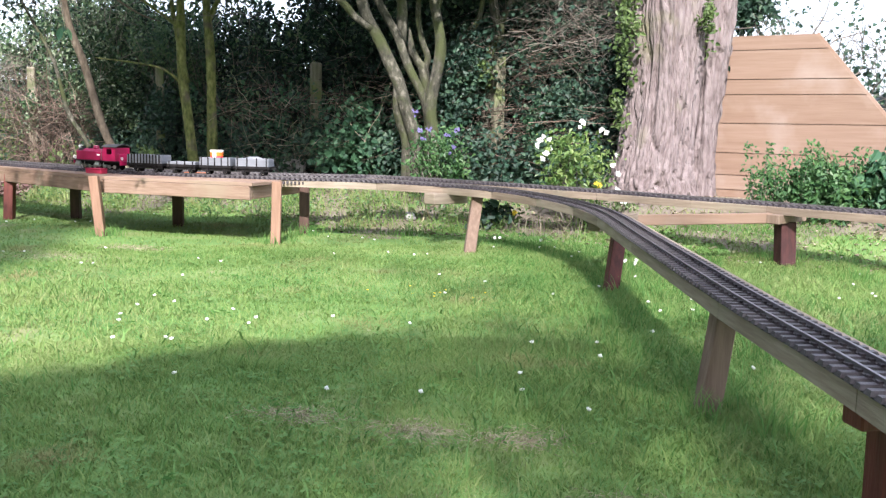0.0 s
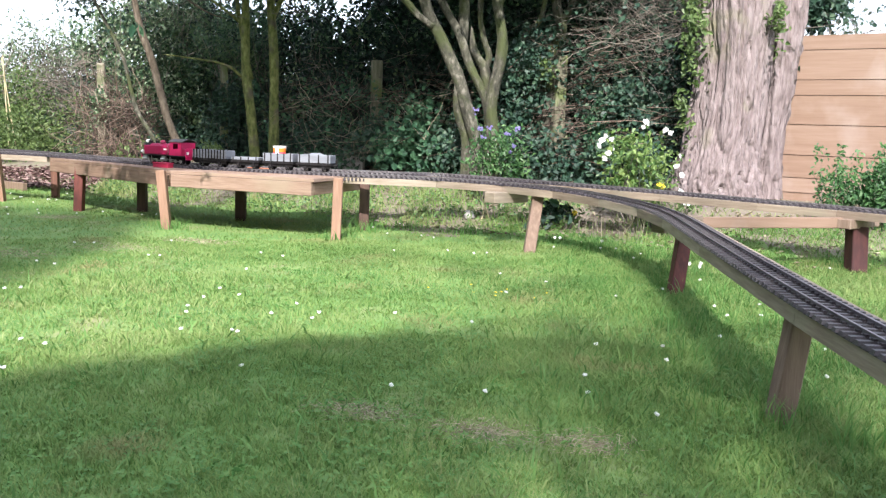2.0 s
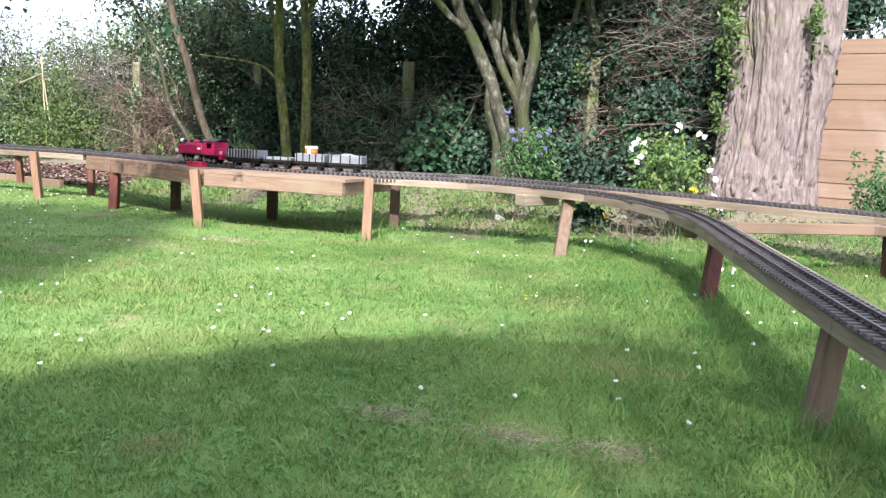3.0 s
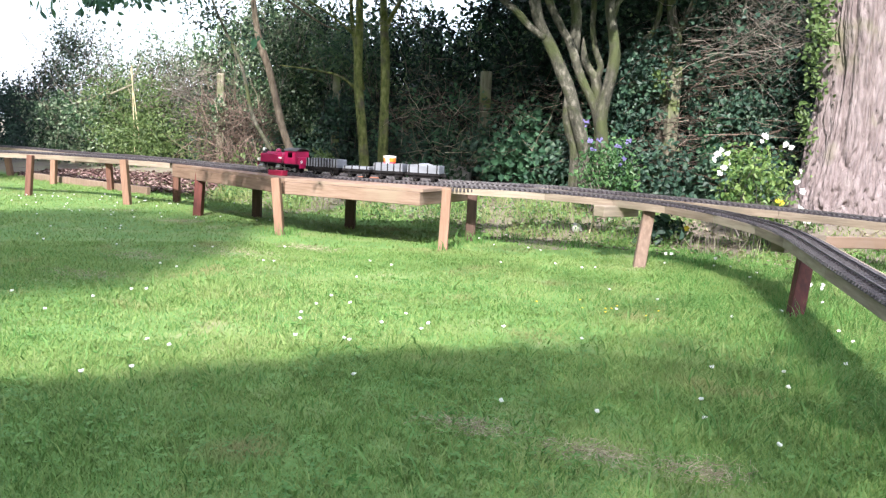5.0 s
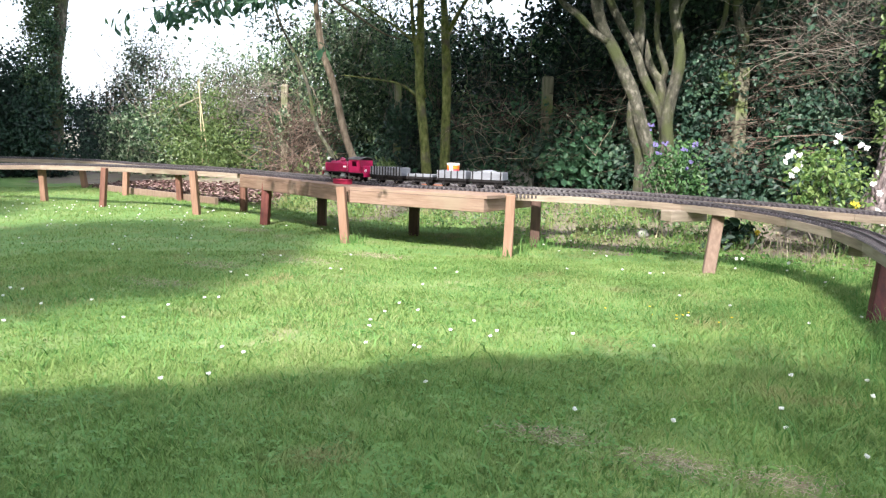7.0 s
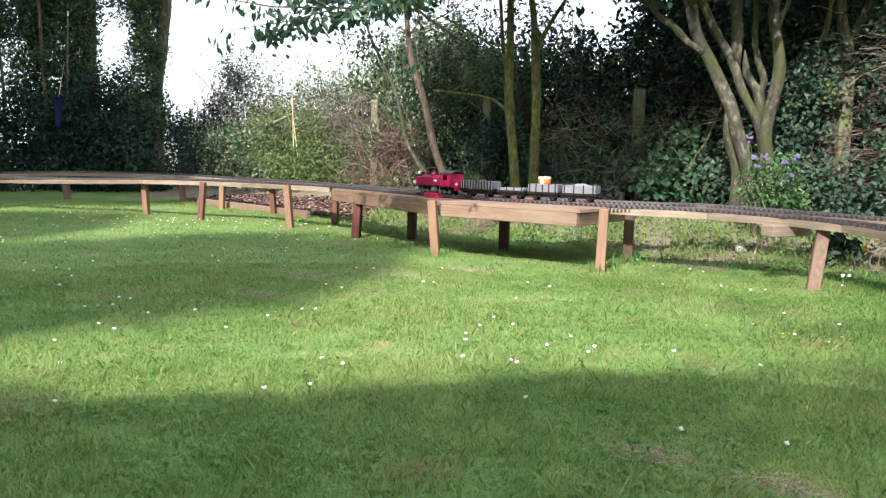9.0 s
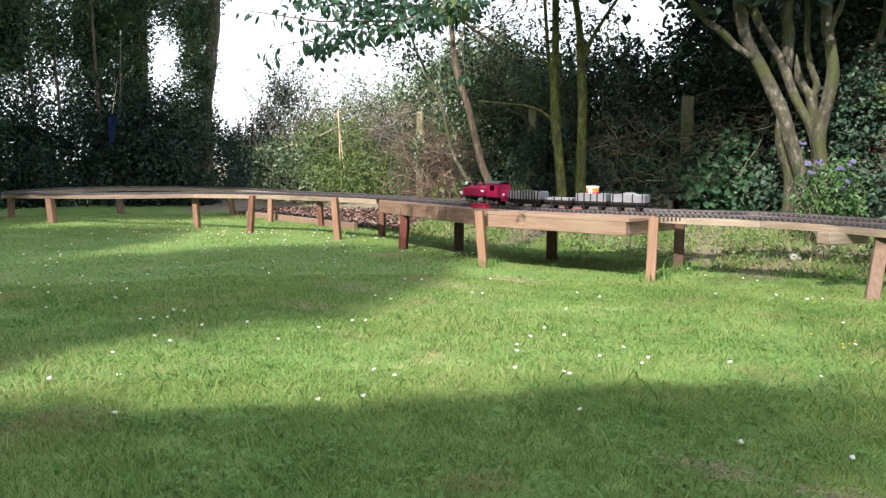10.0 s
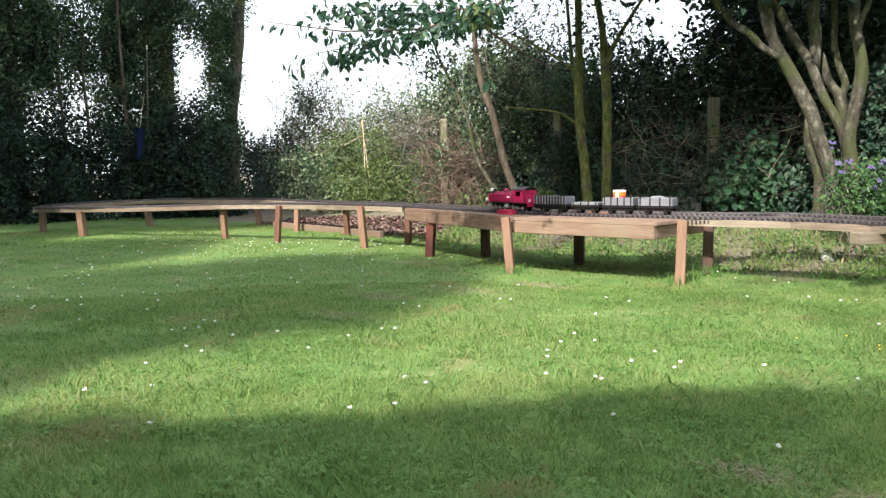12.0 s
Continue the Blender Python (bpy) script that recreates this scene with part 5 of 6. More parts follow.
tw1, sh1 = sprays(60, -10.1, -8.6, 0.2, 1.0, mixed_top, 0.5, 0.05, 16, 0.007, lean=0.45)
tw2, sh2 = sprays(120, -8.6, -6.0, 0.2, 1.1, mixed_top, 0.35, 0.05, 18, 0.006, slim=0.4, lean=0.4)
tw3, sh3 = sprays(120, -6.2, -4.0, 0.3, 1.2, mixed_top, 0.3, 0.058, 30)
tw5, sh5 = sprays(110, -4.4, -2.9, 0.2, 0.9, hedge_top, 0.25, 0.05, 40)
tw4, sh4 = sprays(90, -12.0, -10.0, 0.2, 1.0, mixed_top, 0.15, 0.045, 40)
foliage("hedge", "loose mixed hedge of grey-green and light green shrubs", [
    (join(tw1, tw2, tw3, tw4, tw5), "grey_twig"), (sh1, "grey_leaf"), (sh2, "hedge_leaf"), (sh3, "hedge_leaf"), (sh4, "dark_leaf"), (sh5, "olive_leaf"),
    # inner sheet, coloured dark so that gaps in the hedge look shaded
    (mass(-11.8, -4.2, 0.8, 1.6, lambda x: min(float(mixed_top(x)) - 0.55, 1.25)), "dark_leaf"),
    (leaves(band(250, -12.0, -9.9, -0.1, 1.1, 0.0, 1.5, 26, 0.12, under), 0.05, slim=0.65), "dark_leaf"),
    (leaves(band(210, -10.2, -8.2, 0.1, 1.0, 0.1, 2.2, 26, 0.09, under), 0.058, slim=0.6), "grey_leaf"),
    (leaves(band(130, -9.6, -7.2, -0.6, 0.2, 0.0, 1.0, 28, 0.09), 0.055, slim=0.6), "hedge_leaf"),
    (leaves(band(210, -8.3, -5.9, 0.1, 1.1, 0.2, 2.1, 28, 0.085, under), 0.055, slim=0.5), "hedge_leaf"),
    (leaves(band(170, -7.9, -6.3, -0.5, 0.1, 0.1, 1.2, 26, 0.1), 0.045, slim=0.6), "bright_leaf"),
    (leaves(band(260, -6.5, -4.0, 0.3, 1.4, 0.4, 2.4, 28, 0.10, under), 0.06, slim=0.65), "hedge_leaf"),
    (leaves(band(150, -5.4, -3.9, 0.2, 0.9, 0.3, 2.2, 26, 0.13, under), 0.05, slim=0.65), "olive_leaf"),
    (tangle(90, -10.6, -8.3, 0.0, 0.8, 1.3, 1.9, 1.2, 0.007, 2.0), "grey_twig"),
    (tangle(240, -8.2, -6.3, 0.0, 0.9, 1.0, 1.6, 0.7, 0.004, 2.4), "grey_twig"),
    (tangle(120, -5.2, -4.0, 0.0, 0.9, 1.2, 2.0, 0.8, 0.005, 1.6), "grey_twig"),
    (tangle(110, -9.9, -6.4, -0.5, 0.3, 0.2, 1.5, 0.8, 0.006, 0.9), "twig"),
    (tangle(70, -9.6, -6.6, -0.5, 0.1, 0.3, 1.3, 0.9, 0.008, 2.2), "pale_twig"),
    (arches(26, -9.6, -6.6, -0.5, 0.0, 0.7, 1.7, 0.8, 0.005), "twig")])


def blob(c, r, n, per, spread):
    """Clumped points in the outer part of an uneven crown."""
    d = rng.normal(size=(n, 3))
    d /= np.linalg.norm(d, axis=1, keepdims=True)
    p = np.array(c) + d * np.array(r) * rng.uniform(0.45, 1.05, (n, 1))
    return np.repeat(p, per, axis=0) + rng.normal(size=(n * per, 3)) * spread


def crown(parent, centres, size, material, name="crown"):
    raw(name, *leaves(centres, size), material, parent)


# ivy-clad trees at the far side
for x, y, r, lean, bare in ((-9.7, 11.4, 0.105, 0.26, 0.15), (-11.05, 11.3, 0.13, 0.1, 0.1), (-12.8, 9.6, 0.16, 0.0, 0.0), (-12.3, 7.6, 0.14, 0.0, 0.0)):
    t = tree("tall tree thickly clad in ivy above dark shrubs", [[(x, y, 0.0, r * 1.4), (x + 0.05 * lean, y, 1.5, r), (x + 0.6 * lean, y, 2.5, r * 0.95), (x + lean, y, 3.5, r * 0.9), (x + 1.6 * lean, y, 7.0, r * 0.5)]], "bark_grey")
    q = np.concatenate([blob((x + 0.3 * lean - bare, y - 0.1, 2.2), (0.3, 0.26, 1.9), 120, 95, 0.085), blob((x - 0.3 - bare, y - 0.1, 3.6), (0.95, 0.6, 0.7), 75, 115, 0.11), blob((x, y + 0.8, 5.2), (1.9, 1.5, 1.2), 320, 16, 0.2)])
    crown(t, q, 0.05, "olive_leaf")
    # crown added above the view to keep sky light off the far shrubs
    if y > 11:
        crown(t, blob((x + 0.8, y - 0.6, 7.6), (2.7, 2.0, 0.6), 480, 14, 0.25), 0.16, "dark_leaf", "upper_crown")
    # unseen overhang added to darken the far-left lawn and shrubs
    if y < 8:
        crown(t, blob((x + 1.0, y - 1.4, 7.2), (2.8, 3.2, 0.8), 700, 14, 0.25), 0.17, "dark_leaf", "upper_crown")
for x, y, z in ((-11.52, 10.0, 3.4), (-11.75, 9.7, 3.0)):
    tree("thin dark stem in the far shrubbery", [[(x, y, 0.0, 0.035), (x + 0.04, y, 1.5, 0.028), (x - 0.03, y, 2.4, 0.024), (x + 0.05, y, z, 0.014)]], "bark_grey", 8)


# solid body that stands in for the shade deep inside a bush
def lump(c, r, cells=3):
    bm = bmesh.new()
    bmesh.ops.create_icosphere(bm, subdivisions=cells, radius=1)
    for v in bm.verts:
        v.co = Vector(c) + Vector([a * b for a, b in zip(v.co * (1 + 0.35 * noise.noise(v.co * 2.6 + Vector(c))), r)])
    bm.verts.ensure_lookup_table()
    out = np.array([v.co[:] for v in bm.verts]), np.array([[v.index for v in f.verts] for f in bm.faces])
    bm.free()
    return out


FAR_SHRUBS = ((-10.2, 11.1, 1.0), (-11.2, 10.7, 1.1), (-11.9, 9.7, 1.1), (-12.3, 8.6, 1.1), (-12.7, 7.4, 1.1), (-13.1, 6.3, 1.1), (-13.4, 5.2, 1.1), (-10.8, 11.6, 1.2))
FAR_CROWNS = ((-12.4, 9.8), (-13.0, 8.4), (-13.5, 6.9), (-13.9, 5.0), (-11.7, 10.9))
foliage("hedge", "deep shaded shrubbery along the far side of the lawn", [
    # dark lumps behind the leaves, shade given by their colour
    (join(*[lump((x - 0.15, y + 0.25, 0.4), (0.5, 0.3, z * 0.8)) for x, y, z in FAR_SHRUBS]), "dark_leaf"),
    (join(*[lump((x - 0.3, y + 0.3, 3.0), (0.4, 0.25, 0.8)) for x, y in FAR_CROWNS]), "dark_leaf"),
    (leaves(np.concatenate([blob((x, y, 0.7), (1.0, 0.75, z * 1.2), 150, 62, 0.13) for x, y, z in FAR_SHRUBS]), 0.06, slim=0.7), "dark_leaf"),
    (leaves(np.concatenate([blob((x, y, 2.9), (1.1, 0.8, 1.45), 125, 78, 0.14) for x, y in FAR_CROWNS]), 0.056, slim=0.7), "olive_leaf")])

slim = tree("slim brown trunk in the far shrubbery", [[(-11.1, 10.5, 0.0, 0.04), (-11.15, 10.5, 1.5, 0.032), (-11.22, 10.5, 2.7, 0.028), (-11.25, 10.5, 3.7, 0.024), (-11.25, 10.5, 4.6, 0.016)]], "bark_brown")
cloth = thing("hanging_cloth", "faded blue cloth hanging in the far shrubbery", "cloth", at=(-10.27, 9.92, 0.98))
bm = bmesh.new()
grid = [[bm.verts.new((-0.095 + 0.19 * i / 6 * (0.6 + 0.4 * j / 8), 0.018 * math.sin(1.9 * i + 0.5 * j), 0.48 * j / 8)) for i in range(7)] for j in range(9)]
for j in range(8):
    for i in range(6):
        bm.faces.new((grid[j][i], grid[j][i + 1], grid[j + 1][i + 1], grid[j + 1][i]))
bmesh.ops.solidify(bm, geom=bm.faces[:], thickness=0.006)
part("cloth", bm, "blue", cloth, smooth=True)
bm = bmesh.new()
tube(bm, [(-0.58, 0.7, 1.1), (-0.2, 0.25, 0.72), (0.0, 0.0, 0.47)], [0.004, 0.004, 0.004], 6)
part("cord", bm, "cane", cloth)
mast = thing("garden_pole", "thin grey pole with a pale tip in the far shrubbery", "pole")
bm = bmesh.new()
cyl(bm, 0.015, 0.010, (-10.9, 10.65, 0.02), (-10.73, 10.6, 2.8), 8)
part("shaft", bm, "grey_twig", mast)
bm = bmesh.new()
cyl(bm, 0.014, 0.012, (-10.732, 10.6, 2.78), (-10.727, 10.6, 2.85), 8)
part("tip", bm, "paper", mast, "pale tip")

# upper crowns of the near trees, added above the view to shade the hedge
crown(multi, np.concatenate([blob((-0.6, 7.3, 3.2), (1.5, 1.0, 0.95), 620, 12, 0.18), blob((0.55, 7.5, 3.5), (0.9, 0.9, 1.0), 260, 12, 0.18), blob((-1.7, 7.6, 3.5), (0.9, 1.0, 0.9), 330, 12, 0.18)]), 0.12, "dark_leaf")
crown(pair, np.concatenate([blob((-1.8, 7.2, 3.05), (1.2, 0.8, 0.65), 220, 12, 0.16), blob((-1.6, 7.7, 5.0), (3.2, 1.6, 1.1), 760, 12, 0.25), blob((-2.7, 7.7, 3.7), (1.1, 1.1, 0.9), 190, 12, 0.18)]), 0.12, "dark_leaf")
n_tw = 330
tw_at = np.column_stack([rng.uniform(-4.5, -2.0, n_tw), rng.uniform(8.35, 8.8, n_tw), rng.uniform(1.85, 2.8, n_tw)])
tagged(raw("twig_rest", *sticks(tw_at, rng.normal(size=(n_tw, 3)) * (1, 0.4, 0.7) + (0, 0, -0.2), rng.uniform(0.2, 0.6, n_tw), rng.uniform(0.002, 0.0045, n_tw)), "grey_twig", pair), kind="stuff")
crown(pair, np.repeat(tw_at[::3], 7, axis=0) + rng.normal(size=(len(tw_at[::3]) * 7, 3)) * 0.07, 0.045, "dark_leaf", "twig_leaves")
crown(thin_tree, np.concatenate([patch((-4.35, 8.6, 1.95), (0.4, 0.15, 0.3), 26, 9, 0.05), patch((-3.95, 8.6, 1.75), (0.22, 0.12, 0.2), 10, 9, 0.05)]), 0.045, "dark_leaf", "leaves")
crown(leaner, np.concatenate([blob((-3.8, 7.9, 3.4), (0.9, 0.9, 0.9), 110, 12, 0.18)]), 0.11, "olive_leaf")
crown(big, np.concatenate([patch((1.36, 6.72, 1.55), (0.07, 0.1, 0.62), 34, 12, 0.045), patch((1.97, 6.68, 1.62), (0.05, 0.05, 0.2), 13, 12, 0.03), patch((1.33, 6.74, 0.85), (0.05, 0.06, 0.25), 9, 10, 0.035)]), 0.042, "bright_leaf", "ivy")

# overhanging bough with large drooping leaves
BOUGH = [(-3.72, 8.1, 2.5), (-3.3, 7.0, 2.75), (-2.6, 5.8, 2.5), (-1.9, 4.9, 1.95), (-2.05, 4.65, 1.68), (-2.5, 4.6, 1.6), (-3.05, 4.6, 1.63), (-3.65, 4.6, 1.74)]
SIDE = [[(-2.1, 4.65, 1.66), (-2.4, 4.7, 1.75), (-2.9, 4.75, 1.8), (-3.35, 4.7, 1.84)], [(-2.0, 4.66, 1.72), (-2.35, 4.62, 1.69), (-2.7, 4.6, 1.71), (-3.1, 4.6, 1.75)], [(-2.6, 4.6, 1.6), (-2.9, 4.55, 1.53), (-3.2, 4.5, 1.49), (-3.42, 4.5, 1.46)],
        [(-2.2, 4.62, 1.64), (-2.45, 4.5, 1.56), (-2.75, 4.45, 1.5), (-3.0, 4.45, 1.47)], [(-2.05, 4.65, 1.68), (-2.08, 4.6, 1.45), (-2.05, 4.6, 1.26)]]
bm = bmesh.new()
tube(bm, BOUGH, [0.022, 0.02, 0.017, 0.013, 0.009, 0.007, 0.005, 0.002], 6)
for twig in SIDE:
    tube(bm, twig, np.linspace(0.005, 0.0012, len(twig)), 5)
part("limb", bm, "bark_brown", leaner)


def droop(length, wide, curl):
    """An ovate pointed leaf hanging down from its stalk at the origin."""
    rows = [(0.0, 0.004), (0.12, 0.3), (0.3, 0.85), (0.5, 1.0), (0.72, 0.7), (0.9, 0.28), (1.0, 0.0)]
    v, f = [], []
    for k, w in rows:
        z, y = -0.02 - length * k, curl * length * k * k
        v += [(-wide * w / 2, y + 0.12 * wide * w, z), (0, y, z), (wide * w / 2, y + 0.12 * wide * w, z)]
    for i in range(len(rows) - 1):
        c = 3 * i
        f += [(c, c + 1, c + 4), (c, c + 4, c + 3), (c + 1, c + 2, c + 5), (c + 1, c + 5, c + 4)]
    return np.array(v), np.array(f)


bough = bend(BOUGH, 120)[:, :3]
bough = bough[bough[:, 0] < -2.0]
bough = bough[bough[:, 1] < 4.68]
twig_pts = [bend(t, 40)[:, :3] for t in SIDE]
leaf_at = []
for k in range(290):
    line = random.choice((bough, twig_pts[0], twig_pts[1], twig_pts[1], twig_pts[2], twig_pts[3], twig_pts[3]))
    p = line[int(random.random() * len(line))]
    leaf_at.append((p[0] + random.gauss(0, 0.03), p[1] + random.gauss(0, 0.06), p[2] + random.gauss(0.0, 0.025)))
leaf_at += [(-2.06 + random.gauss(0, 0.02), 4.6 + random.gauss(0, 0.03), 1.29 + random.gauss(0, 0.015)) for _ in range(5)]
clump_at = [(-2.12 + random.gauss(0, 0.06), 4.6 + random.gauss(0, 0.06), 1.70 + random.gauss(0, 0.05)) for _ in range(22)]
shapes = [droop(*q) for q in ((0.06, 0.03, 0.2), (0.07, 0.034, 0.35), (0.052, 0.027, -0.1), (0.076, 0.036, 0.25))]
more = np.array([q[random.randrange(len(q))] for q in (twig_pts[0], twig_pts[1], twig_pts[3], bough) for _ in range(150)]) + rng.normal(size=(600, 3)) * (0.06, 0.1, 0.04) - (0, 0, 0.03)
tagged(raw("leaf_rest", *leaves(more[more[:, 0] > -3.4], 0.055, up=0.1, slim=0.55, fold=0.08), "bough_leaf", leaner), kind="stuff")
for mat_name, places in (("bough_leaf", leaf_at), ("bright_leaf", clump_at)):
    data = []
    for k, p in enumerate(places):
        if k < 4:
            ob = raw("leaf", *shapes[k], mat_name, leaner)
            data.append(ob.data)
        else:
            ob = new("leaf", data[k % 4])
            ob.parent = leaner
        ob.matrix_basis = pose(p[0], p[1], p[2], random.gauss(0, 24), random.gauss(0, 24), random.uniform(0, 360))

# shrubs


def shrub(name, label, at, r, n, size, leaf, category="shrub"):
    x, y = at[:2]
    s = thing(name, label, category, at=(x, y, float(height(x, y))))
    st = rng.normal(size=(24, 3)) * (0.06, 0.06, 0)
    w = rng.normal(size=(24, 3)) * (0.3, 0.3, 0) + (0, 0, 1)
    tagged(raw("stem_rest", *sticks(st, w, np.full(24, at[2] + r[2] * 0.35), np.full(24, 0.006)), "grey_twig", s), kind="stuff")
    crown(s, blob((0, 0, at[2]), r, n, 10, 0.045), size, leaf, "leaves")
    return s


def bloom(parent, at, r, material, petals=6, name="flower"):
    bm = bmesh.new()
    at = Vector(at)
    axis = Vector((random.uniform(-0.7, 0.7), -1, random.uniform(-0.1, 0.9))).normalized()
    u = axis.cross(Vector((0, 0, 1))).normalized()
    v = axis.cross(u)
    for ring, k in ((1.0, petals), (0.62, petals - 1)):
        for i in range(k):
            a = 2 * math.pi * i / k + ring + random.uniform(-0.2, 0.2)
            size = r * ring * random.uniform(0.7, 1.15)
            d, e, g = (u * math.cos(t) + v * math.sin(t) for t in (a, a + 0.5, a - 0.5))
            lift = axis * size * (random.uniform(0.7, 1.1) if ring < 1 else random.uniform(-0.1, 0.5))
            bm.faces.new([bm.verts.new(p) for p in (at, at + g * size * 0.8 + lift * 0.5, at + d * size + lift, at + e * size * 0.8 + lift * 0.5)])
    return part(name, bm, material, parent)


rose = shrub("rose_bush", "green rose bush with large white blooms", (0.95, 6.32, 0.37), (0.25, 0.18, 0.28), 105, 0.042, "rose_leaf", "rose bush")
for x, z in ((-0.25, 0.62), (-0.23, 0.5), (-0.2, 0.53), (-0.3, 0.55), (0.02, 0.73), (0.17, 0.68), (0.26, 0.42), (0.29, 0.36), (-0.26, 0.46), (-0.28, 0.59), (0.0, 0.69), (0.2, 0.66), (0.28, 0.5), (-0.21, 0.6)):
    bloom(rose, (x, -0.12 + random.uniform(-0.06, 0.06), z), random.uniform(0.018, 0.031), "petal")
purple = shrub("flowering_shrub", "mid-green shrub with pale violet-blue flower clusters", (-0.1, 6.98, 0.36), (0.23, 0.18, 0.26), 95, 0.038, "shrub_mid")
purple_foot = float(height(-0.1, 6.98))
for x, z in ((-0.28, 0.92), (-0.23, 0.77), (-0.16, 0.78), (-0.02, 0.74), (0.05, 0.78), (-0.21, 0.71), (0.0, 0.59), (0.04, 0.64)):
    bm = bmesh.new()
    cyl(bm, 0.003, 0.002, ((x + 0.1) * 0.6, -0.05, 0.35), (x + 0.1, -0.15, z - purple_foot), 5)
    part("flower_stalk", bm, "shrub_mid", purple)
    for j in range(6):
        bloom(purple, (x + 0.1 + random.gauss(0, 0.011), -0.16 + random.gauss(0, 0.006), z - purple_foot + random.gauss(0, 0.009)), 0.0125, "purple", 5)
shrub("leafy_shrub", "broad-leaved green shrub growing before the fence", (2.9, 5.95, 0.15), (0.62, 0.22, 0.22), 420, 0.044, "shrub_mid")
shrub("leafy_shrub", "dark broad-leaved shrub beside the fence end", (3.15, 5.8, 0.22), (0.4, 0.16, 0.22), 75, 0.085, "shrub_leaf")


def upright(label, at, spread, n, tall):
    """A stand of straight leafy stems with leaves in whorls."""
    s = thing("leafy_shrub", label, "shrub", at=(at[0], at[1], float(height(*at))))
    st = np.column_stack([rng.uniform(-1, 1, n) * spread[0], rng.uniform(-1, 1, n) * spread[1], np.zeros(n)])
    w = rng.normal(size=(n, 3)) * (0.10, 0.10, 0) + (0, 0, 1)
    L = tall * rng.uniform(0.55, 1.0, n)
    tagged(raw("stem_rest", *sticks(st, w, L, np.full(n, 0.0035), 0.05), "grey_twig", s), kind="stuff")
    k = np.linspace(0.25, 1, 9)
    p = (st[:, None] + w[:, None] * (L[:, None] * k[None, :])[:, :, None])
    p = np.repeat(p.reshape(-1, 3), 8, axis=0)
    crown(s, p + rng.normal(size=p.shape) * (0.024, 0.024, 0.01), 0.029, "shrub_mid", "leaves")


upright("stand of upright green leafy stems before the fence", (2.5, 6.05), (0.40, 0.14), 30, 0.53)
upright("tall green leafy stems beside the fence end", (3.3, 5.8), (0.25, 0.12), 16, 0.62)
shrub("leafy_plant", "low dark broad-leaved plant under the track bed", (0.33, 6.25, 0.07), (0.12, 0.08, 0.1), 12, 0.08, "ivy", "plant")

near_rose = shrub("rose_shoot", "low rose shoot with white blooms beside the track", (1.27, 6.2, 0.1), (0.07, 0.05, 0.06), 10, 0.04, "bright_leaf", "rose bush")
for x, z in ((0.0, 0.2), (0.02, 0.16), (-0.03, 0.23)):
    bloom(near_rose, (x, -0.05, z), 0.03, "petal")
yellow_plant = shrub("flowering_plant", "small green plant with a yellow flower", (0.5, 6.2, 0.06), (0.05, 0.04, 0.05), 8, 0.04, "bright_leaf", "plant")
bloom(yellow_plant, (0.0, -0.05, 0.12), 0.024, "yellow", 6)
tall_yellow = shrub("flowering_plant", "tall green stem with a yellow flower beside the rose bush", (1.07, 6.12, 0.2), (0.05, 0.04, 0.16), 16, 0.036, "rose_leaf", "plant")
for x, z in ((0.0, 0.42), (0.025, 0.41)):
    bloom(tall_yellow, (x, -0.05, z - float(height(1.07, 6.12))), 0.022, "yellow", 6)
for x, y in ((1.0, 4.52), (1.04, 4.45), (0.97, 4.6), (1.07, 4.56), (0.62, 5.35), (0.36, 5.42), (0.33, 5.44)):
    d = thing("daisy", "tall white daisy standing in the long grass", "flower", "tall daisies by the track", at=(x, y, float(height(x, y))))
    bm = bmesh.new()
    cyl(bm, 0.0013, 0.001, (0, 0, -0.01), (0.005, 0, 0.075), 5)
    part("stalk", bm, "clover", d)
    bloom(d, (0.005, -0.002, 0.077), 0.012, "petal", 8)
sticks_pair = thing("garden_canes", "short dry sticks pushed into the bank by a stone", "canes")
for a, b in (((-0.16, 6.52, 0.2), (-0.19, 6.5, 0.0)), ((-0.17, 6.53, 0.21), (-0.12, 6.52, 0.0))):
    bm = bmesh.new()
    cyl(bm, 0.006, 0.005, (b[0], b[1], float(height(b[0], b[1])) - 0.02), a, 7)
    part("cane", bm, "cane", sticks_pair)

pole = thing("garden_pole", "short pale pole leaning in the mixed hedge", "pole")
bm = bmesh.new()
cyl(bm, 0.014, 0.010, (-6.79, 10.4, 1.12), (-6.45, 10.42, 1.27), 8)
part("shaft", bm, "pale_wood", pole)
canes = thing("garden_canes", "pair of tall dry canes leaning together", "canes")
for a, b in (((-6.48, 10.4, 1.5), (-6.43, 10.4, 0.1)), ((-6.51, 10.42, 1.47), (-6.3, 10.38, 0.1))):
    bm = bmesh.new()
    cyl(bm, 0.008, 0.006, b, a, 8)
    part("cane", bm, "cane", canes)

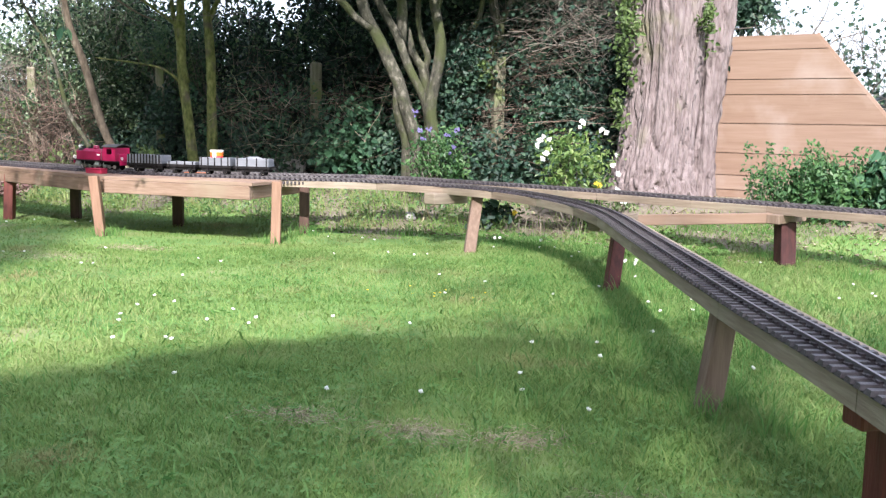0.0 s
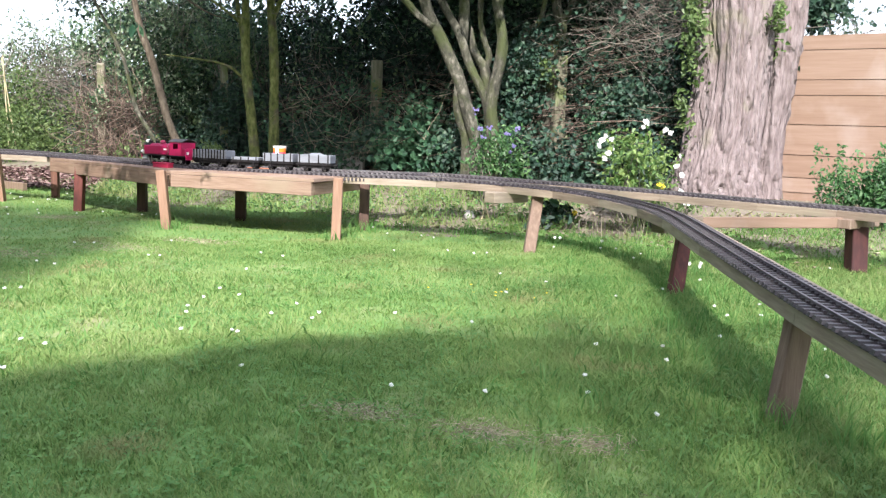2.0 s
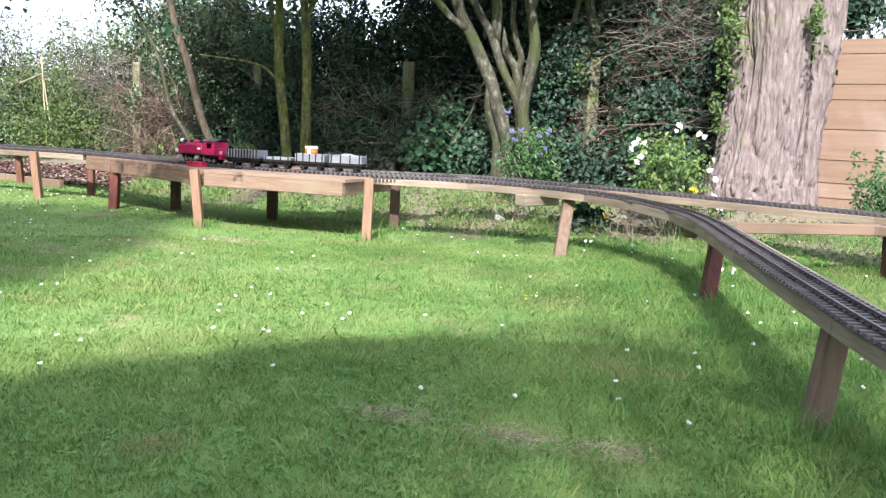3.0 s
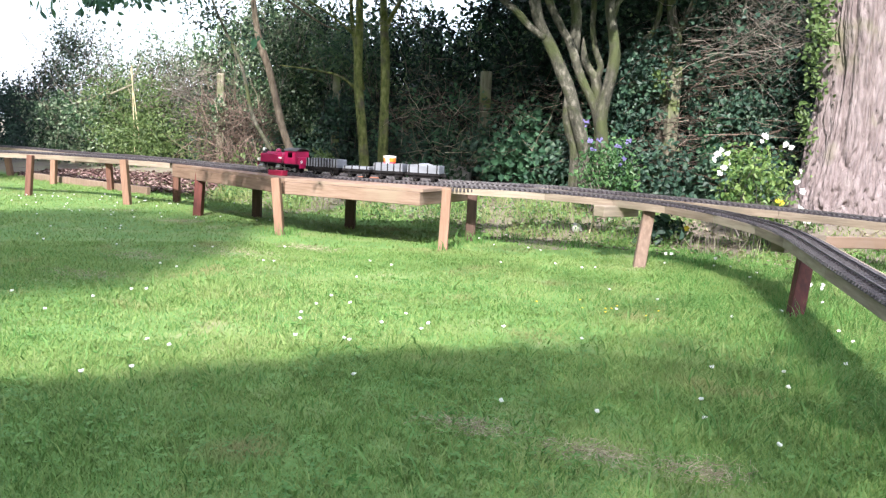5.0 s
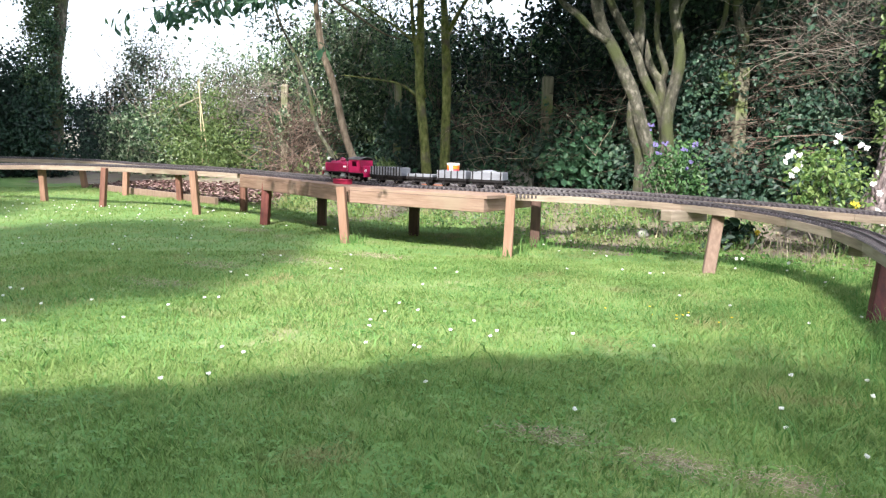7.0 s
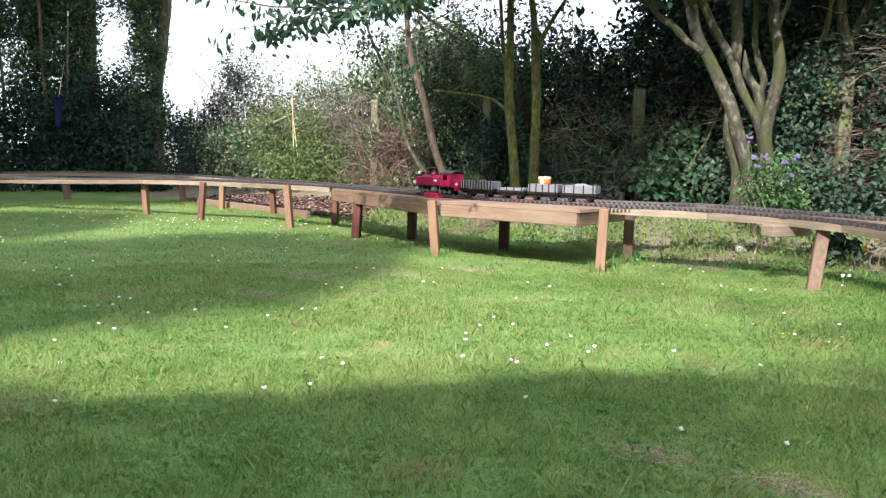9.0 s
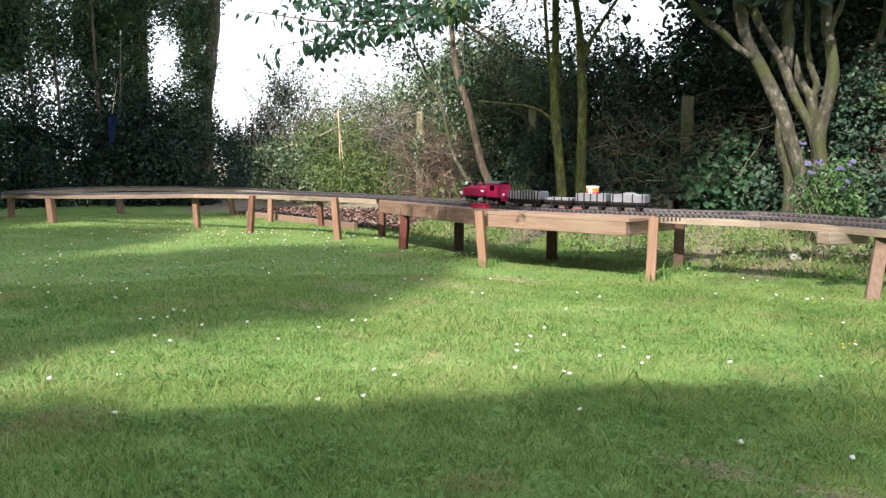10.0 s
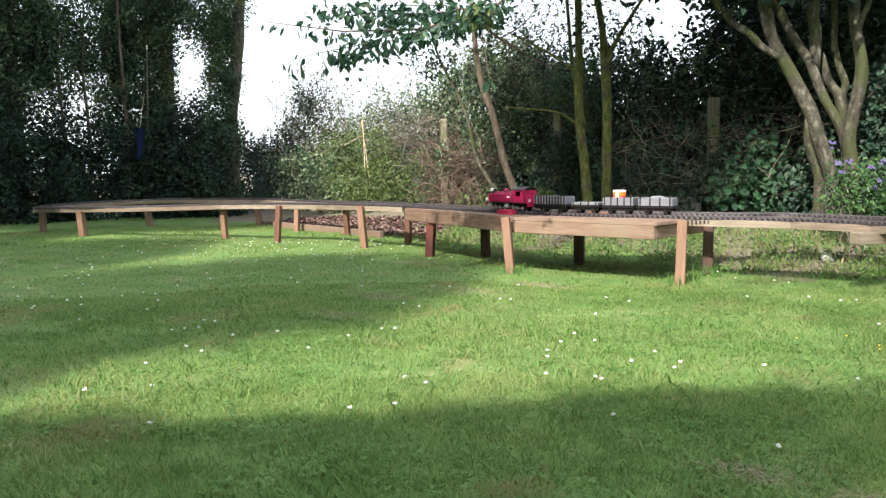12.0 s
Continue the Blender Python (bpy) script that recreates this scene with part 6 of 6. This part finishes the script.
def tufts(spots, n, tall):
    """Longer grass standing in clumps round posts and along the bed."""
    c = np.repeat(np.array(spots, float), n, axis=0)
    x, y = c[:, 0] + rng.normal(size=len(c)) * 0.07, c[:, 1] + rng.normal(size=len(c)) * 0.06
    st = np.stack([x, y, height(x, y) - 0.01], 1)
    d = rng.uniform(0, 2 * math.pi, len(c))
    w = (rng.uniform(0.0012, 0.0022, len(c)) * (1 + np.hypot(x, y) * 0.12))[:, None] * np.stack([np.cos(d), np.sin(d), 0 * d], 1)
    h = (tall * rng.uniform(0.4, 1.1, len(c)))[:, None]
    lean = rng.normal(size=(len(c), 3)) * (1, 1, 0) * h * 0.45
    up = np.array((0, 0, 1.0)) * h
    m = st + up * 0.6 + lean * 0.35
    v = np.stack([st - w, st + w, m + w * 0.7, m - w * 0.7, st + up + lean], 1).reshape(-1, 3)
    i = np.arange(len(c))[:, None] * 5
    return v, np.concatenate([i + (0, 1, 2), i + (0, 2, 3), i + (3, 2, 4)])


# mulch bed with timber edging
bedx = rng.uniform(-7.6, -4.2, 5200)
bedy = 8.85 - 0.42 * (bedx + 5.3) + rng.uniform(-0.35, 0.55, 5200)
q = np.stack([bedx, bedy, height(bedx, bedy) + rng.uniform(0.005, 0.05, 5200)], 1)
foliage("mulch_bed", "reddish-brown bark mulch behind timber edging", [(leaves(q, 0.05, up=0.7, toward=(0, 0, 0.3), slim=0.5, fold=0.05), "mulch")], category="mulch")
for a, b in (((-7.2, 9.25), (-5.55, 8.45)), ((-5.5, 8.42), (-4.85, 8.1))):
    e = thing("timber_edging", "weathered timber edging board on the lawn", "edging")
    beam(e, (*a, 0.03), (*b, 0.03), 0.05, 0.1, "post_grey", "board")

stone = thing("stone", "pale rounded stone lying on the bank", "stone", at=(-0.28, 6.55, float(height(-0.28, 6.55)) + 0.03))
bm = bmesh.new()
bmesh.ops.create_icosphere(bm, subdivisions=2, radius=0.04)
for v in bm.verts:
    v.co *= 1 + 0.55 * noise.noise(v.co * 22 + Vector((3, 1, 7)))
    v.co = Vector((v.co.x * 1.05, v.co.y * 0.8, max(v.co.z * 0.85, -0.03)))
part("body", bm, "stone", stone)
stalk_n = 46
sx = rng.uniform(0.5, 1.2, stalk_n)
sy = 6.0 - 0.35 * (sx - 0.8) + rng.normal(size=stalk_n) * 0.09
foliage("dry_stalks", "pale dry stalks standing on the bank under the bed", [
    (sticks(np.stack([sx, sy, height(sx, sy) - 0.01], 1), rng.normal(size=(stalk_n, 3)) * (0.35, 0.3, 0) + (0, 0, 1), rng.uniform(0.08, 0.2, stalk_n), rng.uniform(0.002, 0.0035, stalk_n), 0.15), "pale_twig")], category="stalks")
litter_n = 5000
lx = rng.uniform(-5, 3.5, litter_n)
ly = along(lx, rng.uniform(-1.9, -0.1, litter_n))
foliage("leaf_litter", "dead leaves and debris scattered over the bank", [(leaves(np.stack([lx, ly, height(lx, ly) + 0.012], 1), 0.032, up=0.8, toward=(0, 0, 0.4)), "litter")], category="leaf litter")
wx = rng.uniform(-4.6, 1.3, 1500)
wx = wx[np.sin(3.1 * wx + 0.4) + np.sin(7.7 * wx) > rng.uniform(-1.9, 0.8, 1500) + np.where(wx < -1.2, 0.9, np.where(wx > 0.0, 1.5, 0))]
weed_n = len(wx)
wy = along(wx, np.where(wx < -1.2, -2.0, -1.75) + 1.1 * rng.uniform(0, 1, weed_n) ** 0.8)
wp = np.repeat(np.stack([wx, wy, height(wx, wy) + 0.03], 1), 9, axis=0) + rng.normal(size=(weed_n * 9, 3)) * (0.06, 0.05, 0.035)
foliage("weeds", "low green weeds growing on the bank", [(leaves(wp, 0.028, up=0.5, toward=(0, -0.3, 0.3), slim=0.7), "weed"), (tufts(list(zip(wx[::2], wy[::2])), 16, 0.13), "grass")], category="weeds")


# ---- grass ----
DRY = [(0.27, 1.98, 0.08), (0.02, 2.01, 0.09), (-0.3, 2.08, 0.08), (-2.49, 3.62, 0.15), (-2.18, 4.61, 0.2), (-2.59, 4.26, 0.15), (0.45, 1.6, 0.07), (-3.3, 6.0, 0.15), (0.12, 1.52, 0.08), (-1.9, 5.1, 0.14)]


def blades(n, r0, r1, tall, wide, segs, a0=-32, a1=66):
    a = np.radians(rng.uniform(a0, a1, n))
    r = np.sqrt(rng.uniform(r0**2, r1**2, n))
    x, y = -r * np.sin(a), r * np.cos(a)
    s = back(x, y)
    keep = (s < -1.5 + 0.55 * np.clip((x - 0.8) / 0.6, 0, 1) + rng.normal(size=n) * 0.2)
    x, y, s = x[keep], y[keep], s[keep]
    n = len(x)
    lush = np.array([noise.noise((float(u) * 1.3, float(v) * 1.3, 4.0)) for u, v in zip(x, y)])
    long = 1 + 0.5 * lush + 0.5 * np.clip((x + 0.1) / 1.0, 0, 1) * np.clip((y - 1.6) / 1.2, 0, 1) + 0.6 * np.clip((s + 2.6) / 0.8, 0, 1)
    fine = np.array([noise.noise((float(u) * 7, float(v) * 7, 2.0)) for u, v in zip(x, y)])
    for px, py, pr in DRY:
        long = long * (1 - 0.65 * np.exp(-(((x - px) / 1.3) ** 2 + ((y - py) / 0.7) ** 2) / (pr * 0.6) ** 2))
    h = tall * long * (1 + 0.6 * fine) * rng.uniform(0.55, 1.25, n)
    base = np.stack([x, y, height(x, y) - 0.004], 1)
    d = rng.uniform(0, 2 * math.pi, n)
    side = np.stack([np.cos(d), np.sin(d), 0 * d], 1)
    e = d + rng.normal(size=n) * 0.6 + math.pi / 2
    lean = np.stack([np.cos(e), np.sin(e), 0 * e], 1) * (h * rng.uniform(0.3, 1.6, n))[:, None]
    w = (wide * rng.uniform(0.7, 1.3, n))[:, None] * side
    up = np.array((0, 0, 1.0)) * h[:, None]
    if segs == 1:
        v = np.stack([base - w, base + w, base + up + lean], 1).reshape(-1, 3)
        f = np.arange(n)[:, None] * 3 + (0, 1, 2)
    else:
        m = base + up * 0.6 + lean * 0.35
        v = np.stack([base - w, base + w, m + w * 0.7, m - w * 0.7, base + up + lean], 1).reshape(-1, 3)
        i = np.arange(n)[:, None] * 5
        f = np.concatenate([i + (0, 1, 2), i + (0, 2, 3), i + (3, 2, 4)])
    return v, f


def straw(n):
    """Dry flattened blades in worn patches."""
    k = rng.integers(0, len(DRY), n)
    d = np.array(DRY)[k]
    p = d[:, :2] + rng.normal(size=(n, 2)) * d[:, 2:] * 0.6 * (1.3, 0.8)
    w = rng.normal(size=(n, 3)) * (1, 1, 0.25)
    return sticks(np.stack([p[:, 0], p[:, 1], height(p[:, 0], p[:, 1]) + 0.012], 1), w, rng.uniform(0.012, 0.03, n), np.full(n, 0.001), 0.2, 1)


def trefoils(n, r0, r1):
    """Three-leaved clover in patches."""
    a, r = np.radians(rng.uniform(-30, 62, n)), np.sqrt(rng.uniform(r0**2, r1**2, n))
    x, y = -r * np.sin(a), r * np.cos(a)
    keep = np.array([noise.noise((float(u) * 2.0, float(v) * 2.0, 11.0)) > 0.05 for u, v in zip(x, y)]) & (back(x, y) < -2.0)
    x, y = x[keep], y[keep]
    n = len(x)
    c = np.stack([x, y, height(x, y) + rng.uniform(0.012, 0.026, n)], 1)
    out = []
    t0 = rng.uniform(0, 6.28, n)
    size = rng.uniform(0.0038, 0.007, n)[:, None]
    for k in range(3):
        t = t0 + k * 2.094
        d = np.stack([np.cos(t), np.sin(t), rng.uniform(-0.2, 0.3, n)], 1)
        e = np.stack([-np.sin(t), np.cos(t), 0 * t], 1)
        v = np.stack([c, c + d * size * 1.2 + e * size * 0.8, c + d * size * 2.0, c + d * size * 1.2 - e * size * 0.8], 1).reshape(-1, 3)
        i = np.arange(n)[:, None] * 4
        out.append((v, np.concatenate([i + (0, 1, 2), i + (0, 2, 3)])))
    return join(*out)


def weeds_rosette(n):
    """Flat broad-leaved lawn weeds and longer tufts."""
    a, r = np.radians(rng.uniform(-28, 55, n)), np.sqrt(rng.uniform(1.4**2, 4.5**2, n))
    x, y = -r * np.sin(a), r * np.cos(a)
    p = np.repeat(np.stack([x, y, height(x, y) + 0.018], 1), 7, axis=0) + rng.normal(size=(7 * n, 3)) * (0.03, 0.03, 0.004)
    return leaves(p, 0.021, up=0.8, toward=(0, -0.1, 0.5), slim=0.45)


TUFTS = [(0.88, 2.3), (0.76, 2.2), (0.92, 2.45), (0.98, 2.1), (1.0, 4.05), (1.0, 4.6), (0.8, 5.0), (0.95, 5.2), (1.5, 4.9), (1.6, 5.0), (2.1, 5.1), (2.0, 5.2), (0.6, 5.5), (-1.1, 5.5), (-1.0, 6.0), (-2.3, 5.65), (-0.3, 6.1), (-0.7, 6.3), (1.3, 5.3), (2.3, 4.6), (1.2, 2.9), (1.15, 3.4), (0.7, 2.9), (0.72, 3.3)]
LAWN_TUFTS = [(-r * math.sin(a), r * math.cos(a)) for a, r in zip(np.radians(rng.uniform(-30, 58, 520)), np.sqrt(rng.uniform(1.3**2, 5.2**2, 520)))]
LUSH = [(x, y) for x, y in zip(rng.uniform(0.35, 2.6, 900), rng.uniform(1.9, 6.0, 900)) if back(x, y) < -1.0 and noise.noise((x * 1.7, y * 1.7, 3.0)) > -0.15]
foliage("grass", "short bright green mown grass with clover and dry patches", [
    (blades(190000, 1.0, 3.0, 0.019, 0.0016, 2), "grass"),
    (blades(210000, 3.0, 5.6, 0.0175, 0.0023, 2), "grass"),
    (blades(240000, 5.6, 12.5, 0.019, 0.0042, 1), "grass"),
    (blades(15000, 1.0, 5.0, 0.038, 0.0022, 2), "grass"),
    (blades(2600, 1.2, 4.2, 0.05, 0.0034, 2), "clover"),
    (tufts(TUFTS, 90, 0.11), "lush"),
    (tufts(LUSH, 46, 0.045), "lush"),
    (tufts(LAWN_TUFTS[:300], 44, 0.034), "lush"),
    (tufts(LAWN_TUFTS[300:], 44, 0.038), "clover"),
    (trefoils(15000, 1.1, 5.0), "clover"),
    (weeds_rosette(40), "lush"),
    (straw(4200), "straw")], category="grass")

# clover flowers in the lawn
head = bmesh.new()
bmesh.ops.create_icosphere(head, subdivisions=2, radius=0.0070, matrix=Matrix.Translation((0, 0, 0.038)) @ Matrix.Diagonal((1, 1, 0.62, 1)))
for v in head.verts:
    v.co += Vector((random.uniform(-1, 1), random.uniform(-1, 1), random.uniform(-1, 1))) * 0.0024
flower = thing("clover_flower", "small white clover flower in the lawn", "flower", "clover flowers in the lawn")
part("flower_head", head, "petal", flower)
bm = bmesh.new()
cyl(bm, 0.001, 0.001, (0, 0, -0.01), (0, 0, 0.04), 5)
part("stalk", bm, "clover", flower)
spots = [(-1.16, 3.04), (-1.11, 2.93), (-0.66, 3.0), (-0.82, 3.04), (-0.66, 3.12), (-0.37, 3.18), (-0.07, 3.09), (0.38, 2.86), (0.6, 2.89), (1.15, 3.73), (1.1, 3.5), (0.97, 3.49), (1.19, 2.99), (1.89, 3.91), (2.16, 4.35), (-1.8, 4.28), (-1.37, 4.65), (-1.26, 4.07), (-0.85, 2.7), (-2.32, 4.58), (0.62, 5.3), (0.32, 5.3),
         (-2.93, 3.1), (-2.87, 2.92), (-2.9, 2.86), (-2.08, 3.06), (-2.02, 3.26), (-1.98, 3.31), (-2.57, 2.59), (-2.55, 2.86), (-2.42, 3.01), (-1.46, 2.46), (-1.36, 2.41), (-0.86, 2.71), (-2.2, 2.04), (-4.59, 3.81), (-3.64, 3.53), (-3.29, 4.36), (-3.96, 3.72), (-3.98, 3.57), (-4.14, 3.41)]
for k in range(70):
    spots.append((-5.4 + random.gauss(0, 0.9), 6.5 + random.gauss(0, 0.55)))
while len(spots) < 240:
    a, r = math.radians(random.uniform(-28, 60)), math.sqrt(random.uniform(2.2**2, 9**2))
    x, y = -r * math.sin(a), r * math.cos(a)
    if back(x, y) < -1.9 and noise.noise((x * 0.8, y * 0.8, 9.0)) > -0.12:
        spots.append((x, y))
for k, (x, y) in enumerate(spots):
    m = pose(x, y, float(height(x, y)), random.uniform(-15, 15), random.uniform(-15, 15), random.uniform(0, 360))
    if k:
        copy_thing(flower, m)
    else:
        flower.matrix_basis = m

# buttercups in the lawn
cup_bm = bmesh.new()
bmesh.ops.create_icosphere(cup_bm, subdivisions=1, radius=0.006, matrix=Matrix.Translation((0, 0, 0.035)) @ Matrix.Diagonal((1, 1, 0.55, 1)))
buttercup = thing("buttercup", "small yellow buttercup in the lawn", "flower", "buttercups in the lawn")
part("flower_head", cup_bm, "yellow", buttercup)
bm = bmesh.new()
cyl(bm, 0.001, 0.001, (0, 0, -0.01), (0, 0, 0.034), 5)
part("stalk", bm, "clover", buttercup)
for k in range(9):
    x, y = -0.05 + random.gauss(0, 0.14), 3.75 + random.gauss(0, 0.12)
    m = pose(x, y, float(height(x, y)), random.uniform(-15, 15), random.uniform(-15, 15), random.uniform(0, 360))
    if k:
        copy_thing(buttercup, m)
    else:
        buttercup.matrix_basis = m

# ---- unseen hedges and trees added behind the camera to shade the lawn ----


def near_top(x):
    return np.interp(x, (-5.4, -2.33, -1.83, -1.46, -1.03, -0.74, -0.42, -0.17, 0.07, 0.3, 0.75, 6), (2.97, 3.27, 3.42, 3.65, 3.89, 4.11, 4.33, 4.53, 4.7, 4.78, 4.85, 4.89)) + 0.03 * np.sin(5 * x)


nh_x = np.arange(-5.0, -0.1, 0.2)
nh_v, nh_k = [], 6
for x in nh_x:
    h = (float(near_top(x)) - 0.02) * (1.0 if x < -0.3 else 0.96)
    nh_v += [(x, -2.15, 0.0), (x, -2.2, h * 0.5), (x, -2.25, h - 0.1), (x, -2.45, h), (x, -2.85, h - 0.1), (x, -2.95, 0.0)]
nh_i = (np.arange(len(nh_x) - 1)[:, None] * nh_k + np.arange(nh_k - 1)).ravel()[:, None]


def near_leaves(n, x0, x1, crowd=1.0, low=1.0):
    q = np.stack([x0 + (x1 - x0) * rng.uniform(0, 1, n) ** crowd, rng.uniform(-2.95, -2.1, n), np.zeros(n)], 1)
    q[:, 2] = near_top(q[:, 0]) * (1 - low * rng.uniform(0, 1, n)) + rng.normal(size=n) * 0.04
    return leaves(q, 0.09)


def hedge_face(n):
    """Leaves that cover both faces, the end and the top of the added clipped hedge."""
    x = rng.uniform(-5.05, -0.28, n)
    y = np.where(rng.uniform(size=n) < 0.5, -2.12 - 0.1 * rng.uniform(size=n), -2.98 + 0.08 * rng.uniform(size=n))
    k = rng.uniform(size=n)
    x, y = np.where(k < 0.06, -0.3 + 0.05 * rng.normal(size=n), x), np.where((k < 0.06) | (k > 0.86), rng.uniform(-2.95, -2.15, n), y)
    z = np.where(k > 0.86, near_top(x) - 0.05, near_top(x) * rng.uniform(0.0, 0.97, n))
    side = np.where(y > -2.5, 0.8, -0.8)
    return join(leaves(np.stack([x, y, z], 1)[side > 0], 0.13, toward=(0, 0.8, 0.1)), leaves(np.stack([x, y, z], 1)[side < 0], 0.13, toward=(0, -0.8, 0.1)))


# both hedges are added out of view; their outline shapes the foreground shade
foliage("hedge", "unseen clipped hedge added to shade the near lawn", [
    ((np.array(nh_v), np.concatenate([nh_i + (0, 1, nh_k + 1), nh_i + (0, nh_k + 1, nh_k)])), "dark_leaf"), (near_leaves(3000, -5.1, -0.5), "hedge_leaf"), (hedge_face(15000), "olive_leaf")])
foliage("hedge", "unseen loose thinly leaved hedge added to dapple the near lawn", [(near_leaves(11500, -0.6, 6.0, 1.6, 0.6), "hedge_leaf")])
# added tree, its sparse crown only dims the sun on the right lawn
thin = tree("unseen light-leaved slender tree added to dim the right lawn", [[(1.0, -4.7, 0, 0.09), (0.9, -4.7, 4.0, 0.07), (0.72, -4.7, 9.4, 0.03)]], "bark_brown")
crown(thin, blob((0.72, -4.7, 8.2), (1.8, 1.0, 2.0), 110, 6, 0.3), 0.12, "hedge_leaf")
# added trees, crowns and gaps set to place shade and lit streaks
t = tree("unseen round-crowned tree added to shade the lawn", [[(-3.8, -4.4, 0, 0.16), (-3.85, -4.4, 4.0, 0.12), (-3.8, -4.4, 7.8, 0.05)]], "bark_brown")
crown(t, blob((-3.82, -4.4, 7.05), (1.5, 0.8, 1.95), 1500, 8, 0.12), 0.14, "hedge_leaf")
t = tree("unseen upright leafy tree added to shade the left lawn", [[(-7.0, -4.4, 0, 0.16), (-7.0, -4.4, 5.0, 0.12), (-6.95, -4.4, 8.6, 0.05)]], "bark_brown")
crown(t, blob((-7.0, -4.4, 7.43), (1.35, 0.8, 2.23), 1700, 8, 0.14), 0.15, "hedge_leaf")
for x, r in ((-9.5, 1.5), (-12.5, 2.4), (-15.1, 1.6)):
    t = tree("unseen tall tree with a tiered crown added to shade the far left", [[(x, -4.5, 0, 0.25), (x, -4.5, 5.0, 0.2), (x + 0.1, -4.5, 13.0, 0.08)]], "bark_brown")
    crown(t, blob((x, -4.5, 7.37), (r, 0.9, 2.41), 2100, 8, 0.17), 0.2, "hedge_leaf")
    # second tier, added so that the sun reaches only a strip below
    crown(t, blob((x, -4.5, 12.07), (r + 0.6, 1.1, 1.6), 1500, 8, 0.18), 0.22, "hedge_leaf", "upper_crown")
t = tree("unseen tall slender-stemmed tree added to shade the dark hedge", [[(-2.9, -4.8, 0, 0.2), (-2.9, -4.8, 6.5, 0.15), (-2.7, -4.7, 9.6, 0.12), (-2.2, -4.6, 12.8, 0.07)]], "bark_brown")
crown(t, blob((-2.15, -4.6, 12.6), (1.35, 1.0, 1.6), 560, 8, 0.2), 0.18, "hedge_leaf")
# unseen tall hedge added to close the garden and block sky light
ly = rng.uniform(-7, 4.6, 2600)
lz = 5.2 * rng.uniform(0, 1, 2600) ** 0.8
wall_v = [(x, y, z) for y in (-7.0, -3.0, 1.0, 4.4) for x, z in ((-13.7, 0.0), (-13.8, 4.6 + 0.3 * math.sin(2 * y)), (-14.3, 4.6), (-14.4, 0.0))]
wall_f = [q for j in range(3) for i in range(3) for q in ((4 * j + i, 4 * j + i + 1, 4 * j + i + 5), (4 * j + i, 4 * j + i + 5, 4 * j + i + 4))]
foliage("hedge", "unseen tall dark hedge added to block sky light from the lawn", [
    ((np.array(wall_v), np.array(wall_f)), "dark_leaf"), (leaves(np.repeat(np.stack([-13.6 + 0.2 * rng.normal(size=2600), ly, lz], 1), 4, axis=0) + rng.normal(size=(10400, 3)) * 0.15, 0.14), "dark_leaf")])
# unseen lower hedge added under the near-side shading trees to block low light
hx = rng.uniform(-14.3, -4.4, 3400)
hz = 3.4 * rng.uniform(0, 1, 3400) ** 0.7
core_v = [(x, y, z) for x in np.arange(-14.4, -4.3, 1.0) for y, z in ((-5.6, 0.0), (-5.65, 3.2 + 0.15 * math.sin(3 * x)), (-6.2, 3.2), (-6.3, 0.0))]
core_f = [q for j in range(len(core_v) // 4 - 1) for i in range(3) for q in ((4 * j + i, 4 * j + i + 1, 4 * j + i + 5), (4 * j + i, 4 * j + i + 5, 4 * j + i + 4))]
foliage("hedge", "unseen dense dark hedge added under the shading trees", [
    ((np.array(core_v), np.array(core_f)), "dark_leaf"), (leaves(np.repeat(np.stack([hx, -5.55 + 0.15 * rng.normal(size=3400), hz], 1), 3, axis=0) + rng.normal(size=(10200, 3)) * 0.12, 0.13), "dark_leaf")])
